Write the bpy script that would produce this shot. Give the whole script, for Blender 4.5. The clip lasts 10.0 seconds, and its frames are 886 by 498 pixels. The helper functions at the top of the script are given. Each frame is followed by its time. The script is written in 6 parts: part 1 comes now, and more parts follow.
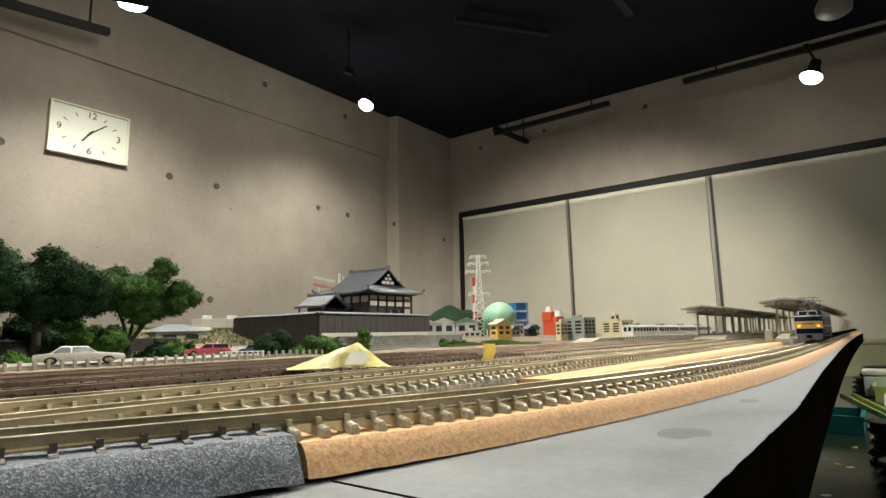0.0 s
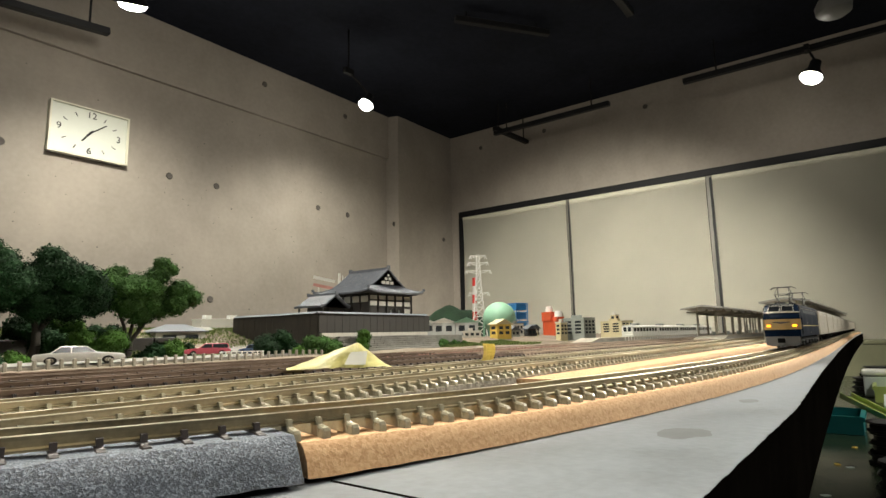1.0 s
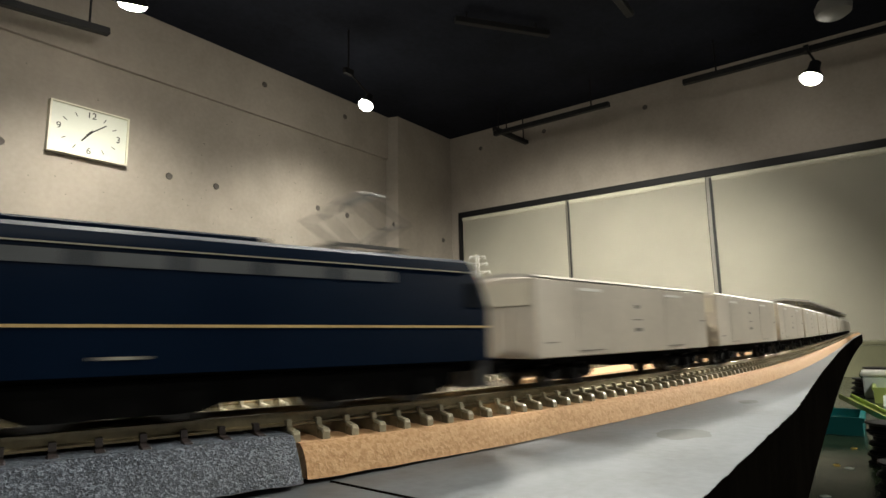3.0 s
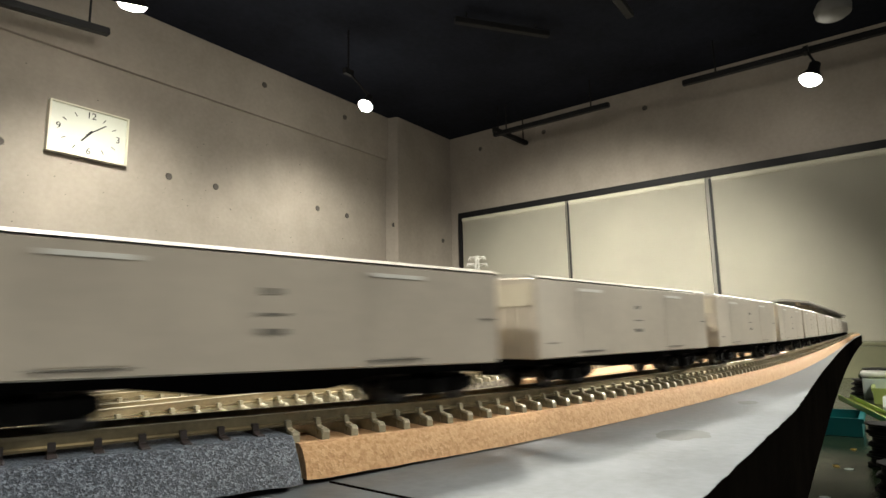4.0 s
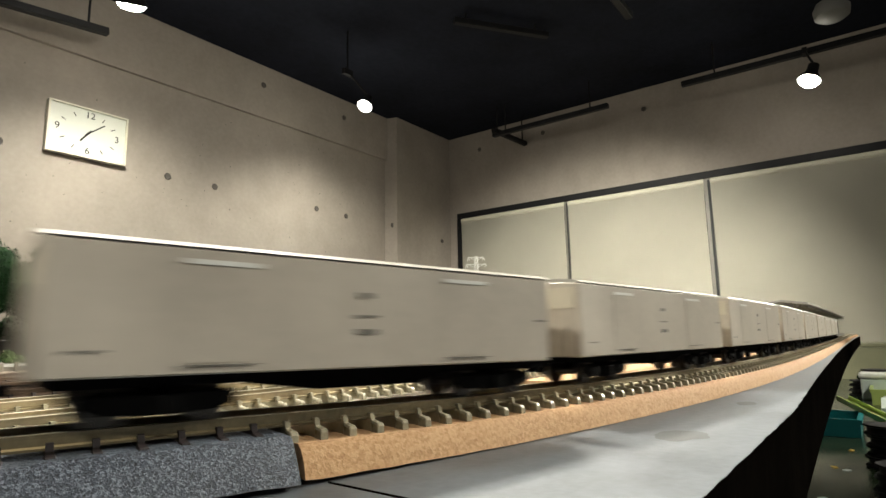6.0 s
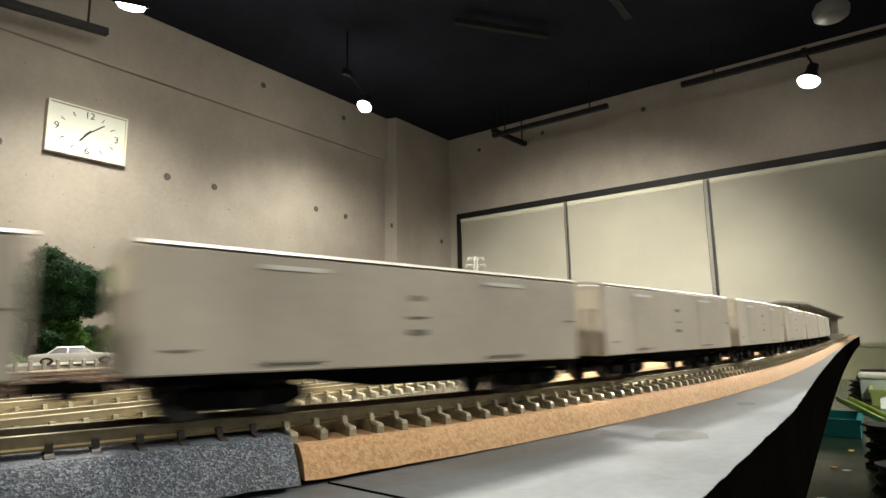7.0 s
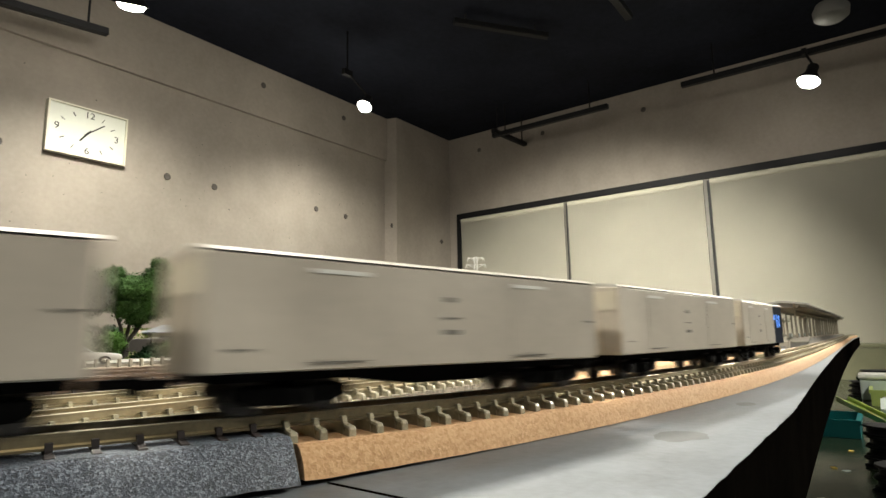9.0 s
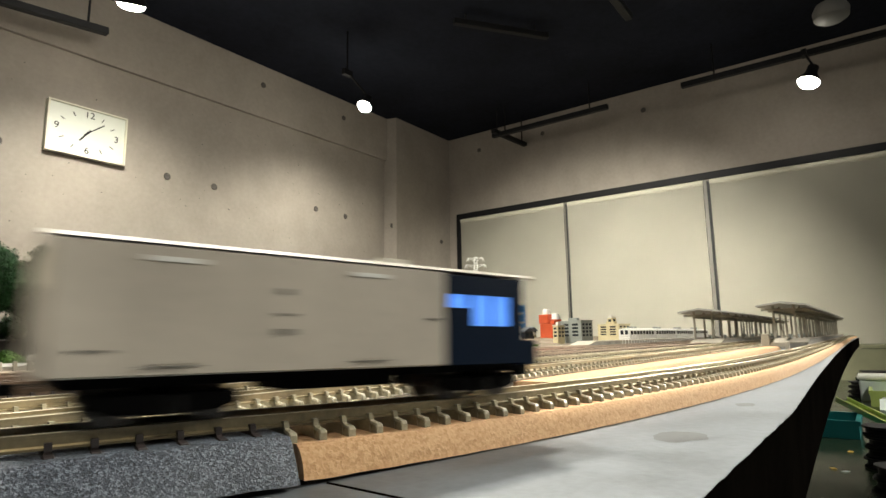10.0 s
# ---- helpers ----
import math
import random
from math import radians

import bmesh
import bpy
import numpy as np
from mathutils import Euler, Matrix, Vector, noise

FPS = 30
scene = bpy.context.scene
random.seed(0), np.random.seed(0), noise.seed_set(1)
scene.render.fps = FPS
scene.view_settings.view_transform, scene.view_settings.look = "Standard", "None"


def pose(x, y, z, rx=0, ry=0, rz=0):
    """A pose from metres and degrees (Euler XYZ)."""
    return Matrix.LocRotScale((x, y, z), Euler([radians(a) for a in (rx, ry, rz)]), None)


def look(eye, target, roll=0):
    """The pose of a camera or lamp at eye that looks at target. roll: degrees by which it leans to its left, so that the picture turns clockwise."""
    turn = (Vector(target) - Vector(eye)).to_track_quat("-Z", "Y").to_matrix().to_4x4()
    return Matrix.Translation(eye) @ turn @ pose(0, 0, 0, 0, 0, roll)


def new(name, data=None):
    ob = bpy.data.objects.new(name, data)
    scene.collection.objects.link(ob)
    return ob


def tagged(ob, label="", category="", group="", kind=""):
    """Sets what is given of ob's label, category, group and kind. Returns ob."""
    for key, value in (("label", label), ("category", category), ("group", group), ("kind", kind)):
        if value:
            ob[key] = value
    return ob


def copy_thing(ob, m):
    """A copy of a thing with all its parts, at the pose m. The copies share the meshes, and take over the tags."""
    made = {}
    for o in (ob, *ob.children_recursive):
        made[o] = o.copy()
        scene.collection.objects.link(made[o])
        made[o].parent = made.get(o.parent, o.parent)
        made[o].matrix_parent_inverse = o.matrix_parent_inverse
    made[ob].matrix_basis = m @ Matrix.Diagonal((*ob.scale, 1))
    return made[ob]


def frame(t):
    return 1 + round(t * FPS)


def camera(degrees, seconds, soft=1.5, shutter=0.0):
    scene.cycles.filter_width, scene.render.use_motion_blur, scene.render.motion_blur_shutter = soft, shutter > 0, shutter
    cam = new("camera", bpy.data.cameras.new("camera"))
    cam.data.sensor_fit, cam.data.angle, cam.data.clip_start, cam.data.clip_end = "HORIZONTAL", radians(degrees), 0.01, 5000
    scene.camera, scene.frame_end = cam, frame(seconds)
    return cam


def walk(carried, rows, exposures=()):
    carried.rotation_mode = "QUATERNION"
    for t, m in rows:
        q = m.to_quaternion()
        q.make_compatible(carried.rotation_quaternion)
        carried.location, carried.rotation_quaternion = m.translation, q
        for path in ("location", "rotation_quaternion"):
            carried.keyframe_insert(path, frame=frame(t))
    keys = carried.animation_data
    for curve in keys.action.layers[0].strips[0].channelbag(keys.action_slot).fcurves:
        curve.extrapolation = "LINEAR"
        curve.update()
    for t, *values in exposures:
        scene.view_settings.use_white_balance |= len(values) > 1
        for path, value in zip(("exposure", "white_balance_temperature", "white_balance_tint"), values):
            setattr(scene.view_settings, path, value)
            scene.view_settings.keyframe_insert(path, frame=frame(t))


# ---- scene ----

# ================= camera and its path =================
EYE = Vector((0.0, 0.0, 1.0119))


def aim(yaw, pitch, roll):
    y, p = radians(yaw), radians(pitch)
    f = Vector((math.cos(p) * math.cos(y), math.cos(p) * math.sin(y), math.sin(p)))
    return look(EYE, EYE + f, roll)


cam = camera(75.3, 10.0, soft=1.5, shutter=0.55)
YAW, PITCH, ROLL = 36.95, 8.55, -1.2
DRIFT = [(0, 0, 0, 0), (2.5, .035, .025, .059), (4, .082, .096, .128), (5.5, .163, .131, .204),
         (7, .223, .168, .216), (8, .240, .182, .222), (9, .225, .185, .250), (10, .251, .199, .33)]
walk(cam, [(t, aim(YAW - a, PITCH + b, ROLL + c)) for t, a, b, c in DRIFT],
     exposures=[(0, 0.10), (2.5, 0.12), (4, 0.43), (10, 0.42)])

# ================= world and lamps =================
world = bpy.data.worlds.new("night")
scene.world = world
world.use_nodes = True
world.node_tree.nodes["Background"].inputs[0].default_value = (0.004, 0.005, 0.007, 1)
world.node_tree.nodes["Background"].inputs[1].default_value = 0.3


LAMP_COLOUR = (1.0, 0.955, 0.825)


def bulb_light(at, to, watts, spill, cone=125):
    """A reflector bulb, of a room lamp or an added fill lamp: a wide soft beam and some spill from its rim."""
    for kind, power in (("SPOT", watts), ("POINT", spill)):
        d = bpy.data.lights.new("bulb_light", kind)
        d.energy, d.shadow_soft_size, d.color = power, 0.045, LAMP_COLOUR
        if kind == "SPOT":
            d.spot_size, d.spot_blend = radians(cone), 1.0
        ob = new("bulb_light", d)
        way = (Vector(to) - Vector(at)).normalized()
        ob.matrix_world = look(Vector(at) + way * 0.055, to)


# place, aim, watts of the beam, watts of the spill, cone
# first three hang in view; the other seven are added fill, out of view
ROOM_AND_FILL_LAMPS = [((0.923, 2.160, 2.30), (1.25, 2.78, 0.9), 68, 4.0, 122), ((2.1955, 2.1687, 2.30), (2.50, 2.75, 0.85), 52, 3.8, 135),
         ((3.4067, 0.1515, 2.30), (3.0, 0.6, 0.9), 30, 1.2, 120), ((0.30, 0.80, 2.34), (0.35, 0.7, 0.9), 108, 2, 120), ((0.95, 0.80, 2.34), (0.45, 0.12, 0.99), 85, 1, 105),
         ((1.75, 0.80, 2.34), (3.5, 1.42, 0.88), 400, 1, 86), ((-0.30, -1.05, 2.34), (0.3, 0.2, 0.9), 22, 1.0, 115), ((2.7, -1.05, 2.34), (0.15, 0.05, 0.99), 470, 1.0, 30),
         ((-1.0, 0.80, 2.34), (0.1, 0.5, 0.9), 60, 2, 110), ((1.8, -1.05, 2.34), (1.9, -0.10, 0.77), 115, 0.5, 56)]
for at, to, watts, spill, cone in ROOM_AND_FILL_LAMPS:
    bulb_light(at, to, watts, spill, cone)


# ================= materials =================
def mat(name, base, rough=0.6, metal=0.0, vary=0.15, scale=40.0, bump=0.2, fine=300.0, tint=None, spec=0.5,
        emit=None, power=0.0, island=0.0, dist=0.001):
    """Two scales of noise on the colour, fine relief, and a little change of roughness."""
    m = bpy.data.materials.new(name)
    m.use_nodes = True
    n, l = m.node_tree.nodes, m.node_tree.links
    b = n["Principled BSDF"]
    b.inputs["Metallic"].default_value = metal
    b.inputs["Specular IOR Level"].default_value = spec
    tc = n.new("ShaderNodeTexCoord")
    big, small = n.new("ShaderNodeTexNoise"), n.new("ShaderNodeTexNoise")
    big.inputs["Scale"].default_value, small.inputs["Scale"].default_value = scale, fine
    big.inputs["Detail"].default_value, small.inputs["Detail"].default_value = 5, 4
    l.new(tc.outputs["Object"], big.inputs["Vector"])
    l.new(tc.outputs["Object"], small.inputs["Vector"])
    mixn = n.new("ShaderNodeMath")
    mixn.operation = "MULTIPLY_ADD"
    l.new(small.outputs["Fac"], mixn.inputs[0])
    mixn.inputs[1].default_value = 0.4
    l.new(big.outputs["Fac"], mixn.inputs[2])
    ramp = n.new("ShaderNodeValToRGB")
    lo = tint or tuple(c * (1 - vary * 1.6) for c in base)
    hi = tuple(min(1, c * (1 + vary)) for c in base)
    ramp.color_ramp.elements[0].position, ramp.color_ramp.elements[1].position = 0.45, 0.95
    ramp.color_ramp.elements[0].color, ramp.color_ramp.elements[1].color = (*lo, 1), (*hi, 1)
    l.new(mixn.outputs[0], ramp.inputs[0])
    colour = ramp.outputs[0]
    if island:
        info, geo = n.new("ShaderNodeObjectInfo"), n.new("ShaderNodeNewGeometry")
        add = n.new("ShaderNodeMath")
        l.new(info.outputs["Random"], add.inputs[0])
        l.new(geo.outputs["Random Per Island"], add.inputs[1])
        mr = n.new("ShaderNodeMapRange")
        mr.inputs[2].default_value = 2.0
        mr.inputs[3].default_value, mr.inputs[4].default_value = 1 - island, 1 + island
        l.new(add.outputs[0], mr.inputs[0])
        hsv = n.new("ShaderNodeHueSaturation")
        l.new(mr.outputs[0], hsv.inputs["Value"])
        l.new(colour, hsv.inputs["Color"])
        colour = hsv.outputs[0]
    l.new(colour, b.inputs["Base Color"])
    rr = n.new("ShaderNodeMapRange")
    rr.inputs[3].default_value, rr.inputs[4].default_value = max(0.03, rough - 0.12), min(1, rough + 0.12)
    l.new(big.outputs["Fac"], rr.inputs[0])
    l.new(rr.outputs[0], b.inputs["Roughness"])
    if bump:
        bp = n.new("ShaderNodeBump")
        bp.inputs["Strength"].default_value, bp.inputs["Distance"].default_value = bump, dist
        l.new(small.outputs["Fac"], bp.inputs["Height"])
        l.new(bp.outputs[0], b.inputs["Normal"])
    if emit:
        b.inputs["Emission Color"].default_value = (*emit, 1)
        b.inputs["Emission Strength"].default_value = power
    return m


def speckled(name, base, dark, light, cell, rough=0.9, bump=0.8, dist=0.0006, spread=0.35):
    """Granules: soft cells of three tones broken up by noise, with relief."""
    m = mat(name, base, rough, bump=0)
    n, l = m.node_tree.nodes, m.node_tree.links
    b = n["Principled BSDF"]
    tc = n.new("ShaderNodeTexCoord")
    warp = n.new("ShaderNodeTexNoise")
    warp.inputs["Scale"].default_value, warp.inputs["Detail"].default_value = cell * 0.7, 3
    l.new(tc.outputs["Object"], warp.inputs["Vector"])
    shift = n.new("ShaderNodeVectorMath")
    shift.operation = "MULTIPLY_ADD"
    l.new(warp.outputs["Color"], shift.inputs[0])
    shift.inputs[1].default_value = (1.1 / cell,) * 3
    l.new(tc.outputs["Object"], shift.inputs[2])
    vo = n.new("ShaderNodeTexVoronoi")
    vo.feature = "SMOOTH_F1"
    vo.inputs["Scale"].default_value, vo.inputs["Smoothness"].default_value = cell, 0.6
    l.new(shift.outputs[0], vo.inputs["Vector"])
    sep = n.new("ShaderNodeSeparateColor")
    l.new(vo.outputs["Color"], sep.inputs[0])
    grain = n.new("ShaderNodeTexNoise")
    grain.inputs["Scale"].default_value, grain.inputs["Detail"].default_value = cell * 1.6, 5
    l.new(tc.outputs["Object"], grain.inputs["Vector"])
    mixf = n.new("ShaderNodeMix")
    mixf.inputs[0].default_value = 0.55
    l.new(sep.outputs[0], mixf.inputs[2])
    l.new(grain.outputs["Fac"], mixf.inputs[3])
    ramp = n.new("ShaderNodeValToRGB")
    e = ramp.color_ramp.elements
    e[0].position, e[0].color = 0.5 - spread, (*dark, 1)
    e[1].position, e[1].color = 0.5 + spread, (*light, 1)
    x = e.new(0.5)
    x.color = (*base, 1)
    l.new(mixf.outputs[0], ramp.inputs[0])
    l.new(ramp.outputs[0], b.inputs["Base Color"])
    bp = n.new("ShaderNodeBump")
    bp.inputs["Strength"].default_value, bp.inputs["Distance"].default_value = bump, dist
    l.new(mixf.outputs[0], bp.inputs["Height"])
    l.new(bp.outputs[0], b.inputs["Normal"])
    return m


def concrete(name, base):
    m = mat(name, base, 0.8, vary=0.11, scale=2.0, fine=45, bump=0.15, dist=0.004)
    n, l = m.node_tree.nodes, m.node_tree.links
    tc = n.new("ShaderNodeTexCoord")
    st = n.new("ShaderNodeTexNoise")
    st.inputs["Scale"].default_value, st.inputs["Detail"].default_value = 9, 8
    mp = n.new("ShaderNodeMapping")
    mp.inputs["Scale"].default_value = (1, 1, 0.7)
    l.new(tc.outputs["Object"], mp.inputs[0])
    l.new(mp.outputs[0], st.inputs["Vector"])
    mr = n.new("ShaderNodeMapRange")
    mr.inputs[1].default_value, mr.inputs[2].default_value = 0.3, 0.75
    mr.inputs[3].default_value, mr.inputs[4].default_value = 0.93, 1.05
    l.new(st.outputs["Fac"], mr.inputs[0])
    hsv = n.new("ShaderNodeHueSaturation")
    old = n["Principled BSDF"].inputs["Base Color"].links[0].from_socket
    l.new(old, hsv.inputs["Color"])
    l.new(mr.outputs[0], hsv.inputs["Value"])
    l.new(hsv.outputs[0], n["Principled BSDF"].inputs["Base Color"])
    return m


def glow(name, colour, power):
    return mat(name, colour, 0.4, emit=colour, power=power, bump=0)


CONCRETE = concrete("grey_concrete", (0.340, 0.300, 0.257))
CEILING = mat("black_ceiling", (0.0155, 0.0180, 0.0265), 0.95, vary=0.3, scale=2, fine=30, spec=0.1)
FLOOR = mat("dark_floor", (0.05, 0.05, 0.045), 0.35, vary=0.3, scale=3, fine=40)
BLACK = mat("black_paint", (0.006, 0.006, 0.007), 0.6, vary=0.3, spec=0.3)
BLIND = mat("cream_blind", (0.60, 0.575, 0.475), 0.75, vary=0.05, scale=2.5, fine=500, bump=0.15)
BLINDROLL = mat("blind_hem", (0.56, 0.53, 0.43), 0.6, vary=0.05, scale=6)
ALU = mat("aluminium", (0.145, 0.135, 0.11), 0.5, 0.0, vary=0.1, scale=10)
NIGHT = mat("night_glass", (0.01, 0.012, 0.015), 0.1, bump=0)
HOLE = mat("hole_grey", (0.10, 0.09, 0.08), 0.9)
CLOCKFACE = mat("clock_face", (0.66, 0.68, 0.60), 0.5, vary=0.03, scale=8, bump=0.02)
CLOCKRIM = mat("clock_rim", (0.70, 0.68, 0.55), 0.4, vary=0.04, scale=8, bump=0.02)
BULB = glow("lamp_glow", (1.0, 0.95, 0.85), 40)
SLATE = mat("grey_table_paint", (0.122, 0.134, 0.150), 0.48, vary=0.24, scale=45, fine=420, bump=0.15, dist=0.0005)
FASCIA = mat("black_fascia", (0.0030, 0.0026, 0.0021), 0.95, vary=0.4, scale=30, spec=0.0)
CORK = speckled("cork", (0.50, 0.305, 0.155), (0.37, 0.205, 0.095), (0.57, 0.37, 0.205), 1700, bump=0.35, dist=0.0003, spread=0.30)
FOAM = speckled("grey_foam", (0.060, 0.074, 0.100), (0.016, 0.020, 0.028), (0.18, 0.21, 0.26), 3600, rough=0.6, bump=0.6, dist=0.0004, spread=0.25)
RAILSIDE = mat("weathered_shaded_rail_side", (0.30, 0.25, 0.155), 0.45, 0.6, vary=0.3, scale=60, fine=900, bump=0.1, dist=0.0001)
RUSTSLEEPER = mat("rust_brown_sleeper", (0.16, 0.115, 0.085), 0.5, vary=0.3, scale=150, fine=1500, bump=0.3, dist=0.0001, island=0.2)
RUSTRAIL = mat("rusty_rail", (0.34, 0.26, 0.20), 0.45, 0.8, vary=0.3, scale=60, fine=900, bump=0.1, dist=0.0001)
RAIL = mat("nickel_rail", (0.66, 0.60, 0.46), 0.36, 1.0, vary=0.2, scale=60, fine=900, bump=0.1, dist=0.0001)
DULLRAIL = mat("tarnished_rail", (0.15, 0.11, 0.085), 0.5, 1.0, vary=0.3, scale=60, fine=900, bump=0.1, dist=0.0001)
SLEEPER = mat("brown_sleeper", (0.36, 0.33, 0.235), 0.30, vary=0.25, scale=150, fine=1500, bump=0.3, dist=0.0001, island=0.12)
DARKSLEEPER = mat("dark_sleeper", (0.030, 0.022, 0.022), 0.5, vary=0.2, scale=150, fine=1500, bump=0.3, dist=0.0001, island=0.15)
BALLAST = speckled("brown_ballast", (0.25, 0.215, 0.165), (0.10, 0.085, 0.06), (0.42, 0.37, 0.30), 900)


# ================= mesh helpers =================
def box(bm, x0, x1, y0, y1, z0, z1):
    v = [bm.verts.new((x, y, z)) for x in (x0, x1) for y in (y0, y1) for z in (z0, z1)]
    for f in ((0, 1, 3, 2), (4, 6, 7, 5), (0, 4, 5, 1), (2, 3, 7, 6), (0, 2, 6, 4), (1, 5, 7, 3)):
        bm.faces.new([v[i] for i in f])
    return v


def obox(bm, centre, size, turn=None):
    """A box at a centre with a size, turned by a 3x3 matrix."""
    turn = turn or Matrix.Identity(3)
    c = Vector(centre)
    v = box(bm, -size[0] / 2, size[0] / 2, -size[1] / 2, size[1] / 2, -size[2] / 2, size[2] / 2)
    for w in v:
        w.co = c + turn @ w.co
    return v


def tube(bm, a, b, r, r2=None, seg=8, caps=True):
    a, b = Vector(a), Vector(b)
    r2 = r if r2 is None else r2
    q = (b - a).to_track_quat("Z", "Y")
    ring = []
    for p, rad in ((a, r), (b, r2)):
        ring.append([bm.verts.new(p + q @ Vector((rad * math.cos(k * math.tau / seg), rad * math.sin(k * math.tau / seg), 0))) for k in range(seg)])
    for k in range(seg):
        bm.faces.new((ring[0][k], ring[0][(k + 1) % seg], ring[1][(k + 1) % seg], ring[1][k]))
    if caps:
        bm.faces.new(ring[0][::-1])
        bm.faces.new(ring[1])


def loft(bm, rings, closed_ends=True):
    rows = [[bm.verts.new(p) for p in ring] for ring in rings]
    n = len(rows[0])
    for a, b in zip(rows, rows[1:]):
        for k in range(n):
            bm.faces.new((a[k], a[(k + 1) % n], b[(k + 1) % n], b[k]))
    if closed_ends:
        bm.faces.new(rows[0][::-1])
        bm.faces.new(rows[-1])


def lathe(bm, profile, centre=(0, 0, 0), seg=24):
    """Rings of (radius, height) round the vertical."""
    c = Vector(centre)
    loft(bm, [[c + Vector((max(r, 1e-5) * math.cos(k * math.tau / seg), max(r, 1e-5) * math.sin(k * math.tau / seg), z)) for k in range(seg)] for r, z in profile])


def soften(bm, width, seg=2, angle=0.6):
    bm.normal_update()
    edges = [e for e in bm.edges if len(e.link_faces) == 2 and e.calc_face_angle(0) > angle]
    bmesh.ops.bevel(bm, geom=edges, offset=width, segments=seg, profile=0.6, affect="EDGES", clamp_overlap=True)


def mesh_of(name, bm, material, smooth=None):
    bmesh.ops.recalc_face_normals(bm, faces=bm.faces)
    me = bpy.data.meshes.new(name)
    bm.to_mesh(me)
    bm.free()
    me.materials.append(material)
    if smooth:
        me.shade_smooth()
        me.set_sharp_from_angle(angle=radians(smooth))
    return me


def part(name, bm, material, parent=None, label="", smooth=None):
    ob = new(name, mesh_of(name, bm, material, smooth))
    if parent:
        ob.parent = parent
    if label:
        ob["label"] = label
    return ob


def thing(name, label, category, at=None, group="", kind=""):
    ob = new(name)
    ob.empty_display_size = 0.01
    if at is not None:
        ob.matrix_world = at if isinstance(at, Matrix) else Matrix.Translation(at)
    return tagged(ob, label, category, group, kind)


def slab(name, material, *b, parent=None, label="", bevel=0):
    bm = bmesh.new()
    box(bm, *b)
    if bevel:
        soften(bm, bevel)
    return part(name, bm, material, parent, label)


def structure(ob, label, category):
    return tagged(ob, label, category, kind="structure")


# ================= the room =================
YL, YB, XW, ZC = 2.93, 2.8347, 3.9092, 2.712
structure(slab("floor", FLOOR, -2.4, 4.1, -2.6, 3.1, -0.1, 0), "dark floor of the exhibition room", "floor")
structure(slab("ceiling", CEILING, -2.4, 4.1, -2.6, 3.1, ZC, ZC + 0.12), "black painted ceiling with exposed services", "ceiling")


def pocked_wall():
    bm = bmesh.new()
    box(bm, -2.4, 4.05, YL, YL + 0.15, 0, ZC)
    return part("wall_left", bm, CONCRETE)


wl = structure(pocked_wall(), "bare grey concrete wall with tie holes", "wall")
structure(slab("wall_back", CONCRETE, -2.4, -2.25, -2.6, YL, 0, ZC), "bare grey concrete wall", "wall")
structure(slab("wall_right", CONCRETE, -2.25, 4.05, -2.6, -2.45, 0, ZC), "bare grey concrete wall", "wall")
bm = bmesh.new()
loft(bm, [[(3.218, YB, z), (XW, YB, z), (XW, YL - 0.001, z), (3.186, YL - 0.001, z)] for z in (0, ZC)])
structure(part("pilaster", bm, CONCRETE), "concrete pilaster with a splayed side in the corner of the room", "pilaster")
YM = YL - 0.024
structure(slab("beam", CONCRETE, -2.25, 3.190, YM, YL - 0.001, 2.372, ZC, bevel=0.006), "concrete beam above the recessed wall", "beam")
bm = bmesh.new()
W0, W1, WY0, WY1 = 0.88, 2.035, -2.0, 2.745
box(bm, XW, XW + 0.14, -2.45, YL, W1, ZC)
box(bm, XW, XW + 0.14, -2.45, YL, 0, W0)
box(bm, XW, XW + 0.14, WY1, YL, W0, W1)
box(bm, XW, XW + 0.14, -2.45, WY0, W0, W1)
structure(part("wall_window", bm, CONCRETE), "grey concrete wall above the row of windows", "wall")


def tie_holes():
    for x, y, z in ((0.750, YL, 1.8755), (1.492, YL, 1.878), (1.7646, YL, 1.8766), (2.5105, YL, 1.876), (2.779, YL, 1.8676), (2.050, YM, 2.582), (2.729, YM, 2.577), (3.203, YB + 0.036, 1.856), (3.78, YB, 1.80), (1.7538, YL, 1.2346)):
        bm = bmesh.new()
        lathe(bm, [(0.0155, 0.004), (0.0185, 0.0), (0.0155, -0.003), (0.0, -0.003)], seg=16)
        ob = part("tie_hole", bm, HOLE, wl)
        ob.matrix_world = Matrix.Translation((x, y - 0.002, z)) @ pose(0, 0, 0, 90)
    for y, z in ((2.52, 2.56), (1.93, 2.57), (1.15, 2.56)):
        bm = bmesh.new()
        lathe(bm, [(0.0145, 0.004), (0.0175, 0.0), (0.0145, -0.003), (0.0, -0.003)], seg=16)
        ob = part("tie_hole", bm, HOLE, bpy.data.objects["wall_window"])
        ob.matrix_world = Matrix.Translation((XW - 0.002, y, z)) @ pose(0, 0, 0, 0, -90, 0)


tie_holes()


def pock_marks():
    """Small air holes and specks in the cast face."""
    rnd = random.Random(21)
    V, F = [], []
    for _ in range(150):
        x, z, r = rnd.uniform(0.6, 3.2), 1.1 + 1.2 * rnd.random() ** 1.3, rnd.uniform(0.0012, 0.0042)
        k = len(V)
        n = 7
        V += [(x + r * math.cos(i * math.tau / n) * rnd.uniform(0.7, 1.3), YL - 0.0006, z + r * math.sin(i * math.tau / n) * rnd.uniform(0.5, 1.1)) for i in range(n)]
        F.append(tuple(range(k, k + n)))
    me = bpy.data.meshes.new("pock_marks")
    me.from_pydata(V, [], F)
    me.materials.append(HOLE)
    ob = new("pock_marks", me)
    ob.parent = wl
    ob["kind"] = "stuff"


pock_marks()


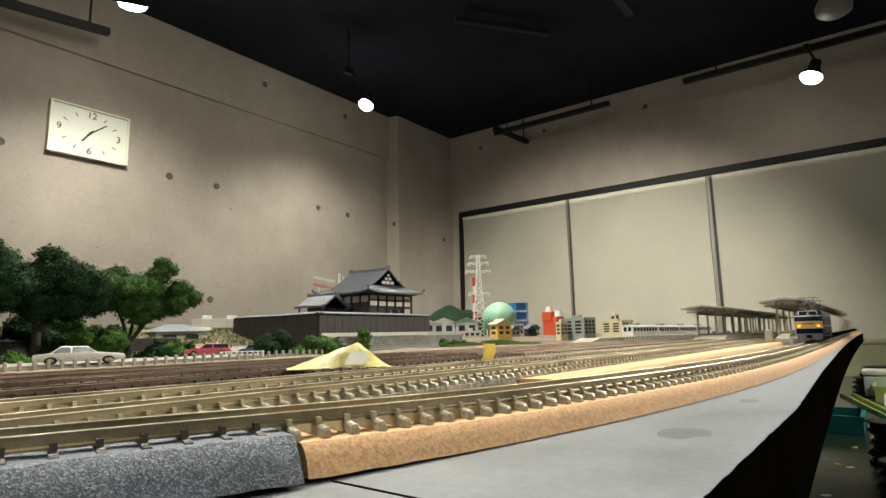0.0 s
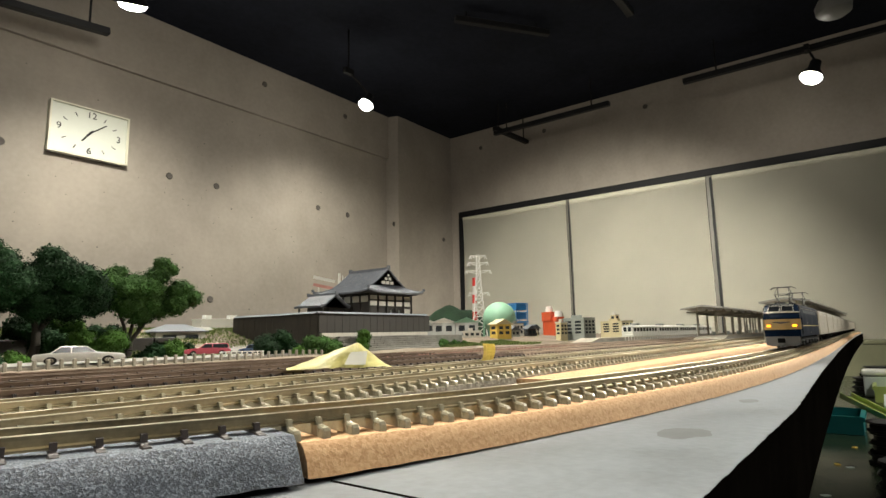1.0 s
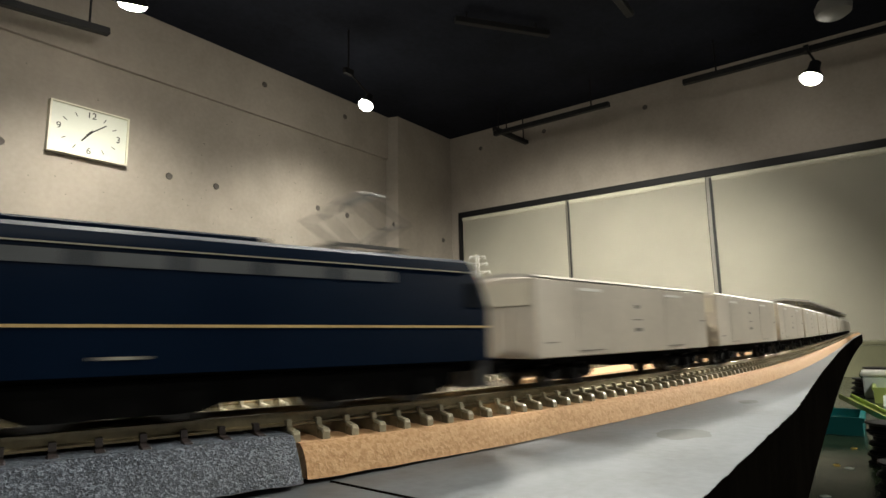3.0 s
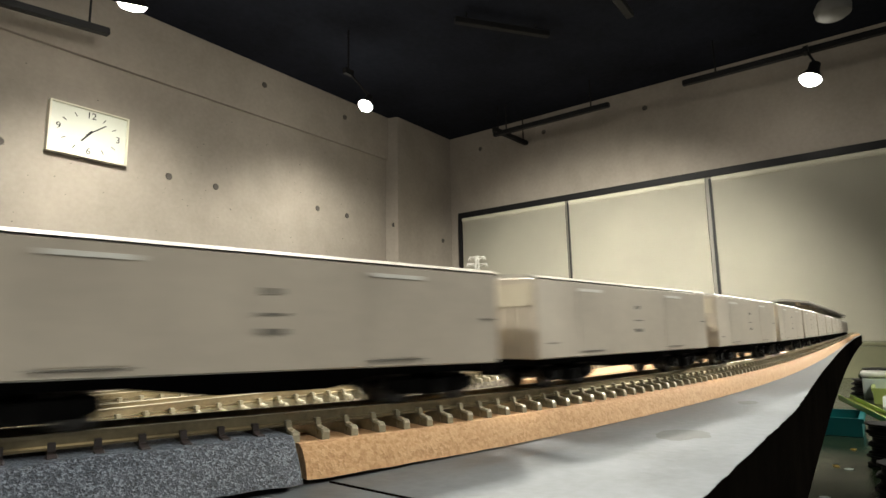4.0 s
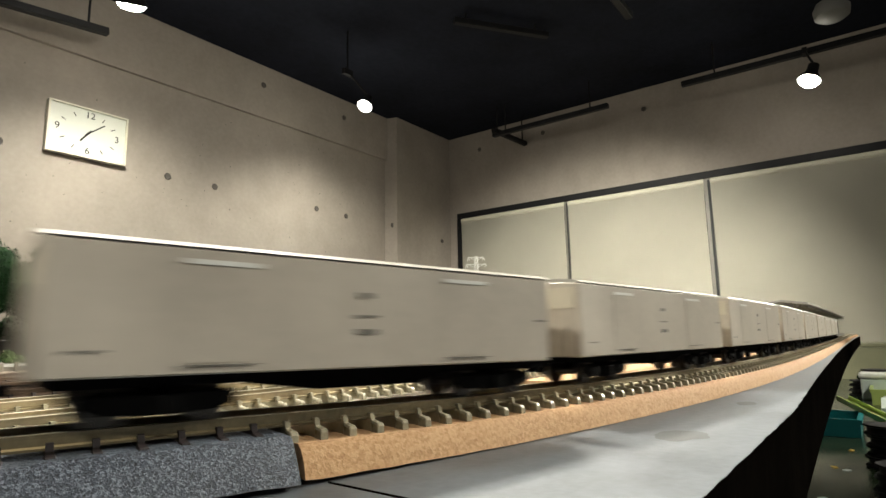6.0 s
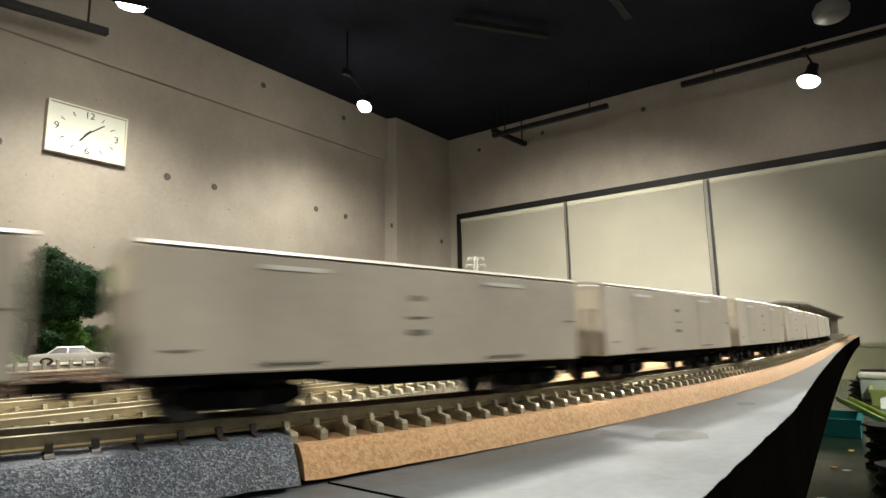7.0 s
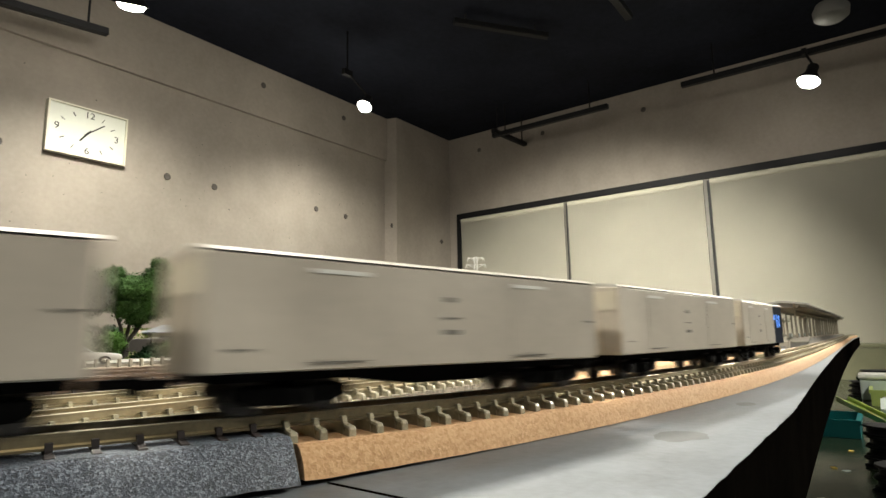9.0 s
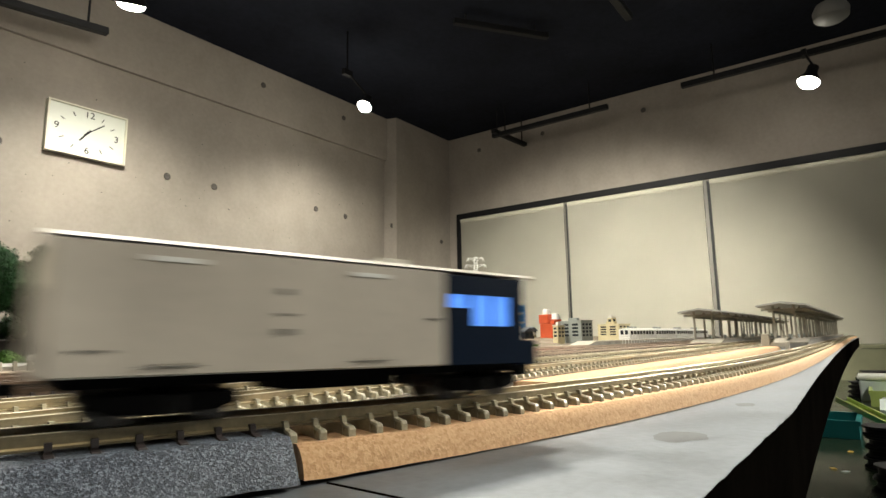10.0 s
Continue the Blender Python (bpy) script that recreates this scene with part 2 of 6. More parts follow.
def windows():
    """A black frame, grey posts and roller blinds drawn down in each bay."""
    bays = [(2.705, 1.772), (1.742, 0.802), (0.762, -0.19), (-0.232, -1.18), (-1.22, -1.96)]
    fr = thing("window_1", "long black framed window with roller blinds drawn down", "window", (XW, 0, 0), kind="structure")
    for nm, b in (("head_frame", (XW - 0.03, XW + 0.05, WY0, WY1, W1 - 0.045, W1)), ("side_frame", (XW - 0.03, XW + 0.05, WY1 - 0.035, WY1, W0, W1 - 0.046)),
                  ("window_sill", (XW - 0.03, XW + 0.05, WY0, WY1, W0, W0 + 0.03))):
        ob = slab(nm, BLACK, *b, bevel=0.003)
        ob.parent = fr
        ob.matrix_parent_inverse = fr.matrix_world.inverted()
    ob = slab("pane", NIGHT, XW + 0.07, XW + 0.08, WY0, WY1, W0, W1)
    ob.parent = fr
    ob.matrix_parent_inverse = fr.matrix_world.inverted()
    for k, (a, b) in enumerate(zip(bays, bays[1:])):
        y1, y0 = a[1] - 0.0005, b[0] + 0.0005
        post = slab("mullion", ALU, XW - 0.028, XW + 0.05, y0, y1, W0 + 0.031, W1 - 0.047, bevel=0.003)
        post.parent = fr
        post.matrix_parent_inverse = fr.matrix_world.inverted()
        gap = slab("guide_slot", BLACK, XW - 0.0300, XW - 0.0281, y0 + 0.002, y0 + (y1 - y0) * 0.42, W0 + 0.031, W1 - 0.060)
        gap.parent = fr
        gap.matrix_parent_inverse = fr.matrix_world.inverted()
    for y1, y0 in bays:
        bl = thing("roller_blind", "cream fabric roller blind drawn down over the window", "blind", (XW - 0.02, (y0 + y1) / 2, W1 - 0.06), "roller blinds")
        w = (y1 - y0) / 2
        bm = bmesh.new()
        tube(bm, (0.01, -w, -0.005), (0.01, w, -0.005), 0.022, seg=14)
        part("roller", bm, BLINDROLL, bl, "cream roller tube", smooth=40)
        bm = bmesh.new()
        n = 24
        ys = [-w + 0.001 + (2 * w - 0.002) * i / n for i in range(n + 1)]
        rows = [[bm.verts.new((-0.004 + 0.003 * math.sin(y * 9 + r * 0.6 + y0), y, -0.02 - r * 0.088)) for y in ys] for r in range(13)]
        for a, b in zip(rows, rows[1:]):
            for i in range(n):
                bm.faces.new((a[i], a[i + 1], b[i + 1], b[i]))
        bmesh.ops.solidify(bm, geom=bm.faces[:], thickness=0.0012)
        part("fabric", bm, BLIND, bl, smooth=60)
        part("hem_bar", (lambda b: (box(b, -0.012, 0.004, -w + 0.006, w - 0.006, -1.086, -1.066), b)[1])(bmesh.new()), BLINDROLL, bl)


windows()


# ================= the layout table and the line of the tracks =================
TZ = 0.991
XA, XB = -1.75, 2.35
tb = thing("layout_table", "model railway baseboard with a dark grey painted top", "table", (0, 0, TZ))


def edge_line(x):
    """The near edge of the board: it draws away from the camera's line in a long curve."""
    return 0.0201 + 0.0355 * (1 - math.exp(-max(0, x - 0.18) / 1.1))


def wavy_edge(x):
    return edge_line(x) + 0.00012 * math.sin(x * 23) + 0.0003 * noise.noise(Vector((x * 160, 0, 0))) + 0.0002 * noise.noise(Vector((x * 520, 4, 0)))


bm = bmesh.new()
xs = sorted([XA + (XB - XA) * i / 160 for i in range(161)] + [0.05 + 0.0021 * i for i in range(300)])
rings = []
for x in xs:
    y = wavy_edge(x)
    rings.append([(x, y, 0), (x, 1.75, 0), (x, 1.75, -0.0004), (x, y + 0.0003, -0.0004)])
loft(bm, rings)
part("table_top", bm, SLATE, tb, "worn dark grey painted board")
bm = bmesh.new()
loft(bm, [[(x, wavy_edge(x) - 0.0001, -0.00008), (x, wavy_edge(x) - 0.00002, -0.00008), (x, wavy_edge(x) + 0.00028, -0.0005), (x, edge_line(x) + 0.016, -0.0005), (x, edge_line(x) + 0.016, -0.0275), (x, edge_line(x) + 0.0010, -0.0275)] for x in xs])
part("edge_rail", bm, FASCIA, tb, "black edge rail of the board")
for x in (-1.5, 0.9, 2.2):
    for y in (0.35, 1.6):
        bm = bmesh.new()
        box(bm, x - 0.03, x + 0.03, y - 0.03, y + 0.03, -TZ, -0.0012)
        part("leg", bm, FASCIA, tb)


def main_y(x):
    if x >= 0.45:
        return 0.047 + 0.02 * min(1.0, max(0, (x - 0.5) / 1.3)) ** 1.2
    if x >= 0:
        return 0.047 + 1.7 / 3 * (0.45 - x) ** 3
    return 0.047 + 1.7 / 3 * 0.45 ** 3 + 0.34425 * 0.06 * (1 - math.exp(x / 0.06))


def lift(x):
    u = min(1, max(0, (0.11 - x) / 0.09))
    return 0.0009 * u * u * (3 - 2 * u)


def yard_y(y0):
    def f(x):
        y = y0 + 0.02 * min(1.0, max(0, (x - 0.5) / 1.3)) ** 1.2
        if x < 0.02:
            y += 0.032 * (1 - math.exp(-((0.02 - x) / 0.08) ** 2))
        return y
    return f


def line_of(f, a, b, step=0.01):
    n = max(2, int((b - a) / step))
    return [(a + (b - a) * i / n, f(a + (b - a) * i / n)) for i in range(n + 1)]


def sweep(bm, pts, profile, z0=1.0, dz=None):
    """Draws a profile of (across, up) along points in plan; across is positive away from the camera."""
    rings = []
    for i, (x, y) in enumerate(pts):
        a, b = pts[max(0, i - 1)], pts[min(len(pts) - 1, i + 1)]
        t = Vector((b[0] - a[0], b[1] - a[1], 0)).normalized()
        n = Vector((-t.y, t.x, 0))
        z = z0 + (dz(x) if dz else 0)
        rings.append([Vector((x, y, 0)) + n * u + Vector((0, 0, z + v)) for u, v in profile])
    loft(bm, rings)


RAILS = [(-0.0009, -0.0020), (-0.0009, -0.0017), (-0.0003, -0.0015), (-0.0003, -0.0006), (-0.0004, -0.0001), (-0.0003, 0.0),
         (0.0003, 0.0), (0.0004, -0.0001), (0.0003, -0.0006), (0.0003, -0.0015), (0.0009, -0.0017), (0.0009, -0.0020)]


def sleeper_mesh(name, material):
    """A moulded sleeper: a slim bar that swells to a chamfered block at each end, with four rail clips."""
    bm = bmesh.new()
    rings = []
    for y, w, top in ((-0.0087, 0.00062, -0.0030), (-0.0084, 0.00072, -0.0025), (-0.0068, 0.00072, -0.0023), (-0.0062, 0.00046, -0.0021), (0.0062, 0.00046, -0.0021), (0.0068, 0.00072, -0.0023), (0.0084, 0.00072, -0.0025), (0.0087, 0.00062, -0.0030)):
        rings.append([(-w, y, -0.0041), (-w, y, top - 0.0003), (-w * 0.7, y, top), (w * 0.7, y, top), (w, y, top - 0.0003), (w, y, -0.0041)])
    loft(bm, rings)
    for s in (-1, 1):
        for o in (-1, 1):
            y = s * 0.0045 + o * 0.0012
            vs = box(bm, -0.00042, 0.00042, y - 0.0005, y + 0.0005, -0.0021, -0.0011)
            for v in vs:
                if v.co.z > -0.0015:
                    v.co.y += -o * 0.00025
    return mesh_of(name, bm, material)


SLEEPER_MESH = sleeper_mesh("sleeper", SLEEPER)
DARK_MESH = sleeper_mesh("sleeper_dark", DARKSLEEPER)


def track(f, a, b, label, single=None, pitch=0.00507, mesh=None, material=None, z0=1.0, dz=None, rail=None):
    """A track along y = f(x): two rails, sleepers one by one over the stretch named single, and the rest joined."""
    mesh, material, rail = mesh or SLEEPER_MESH, material or SLEEPER, rail or RAIL
    tr = thing("railway_track", label, "railway track", (0, 0, 0), "tracks of the layout")
    pts = line_of(f, a, b, 0.008)
    for o in (-0.0045, 0.0045):
        bm = bmesh.new()
        sweep(bm, pts, [(u + o, v) for u, v in RAILS], z0, dz)
        ob = part("rail", bm, rail, tr, "golden nickel silver rail" if rail is RAIL else "tarnished brown rail")
        if rail is RAIL:
            # bright running surface; weathered flanks, darkened also for the shade on the web
            ob.data.materials.append(RAILSIDE)
            for p in ob.data.polygons:
                if p.normal.z < 0.5:
                    p.material_index = 1
    s, x = [], a
    src = [v.co.copy() for v in mesh.vertices]
    faces = [tuple(p.vertices) for p in mesh.polygons]
    V, F = [], []
    while x < b:
        m = (f(x + 0.002) - f(x - 0.002)) / 0.004
        M = Matrix.Translation((x, f(x), z0 + (dz(x) if dz else 0))) @ Matrix.Rotation(math.atan(m) + random.uniform(-0.02, 0.02), 4, "Z")
        if single and single[0] <= x <= single[1]:
            ob = new("sleeper", DARK_MESH if dz and x < 0.0592 else mesh)
            ob.parent = tr
            ob.matrix_local = M
        else:
            k = len(V)
            V += [M @ c for c in src]
            F += [tuple(i + k for i in p) for p in faces]
        x += pitch / math.sqrt(1 + m * m)
    if V:
        me = bpy.data.meshes.new("sleeper_run")
        me.from_pydata(V, [], F)
        me.materials.append(material)
        ob = new("sleeper_run", me)
        ob.parent = tr
        ob["kind"] = "stuff"
    return tr


def roadbed(name, f, a, b, half_top, half_base, top, material, label, dz=None, rough=0.0004):
    bm = bmesh.new()
    bot = TZ + 0.0002 - 1.0
    pts = line_of(f, a, b, 0.0022 if rough else 0.01)
    prof = [(-half_base, bot), (-half_base * 0.6 - half_top * 0.4, bot + (top - bot) * 0.45), (-half_top - 0.0004, top - 0.0009), (-half_top + 0.0006, top - 0.0001), (-half_top * 0.4, top), (half_top * 0.4, top),
            (half_top, top - 0.0003), (half_base, bot)]
    sweep(bm, pts, prof, 1.0, dz)
    if rough:
        for v in bm.verts:
            if v.co.z > TZ + 0.0004:
                v.co += Vector((0, 1, 0.35)) * rough * noise.noise(v.co * 420) + Vector((0, 0.5, 0.3)) * rough * noise.noise(v.co * 1300)
            else:
                v.co.y += rough * 1.6 * noise.noise(v.co * 700)
    ob = part(name, bm, material, None, smooth=35)
    return tagged(ob, label, "roadbed")


roadbed("cork_roadbed", main_y, 0.0605, XB - 0.02, 0.0105, 0.0128, -0.0040, CORK, "orange cork roadbed strip under the main track", lift, 0.00022)
roadbed("foam_roadbed", main_y, XA + 0.02, 0.0592, 0.0108, 0.0142, -0.0026, FOAM, "grey granular foam roadbed butting against cork", lift, 0.0006)
roadbed("cork_roadbed", yard_y(0.1015), 0.19, 0.80, 0.0085, 0.0105, -0.0044, CORK, "bare orange cork roadbed strip without track", None, 0.00022)
track(main_y, XA + 0.02, XB - 0.02, "main track with brown sleepers on cork roadbed", (0.0, 0.52), dz=lift)


JOINT_A, JOINT_B = (0.0606, 0.0672), (0.0585, 0.0226)


def board_joint():
    bm = bmesh.new()
    pts = [JOINT_A, ((JOINT_A[0] + JOINT_B[0]) / 2 + 0.0006, (JOINT_A[1] + JOINT_B[1]) / 2), JOINT_B]
    loft(bm, [[(x - 0.0003, y - 0.0003, -0.0004), (x - 0.0003, y - 0.0003, 0.0001), (x + 0.0003, y + 0.0003, 0.0001), (x + 0.0003, y + 0.0003, -0.0004)] for x, y in pts])
    part("board_joint", bm, FASCIA, tb, "dark open joint in the board")


board_joint()


# ================= lamps, bars and clock of the room, with added fill spots ===
def spot_fixture(at, to, hang, label="black track spot with a lit white bulb; all but three are added fill"):
    """A short lamp head on an arm that hangs from the ceiling bar."""
    lp = thing("spot_lamp", label, "lamp", at, "track spots")
    size = 0.80 if 2 < at[0] < 3 and at[1] > 2 else 1.0
    d = (Vector(to) - Vector(at)).normalized()
    lp.location = Vector(at) + d * 0.03 * size
    q = d.to_track_quat("-Z", "Y").to_matrix().to_4x4()
    bm = bmesh.new()
    lathe(bm, [(0.014, 0.125), (0.026, 0.118), (0.028, 0.075), (0.054, 0.032), (0.058, 0.022), (0.055, 0.022), (0.048, 0.034), (0.014, 0.070)], seg=24)
    ob = part("shade", bm, BLACK, lp, "black metal shade", smooth=40)
    ob.matrix_local = q @ Matrix.Scale(size, 4)
    bm = bmesh.new()
    lathe(bm, [(0.0, 0.060), (0.026, 0.056), (0.046, 0.036), (0.050, 0.020), (0.040, 0.006), (0.020, 0.000), (0.0, -0.002)], seg=20)
    ob = part("bulb", bm, BULB, lp, "glowing bulb", smooth=60)
    ob.matrix_local = q @ Matrix.Scale(size, 4)
    bm = bmesh.new()
    top = Vector(hang) - lp.location
    tube(bm, q @ Vector((0, 0, 0.12 * size)), top, 0.006, seg=10)
    box(bm, top.x - 0.03, top.x + 0.03, top.y - 0.012, top.y + 0.012, top.z - 0.02, top.z + 0.012)
    if at[1] > 2:
        tube(bm, top, (top.x, top.y, ZC - lp.location.z), 0.005, seg=8)
    part("arm", bm, BLACK, lp, "black hanging arm")
    return lp


# the seven added fill lamps get made-up spot heads like the three in view
for at, to, watts, spill, cone in ROOM_AND_FILL_LAMPS:
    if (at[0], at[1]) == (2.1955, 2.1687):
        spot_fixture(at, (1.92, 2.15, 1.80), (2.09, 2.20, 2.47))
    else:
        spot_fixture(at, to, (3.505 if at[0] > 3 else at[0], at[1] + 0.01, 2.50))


def lighting_bar(a, b, label="black lighting bar hung under the ceiling; two are added for fill spots"):
    """A box section bar on two rods."""
    a, b = Vector(a), Vector(b)
    bar = thing("lighting_bar", label, "lighting bar", a, "ceiling bars")
    bm = bmesh.new()
    d = b - a
    q = d.to_track_quat("X", "Z").to_matrix()
    obox(bm, d / 2, (d.length, 0.035, 0.032), q)
    soften(bm, 0.003, 1)
    part("bar", bm, BLACK, bar)
    for k in (0.12, 0.86):
        bm = bmesh.new()
        p = d * k
        tube(bm, p, (p.x, p.y, ZC - a.z), 0.005, seg=8)
        part("hanger", bm, BLACK, bar)


lighting_bar((3.545, 2.16, 2.50), (3.545, 1.27, 2.50))
lighting_bar((3.52, 0.80, 2.50), (3.52, -0.75, 2.50))
lighting_bar((3.48, 2.12, 2.515), (3.93, 2.085, 2.515), "short black cross bar near the corner")
lighting_bar((0.45, 2.60, 2.315), (1.02, 2.60, 2.375), "black conduit along the concrete wall")
# two added bars that only carry the unseen fill spots
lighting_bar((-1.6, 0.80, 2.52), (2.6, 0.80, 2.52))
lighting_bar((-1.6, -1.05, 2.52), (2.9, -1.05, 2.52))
lighting_bar((2.30, 1.62, 2.66), (2.75, 1.30, 2.66), "thin black conduit fixed under the ceiling")


def ceiling_speaker():
    sp = thing("ceiling_speaker", "round grey fitting hung from the black ceiling", "ceiling fitting", (3.06, 0.02, 2.46))
    bm = bmesh.new()
    lathe(bm, [(0.0, -0.03), (0.05, -0.03), (0.07, -0.015), (0.075, 0.02), (0.06, 0.05), (0.02, 0.06)], seg=28)
    part("housing", bm, mat("fitting_grey", (0.16, 0.16, 0.15), 0.5, vary=0.1, scale=10), sp, smooth=40)
    bm = bmesh.new()
    tube(bm, (0, 0, 0.06), (0, 0, ZC - 2.46), 0.012, seg=10)
    part("stem", bm, BLACK, sp)


ceiling_speaker()


def wall_clock():
    """A white rectangular clock: rim, face, ticks, four numerals and two hands."""
    ck = thing("wall_clock", "white rectangular clock hung on the concrete wall", "clock", (1.0885, YL - 0.012, 1.9957))
    w, h = 0.1735, 0.1215
    bm = bmesh.new()
    for b in ((-w, w, -0.022, 0.010, h - 0.008, h), (-w, w, -0.022, 0.010, -h, -h + 0.008), (-w, -w + 0.008, -0.022, 0.010, -h + 0.008, h - 0.008), (w - 0.008, w, -0.022, 0.010, -h + 0.008, h - 0.008)):
        box(bm, *b)
    part("rim", bm, CLOCKRIM, ck, "ivory rim")
    bm = bmesh.new()
    box(bm, -w + 0.008, w - 0.008, -0.012, 0.010, -h + 0.008, h - 0.008)
    part("face", bm, CLOCKFACE, ck, "plain white dial")
    for k in range(12):
        a = radians(90 - k * 30)
        if k % 3 == 0:
            continue
        bm = bmesh.new()
        d = Vector((math.cos(a), 0, math.sin(a)))
        r = Matrix((d, Vector((0, 1, 0)), d.cross(Vector((0, 1, 0))))).transposed()
        obox(bm, Vector((0, -0.0125, 0)) + Vector((d.x * 0.72 * w, 0, d.z * 0.74 * h)), (0.021, 0.001, 0.0036), r)
        part("hour_mark", bm, BLACK, ck)
    for text, x, z in (("12", 0.004, 0.72 * h), ("3", 0.74 * w, 0), ("6", 0, -0.72 * h), ("9", -0.76 * w, 0.004)):
        cu = bpy.data.curves.new("numeral", "FONT")
        cu.body, cu.size, cu.align_x, cu.align_y, cu.extrude = text, 0.045, "CENTER", "CENTER", 0.0004
        ob = new("numeral", cu)
        ob.data.materials.append(BLACK)
        ob.parent = ck
        ob.matrix_local = Matrix.Translation((x, -0.0128, z)) @ pose(0, 0, 0, 90, 0, 0)
    for nm, ang, ln, wd, y in (("hour_hand", 217, 0.056, 0.0075, -0.0140), ("minute_hand", 51, 0.090, 0.0055, -0.0155)):
        a = radians(90 - ang)
        d = Vector((math.cos(a), 0, math.sin(a)))
        r = Matrix((d, Vector((0, 1, 0)), d.cross(Vector((0, 1, 0))))).transposed()
        bm = bmesh.new()
        obox(bm, Vector((0, y, 0)) + d * (ln / 2 - 0.010), (ln + 0.020, 0.0008, wd), r)
        part(nm, bm, BLACK, ck, "black clock hand")
    bm = bmesh.new()
    tube(bm, (0, -0.0120, 0), (0, -0.0170, 0), 0.006, seg=14)
    part("boss", bm, BLACK, ck)


wall_clock()

# ================= yard ground and yard tracks =================
structure(slab("ground", BALLAST, XA + 0.02, 1.95, 0.1100, 0.318, TZ - 0.0002, 0.9961), "brown gritty ground of the model yard", "ground")
YARD = [0.1185, 0.1520, 0.1900, 0.2260, 0.2620, 0.2900]
RUST_MESH = sleeper_mesh("sleeper_rust", RUSTSLEEPER)
for k, y0 in enumerate(YARD):
    if k < 2:
        track(yard_y(y0), XA + 0.03, 1.85, "yard track with brown sleepers and shiny rails", (0.05, 0.50) if k == 0 else None)
    else:
        track(yard_y(y0), XA + 0.03, 0.33, "yard track with dark sleepers and tarnished rails", None, mesh=DARK_MESH, material=DARKSLEEPER, rail=DULLRAIL)
        track(yard_y(y0), 0.33, 0.68 if k == 5 else 1.85, "yard track with rust brown sleepers and rails", None, mesh=RUST_MESH, material=RUSTSLEEPER, rail=RUSTRAIL)

EARTH = mat("scenic_earth", (0.17, 0.130, 0.098), 0.95, vary=0.3, scale=22, fine=500, bump=0.8, dist=0.001, tint=(0.075, 0.062, 0.034))
GRASS = mat("grass_fibre", (0.12, 0.17, 0.04), 0.9, vary=0.3, scale=60, fine=900, bump=0.8, dist=0.001, island=0.35)
ROAD = mat("model_road", (0.19, 0.185, 0.165), 0.8, vary=0.12, scale=60, fine=900, bump=0.3, dist=0.0003)
STONE = mat("grey_stone", (0.27, 0.26, 0.24), 0.85, vary=0.2, scale=90, fine=800, bump=0.6, dist=0.0005, island=0.18)
LEAF = mat("dark_foliage", (0.0115, 0.037, 0.0115), 0.9, spec=0.15, vary=0.4, scale=60, fine=600, bump=0.4, dist=0.001, island=0.5)
# brighter green: the third tree's lit look is in its colour; shrubs share it
LEAF3 = mat("lit_look_foliage", (0.042, 0.095, 0.022), 0.9, spec=0.15, vary=0.4, scale=60, fine=600, bump=0.4, dist=0.001, island=0.55)
LEAF2 = mat("light_foliage", (0.055, 0.125, 0.02), 0.9, spec=0.15, vary=0.3, scale=60, fine=600, bump=0.4, dist=0.001, island=0.45)
BARK = mat("bark", (0.022, 0.018, 0.012), 0.9, vary=0.3, scale=120, fine=700, bump=0.6, dist=0.0004)
WOOD = mat("dark_timber", (0.021, 0.017, 0.013), 0.6, vary=0.25, scale=90, fine=700, bump=0.3, dist=0.0003, island=0.15)
TILE = mat("grey_roof_tile", (0.105, 0.115, 0.135), 0.45, vary=0.15, scale=90, fine=700, bump=0.3, dist=0.0003)
PLASTER = mat("white_plaster", (0.62, 0.60, 0.54), 0.7, vary=0.08, scale=60, bump=0.1, dist=0.0002)
PALEGREY = mat("pale_grey_plastic", (0.44, 0.46, 0.45), 0.6, vary=0.1, scale=60, bump=0.1, dist=0.0002)
WHITE = mat("white_plastic", (0.72, 0.72, 0.68), 0.45, vary=0.05, scale=50, bump=0.05, dist=0.0002)
GREYPL = mat("grey_plastic", (0.25, 0.27, 0.25), 0.6, vary=0.12, scale=60, bump=0.1, dist=0.0002)
DARKWIN = mat("dark_window", (0.03, 0.035, 0.04), 0.2, bump=0)
YELLOW = mat("yellow_plastic", (0.66, 0.46, 0.09), 0.5, vary=0.1, scale=60, bump=0.05, dist=0.0002)
ORANGE = mat("orange_plastic", (0.52, 0.085, 0.03), 0.45, vary=0.1, scale=60, bump=0.05, dist=0.0002)
BLUEPL = mat("blue_plastic", (0.03, 0.20, 0.50), 0.4, vary=0.12, scale=60, bump=0.05, dist=0.0002)
MINT = mat("mint_green", (0.22, 0.40, 0.28), 0.6, vary=0.06, scale=30, bump=0.05, dist=0.0002)
CREAMPL = mat("cream_plastic", (0.55, 0.48, 0.30), 0.5, vary=0.08, scale=60, bump=0.05, dist=0.0002)
REDPL = mat("red_plastic", (0.62, 0.04, 0.03), 0.4, vary=0.1, scale=60, bump=0.05, dist=0.0002)
CONC = mat("platform_concrete", (0.29, 0.265, 0.215), 0.8, vary=0.12, scale=70, fine=700, bump=0.2, dist=0.0003)
CANOPY = mat("canopy_grey", (0.30, 0.29, 0.26), 0.55, vary=0.12, scale=70, bump=0.1, dist=0.0002)
PINK = mat("faded_red", (0.55, 0.27, 0.24), 0.5, vary=0.1, scale=60, bump=0.05, dist=0.0002)
HILL = mat("far_hill", (0.02, 0.05, 0.025), 0.9, vary=0.35, scale=30, fine=300, bump=0.8, dist=0.003)
REDCLAY = mat("red_gravel", (0.38, 0.20, 0.16), 0.9, vary=0.3, scale=120, fine=900, bump=0.8, dist=0.0006)


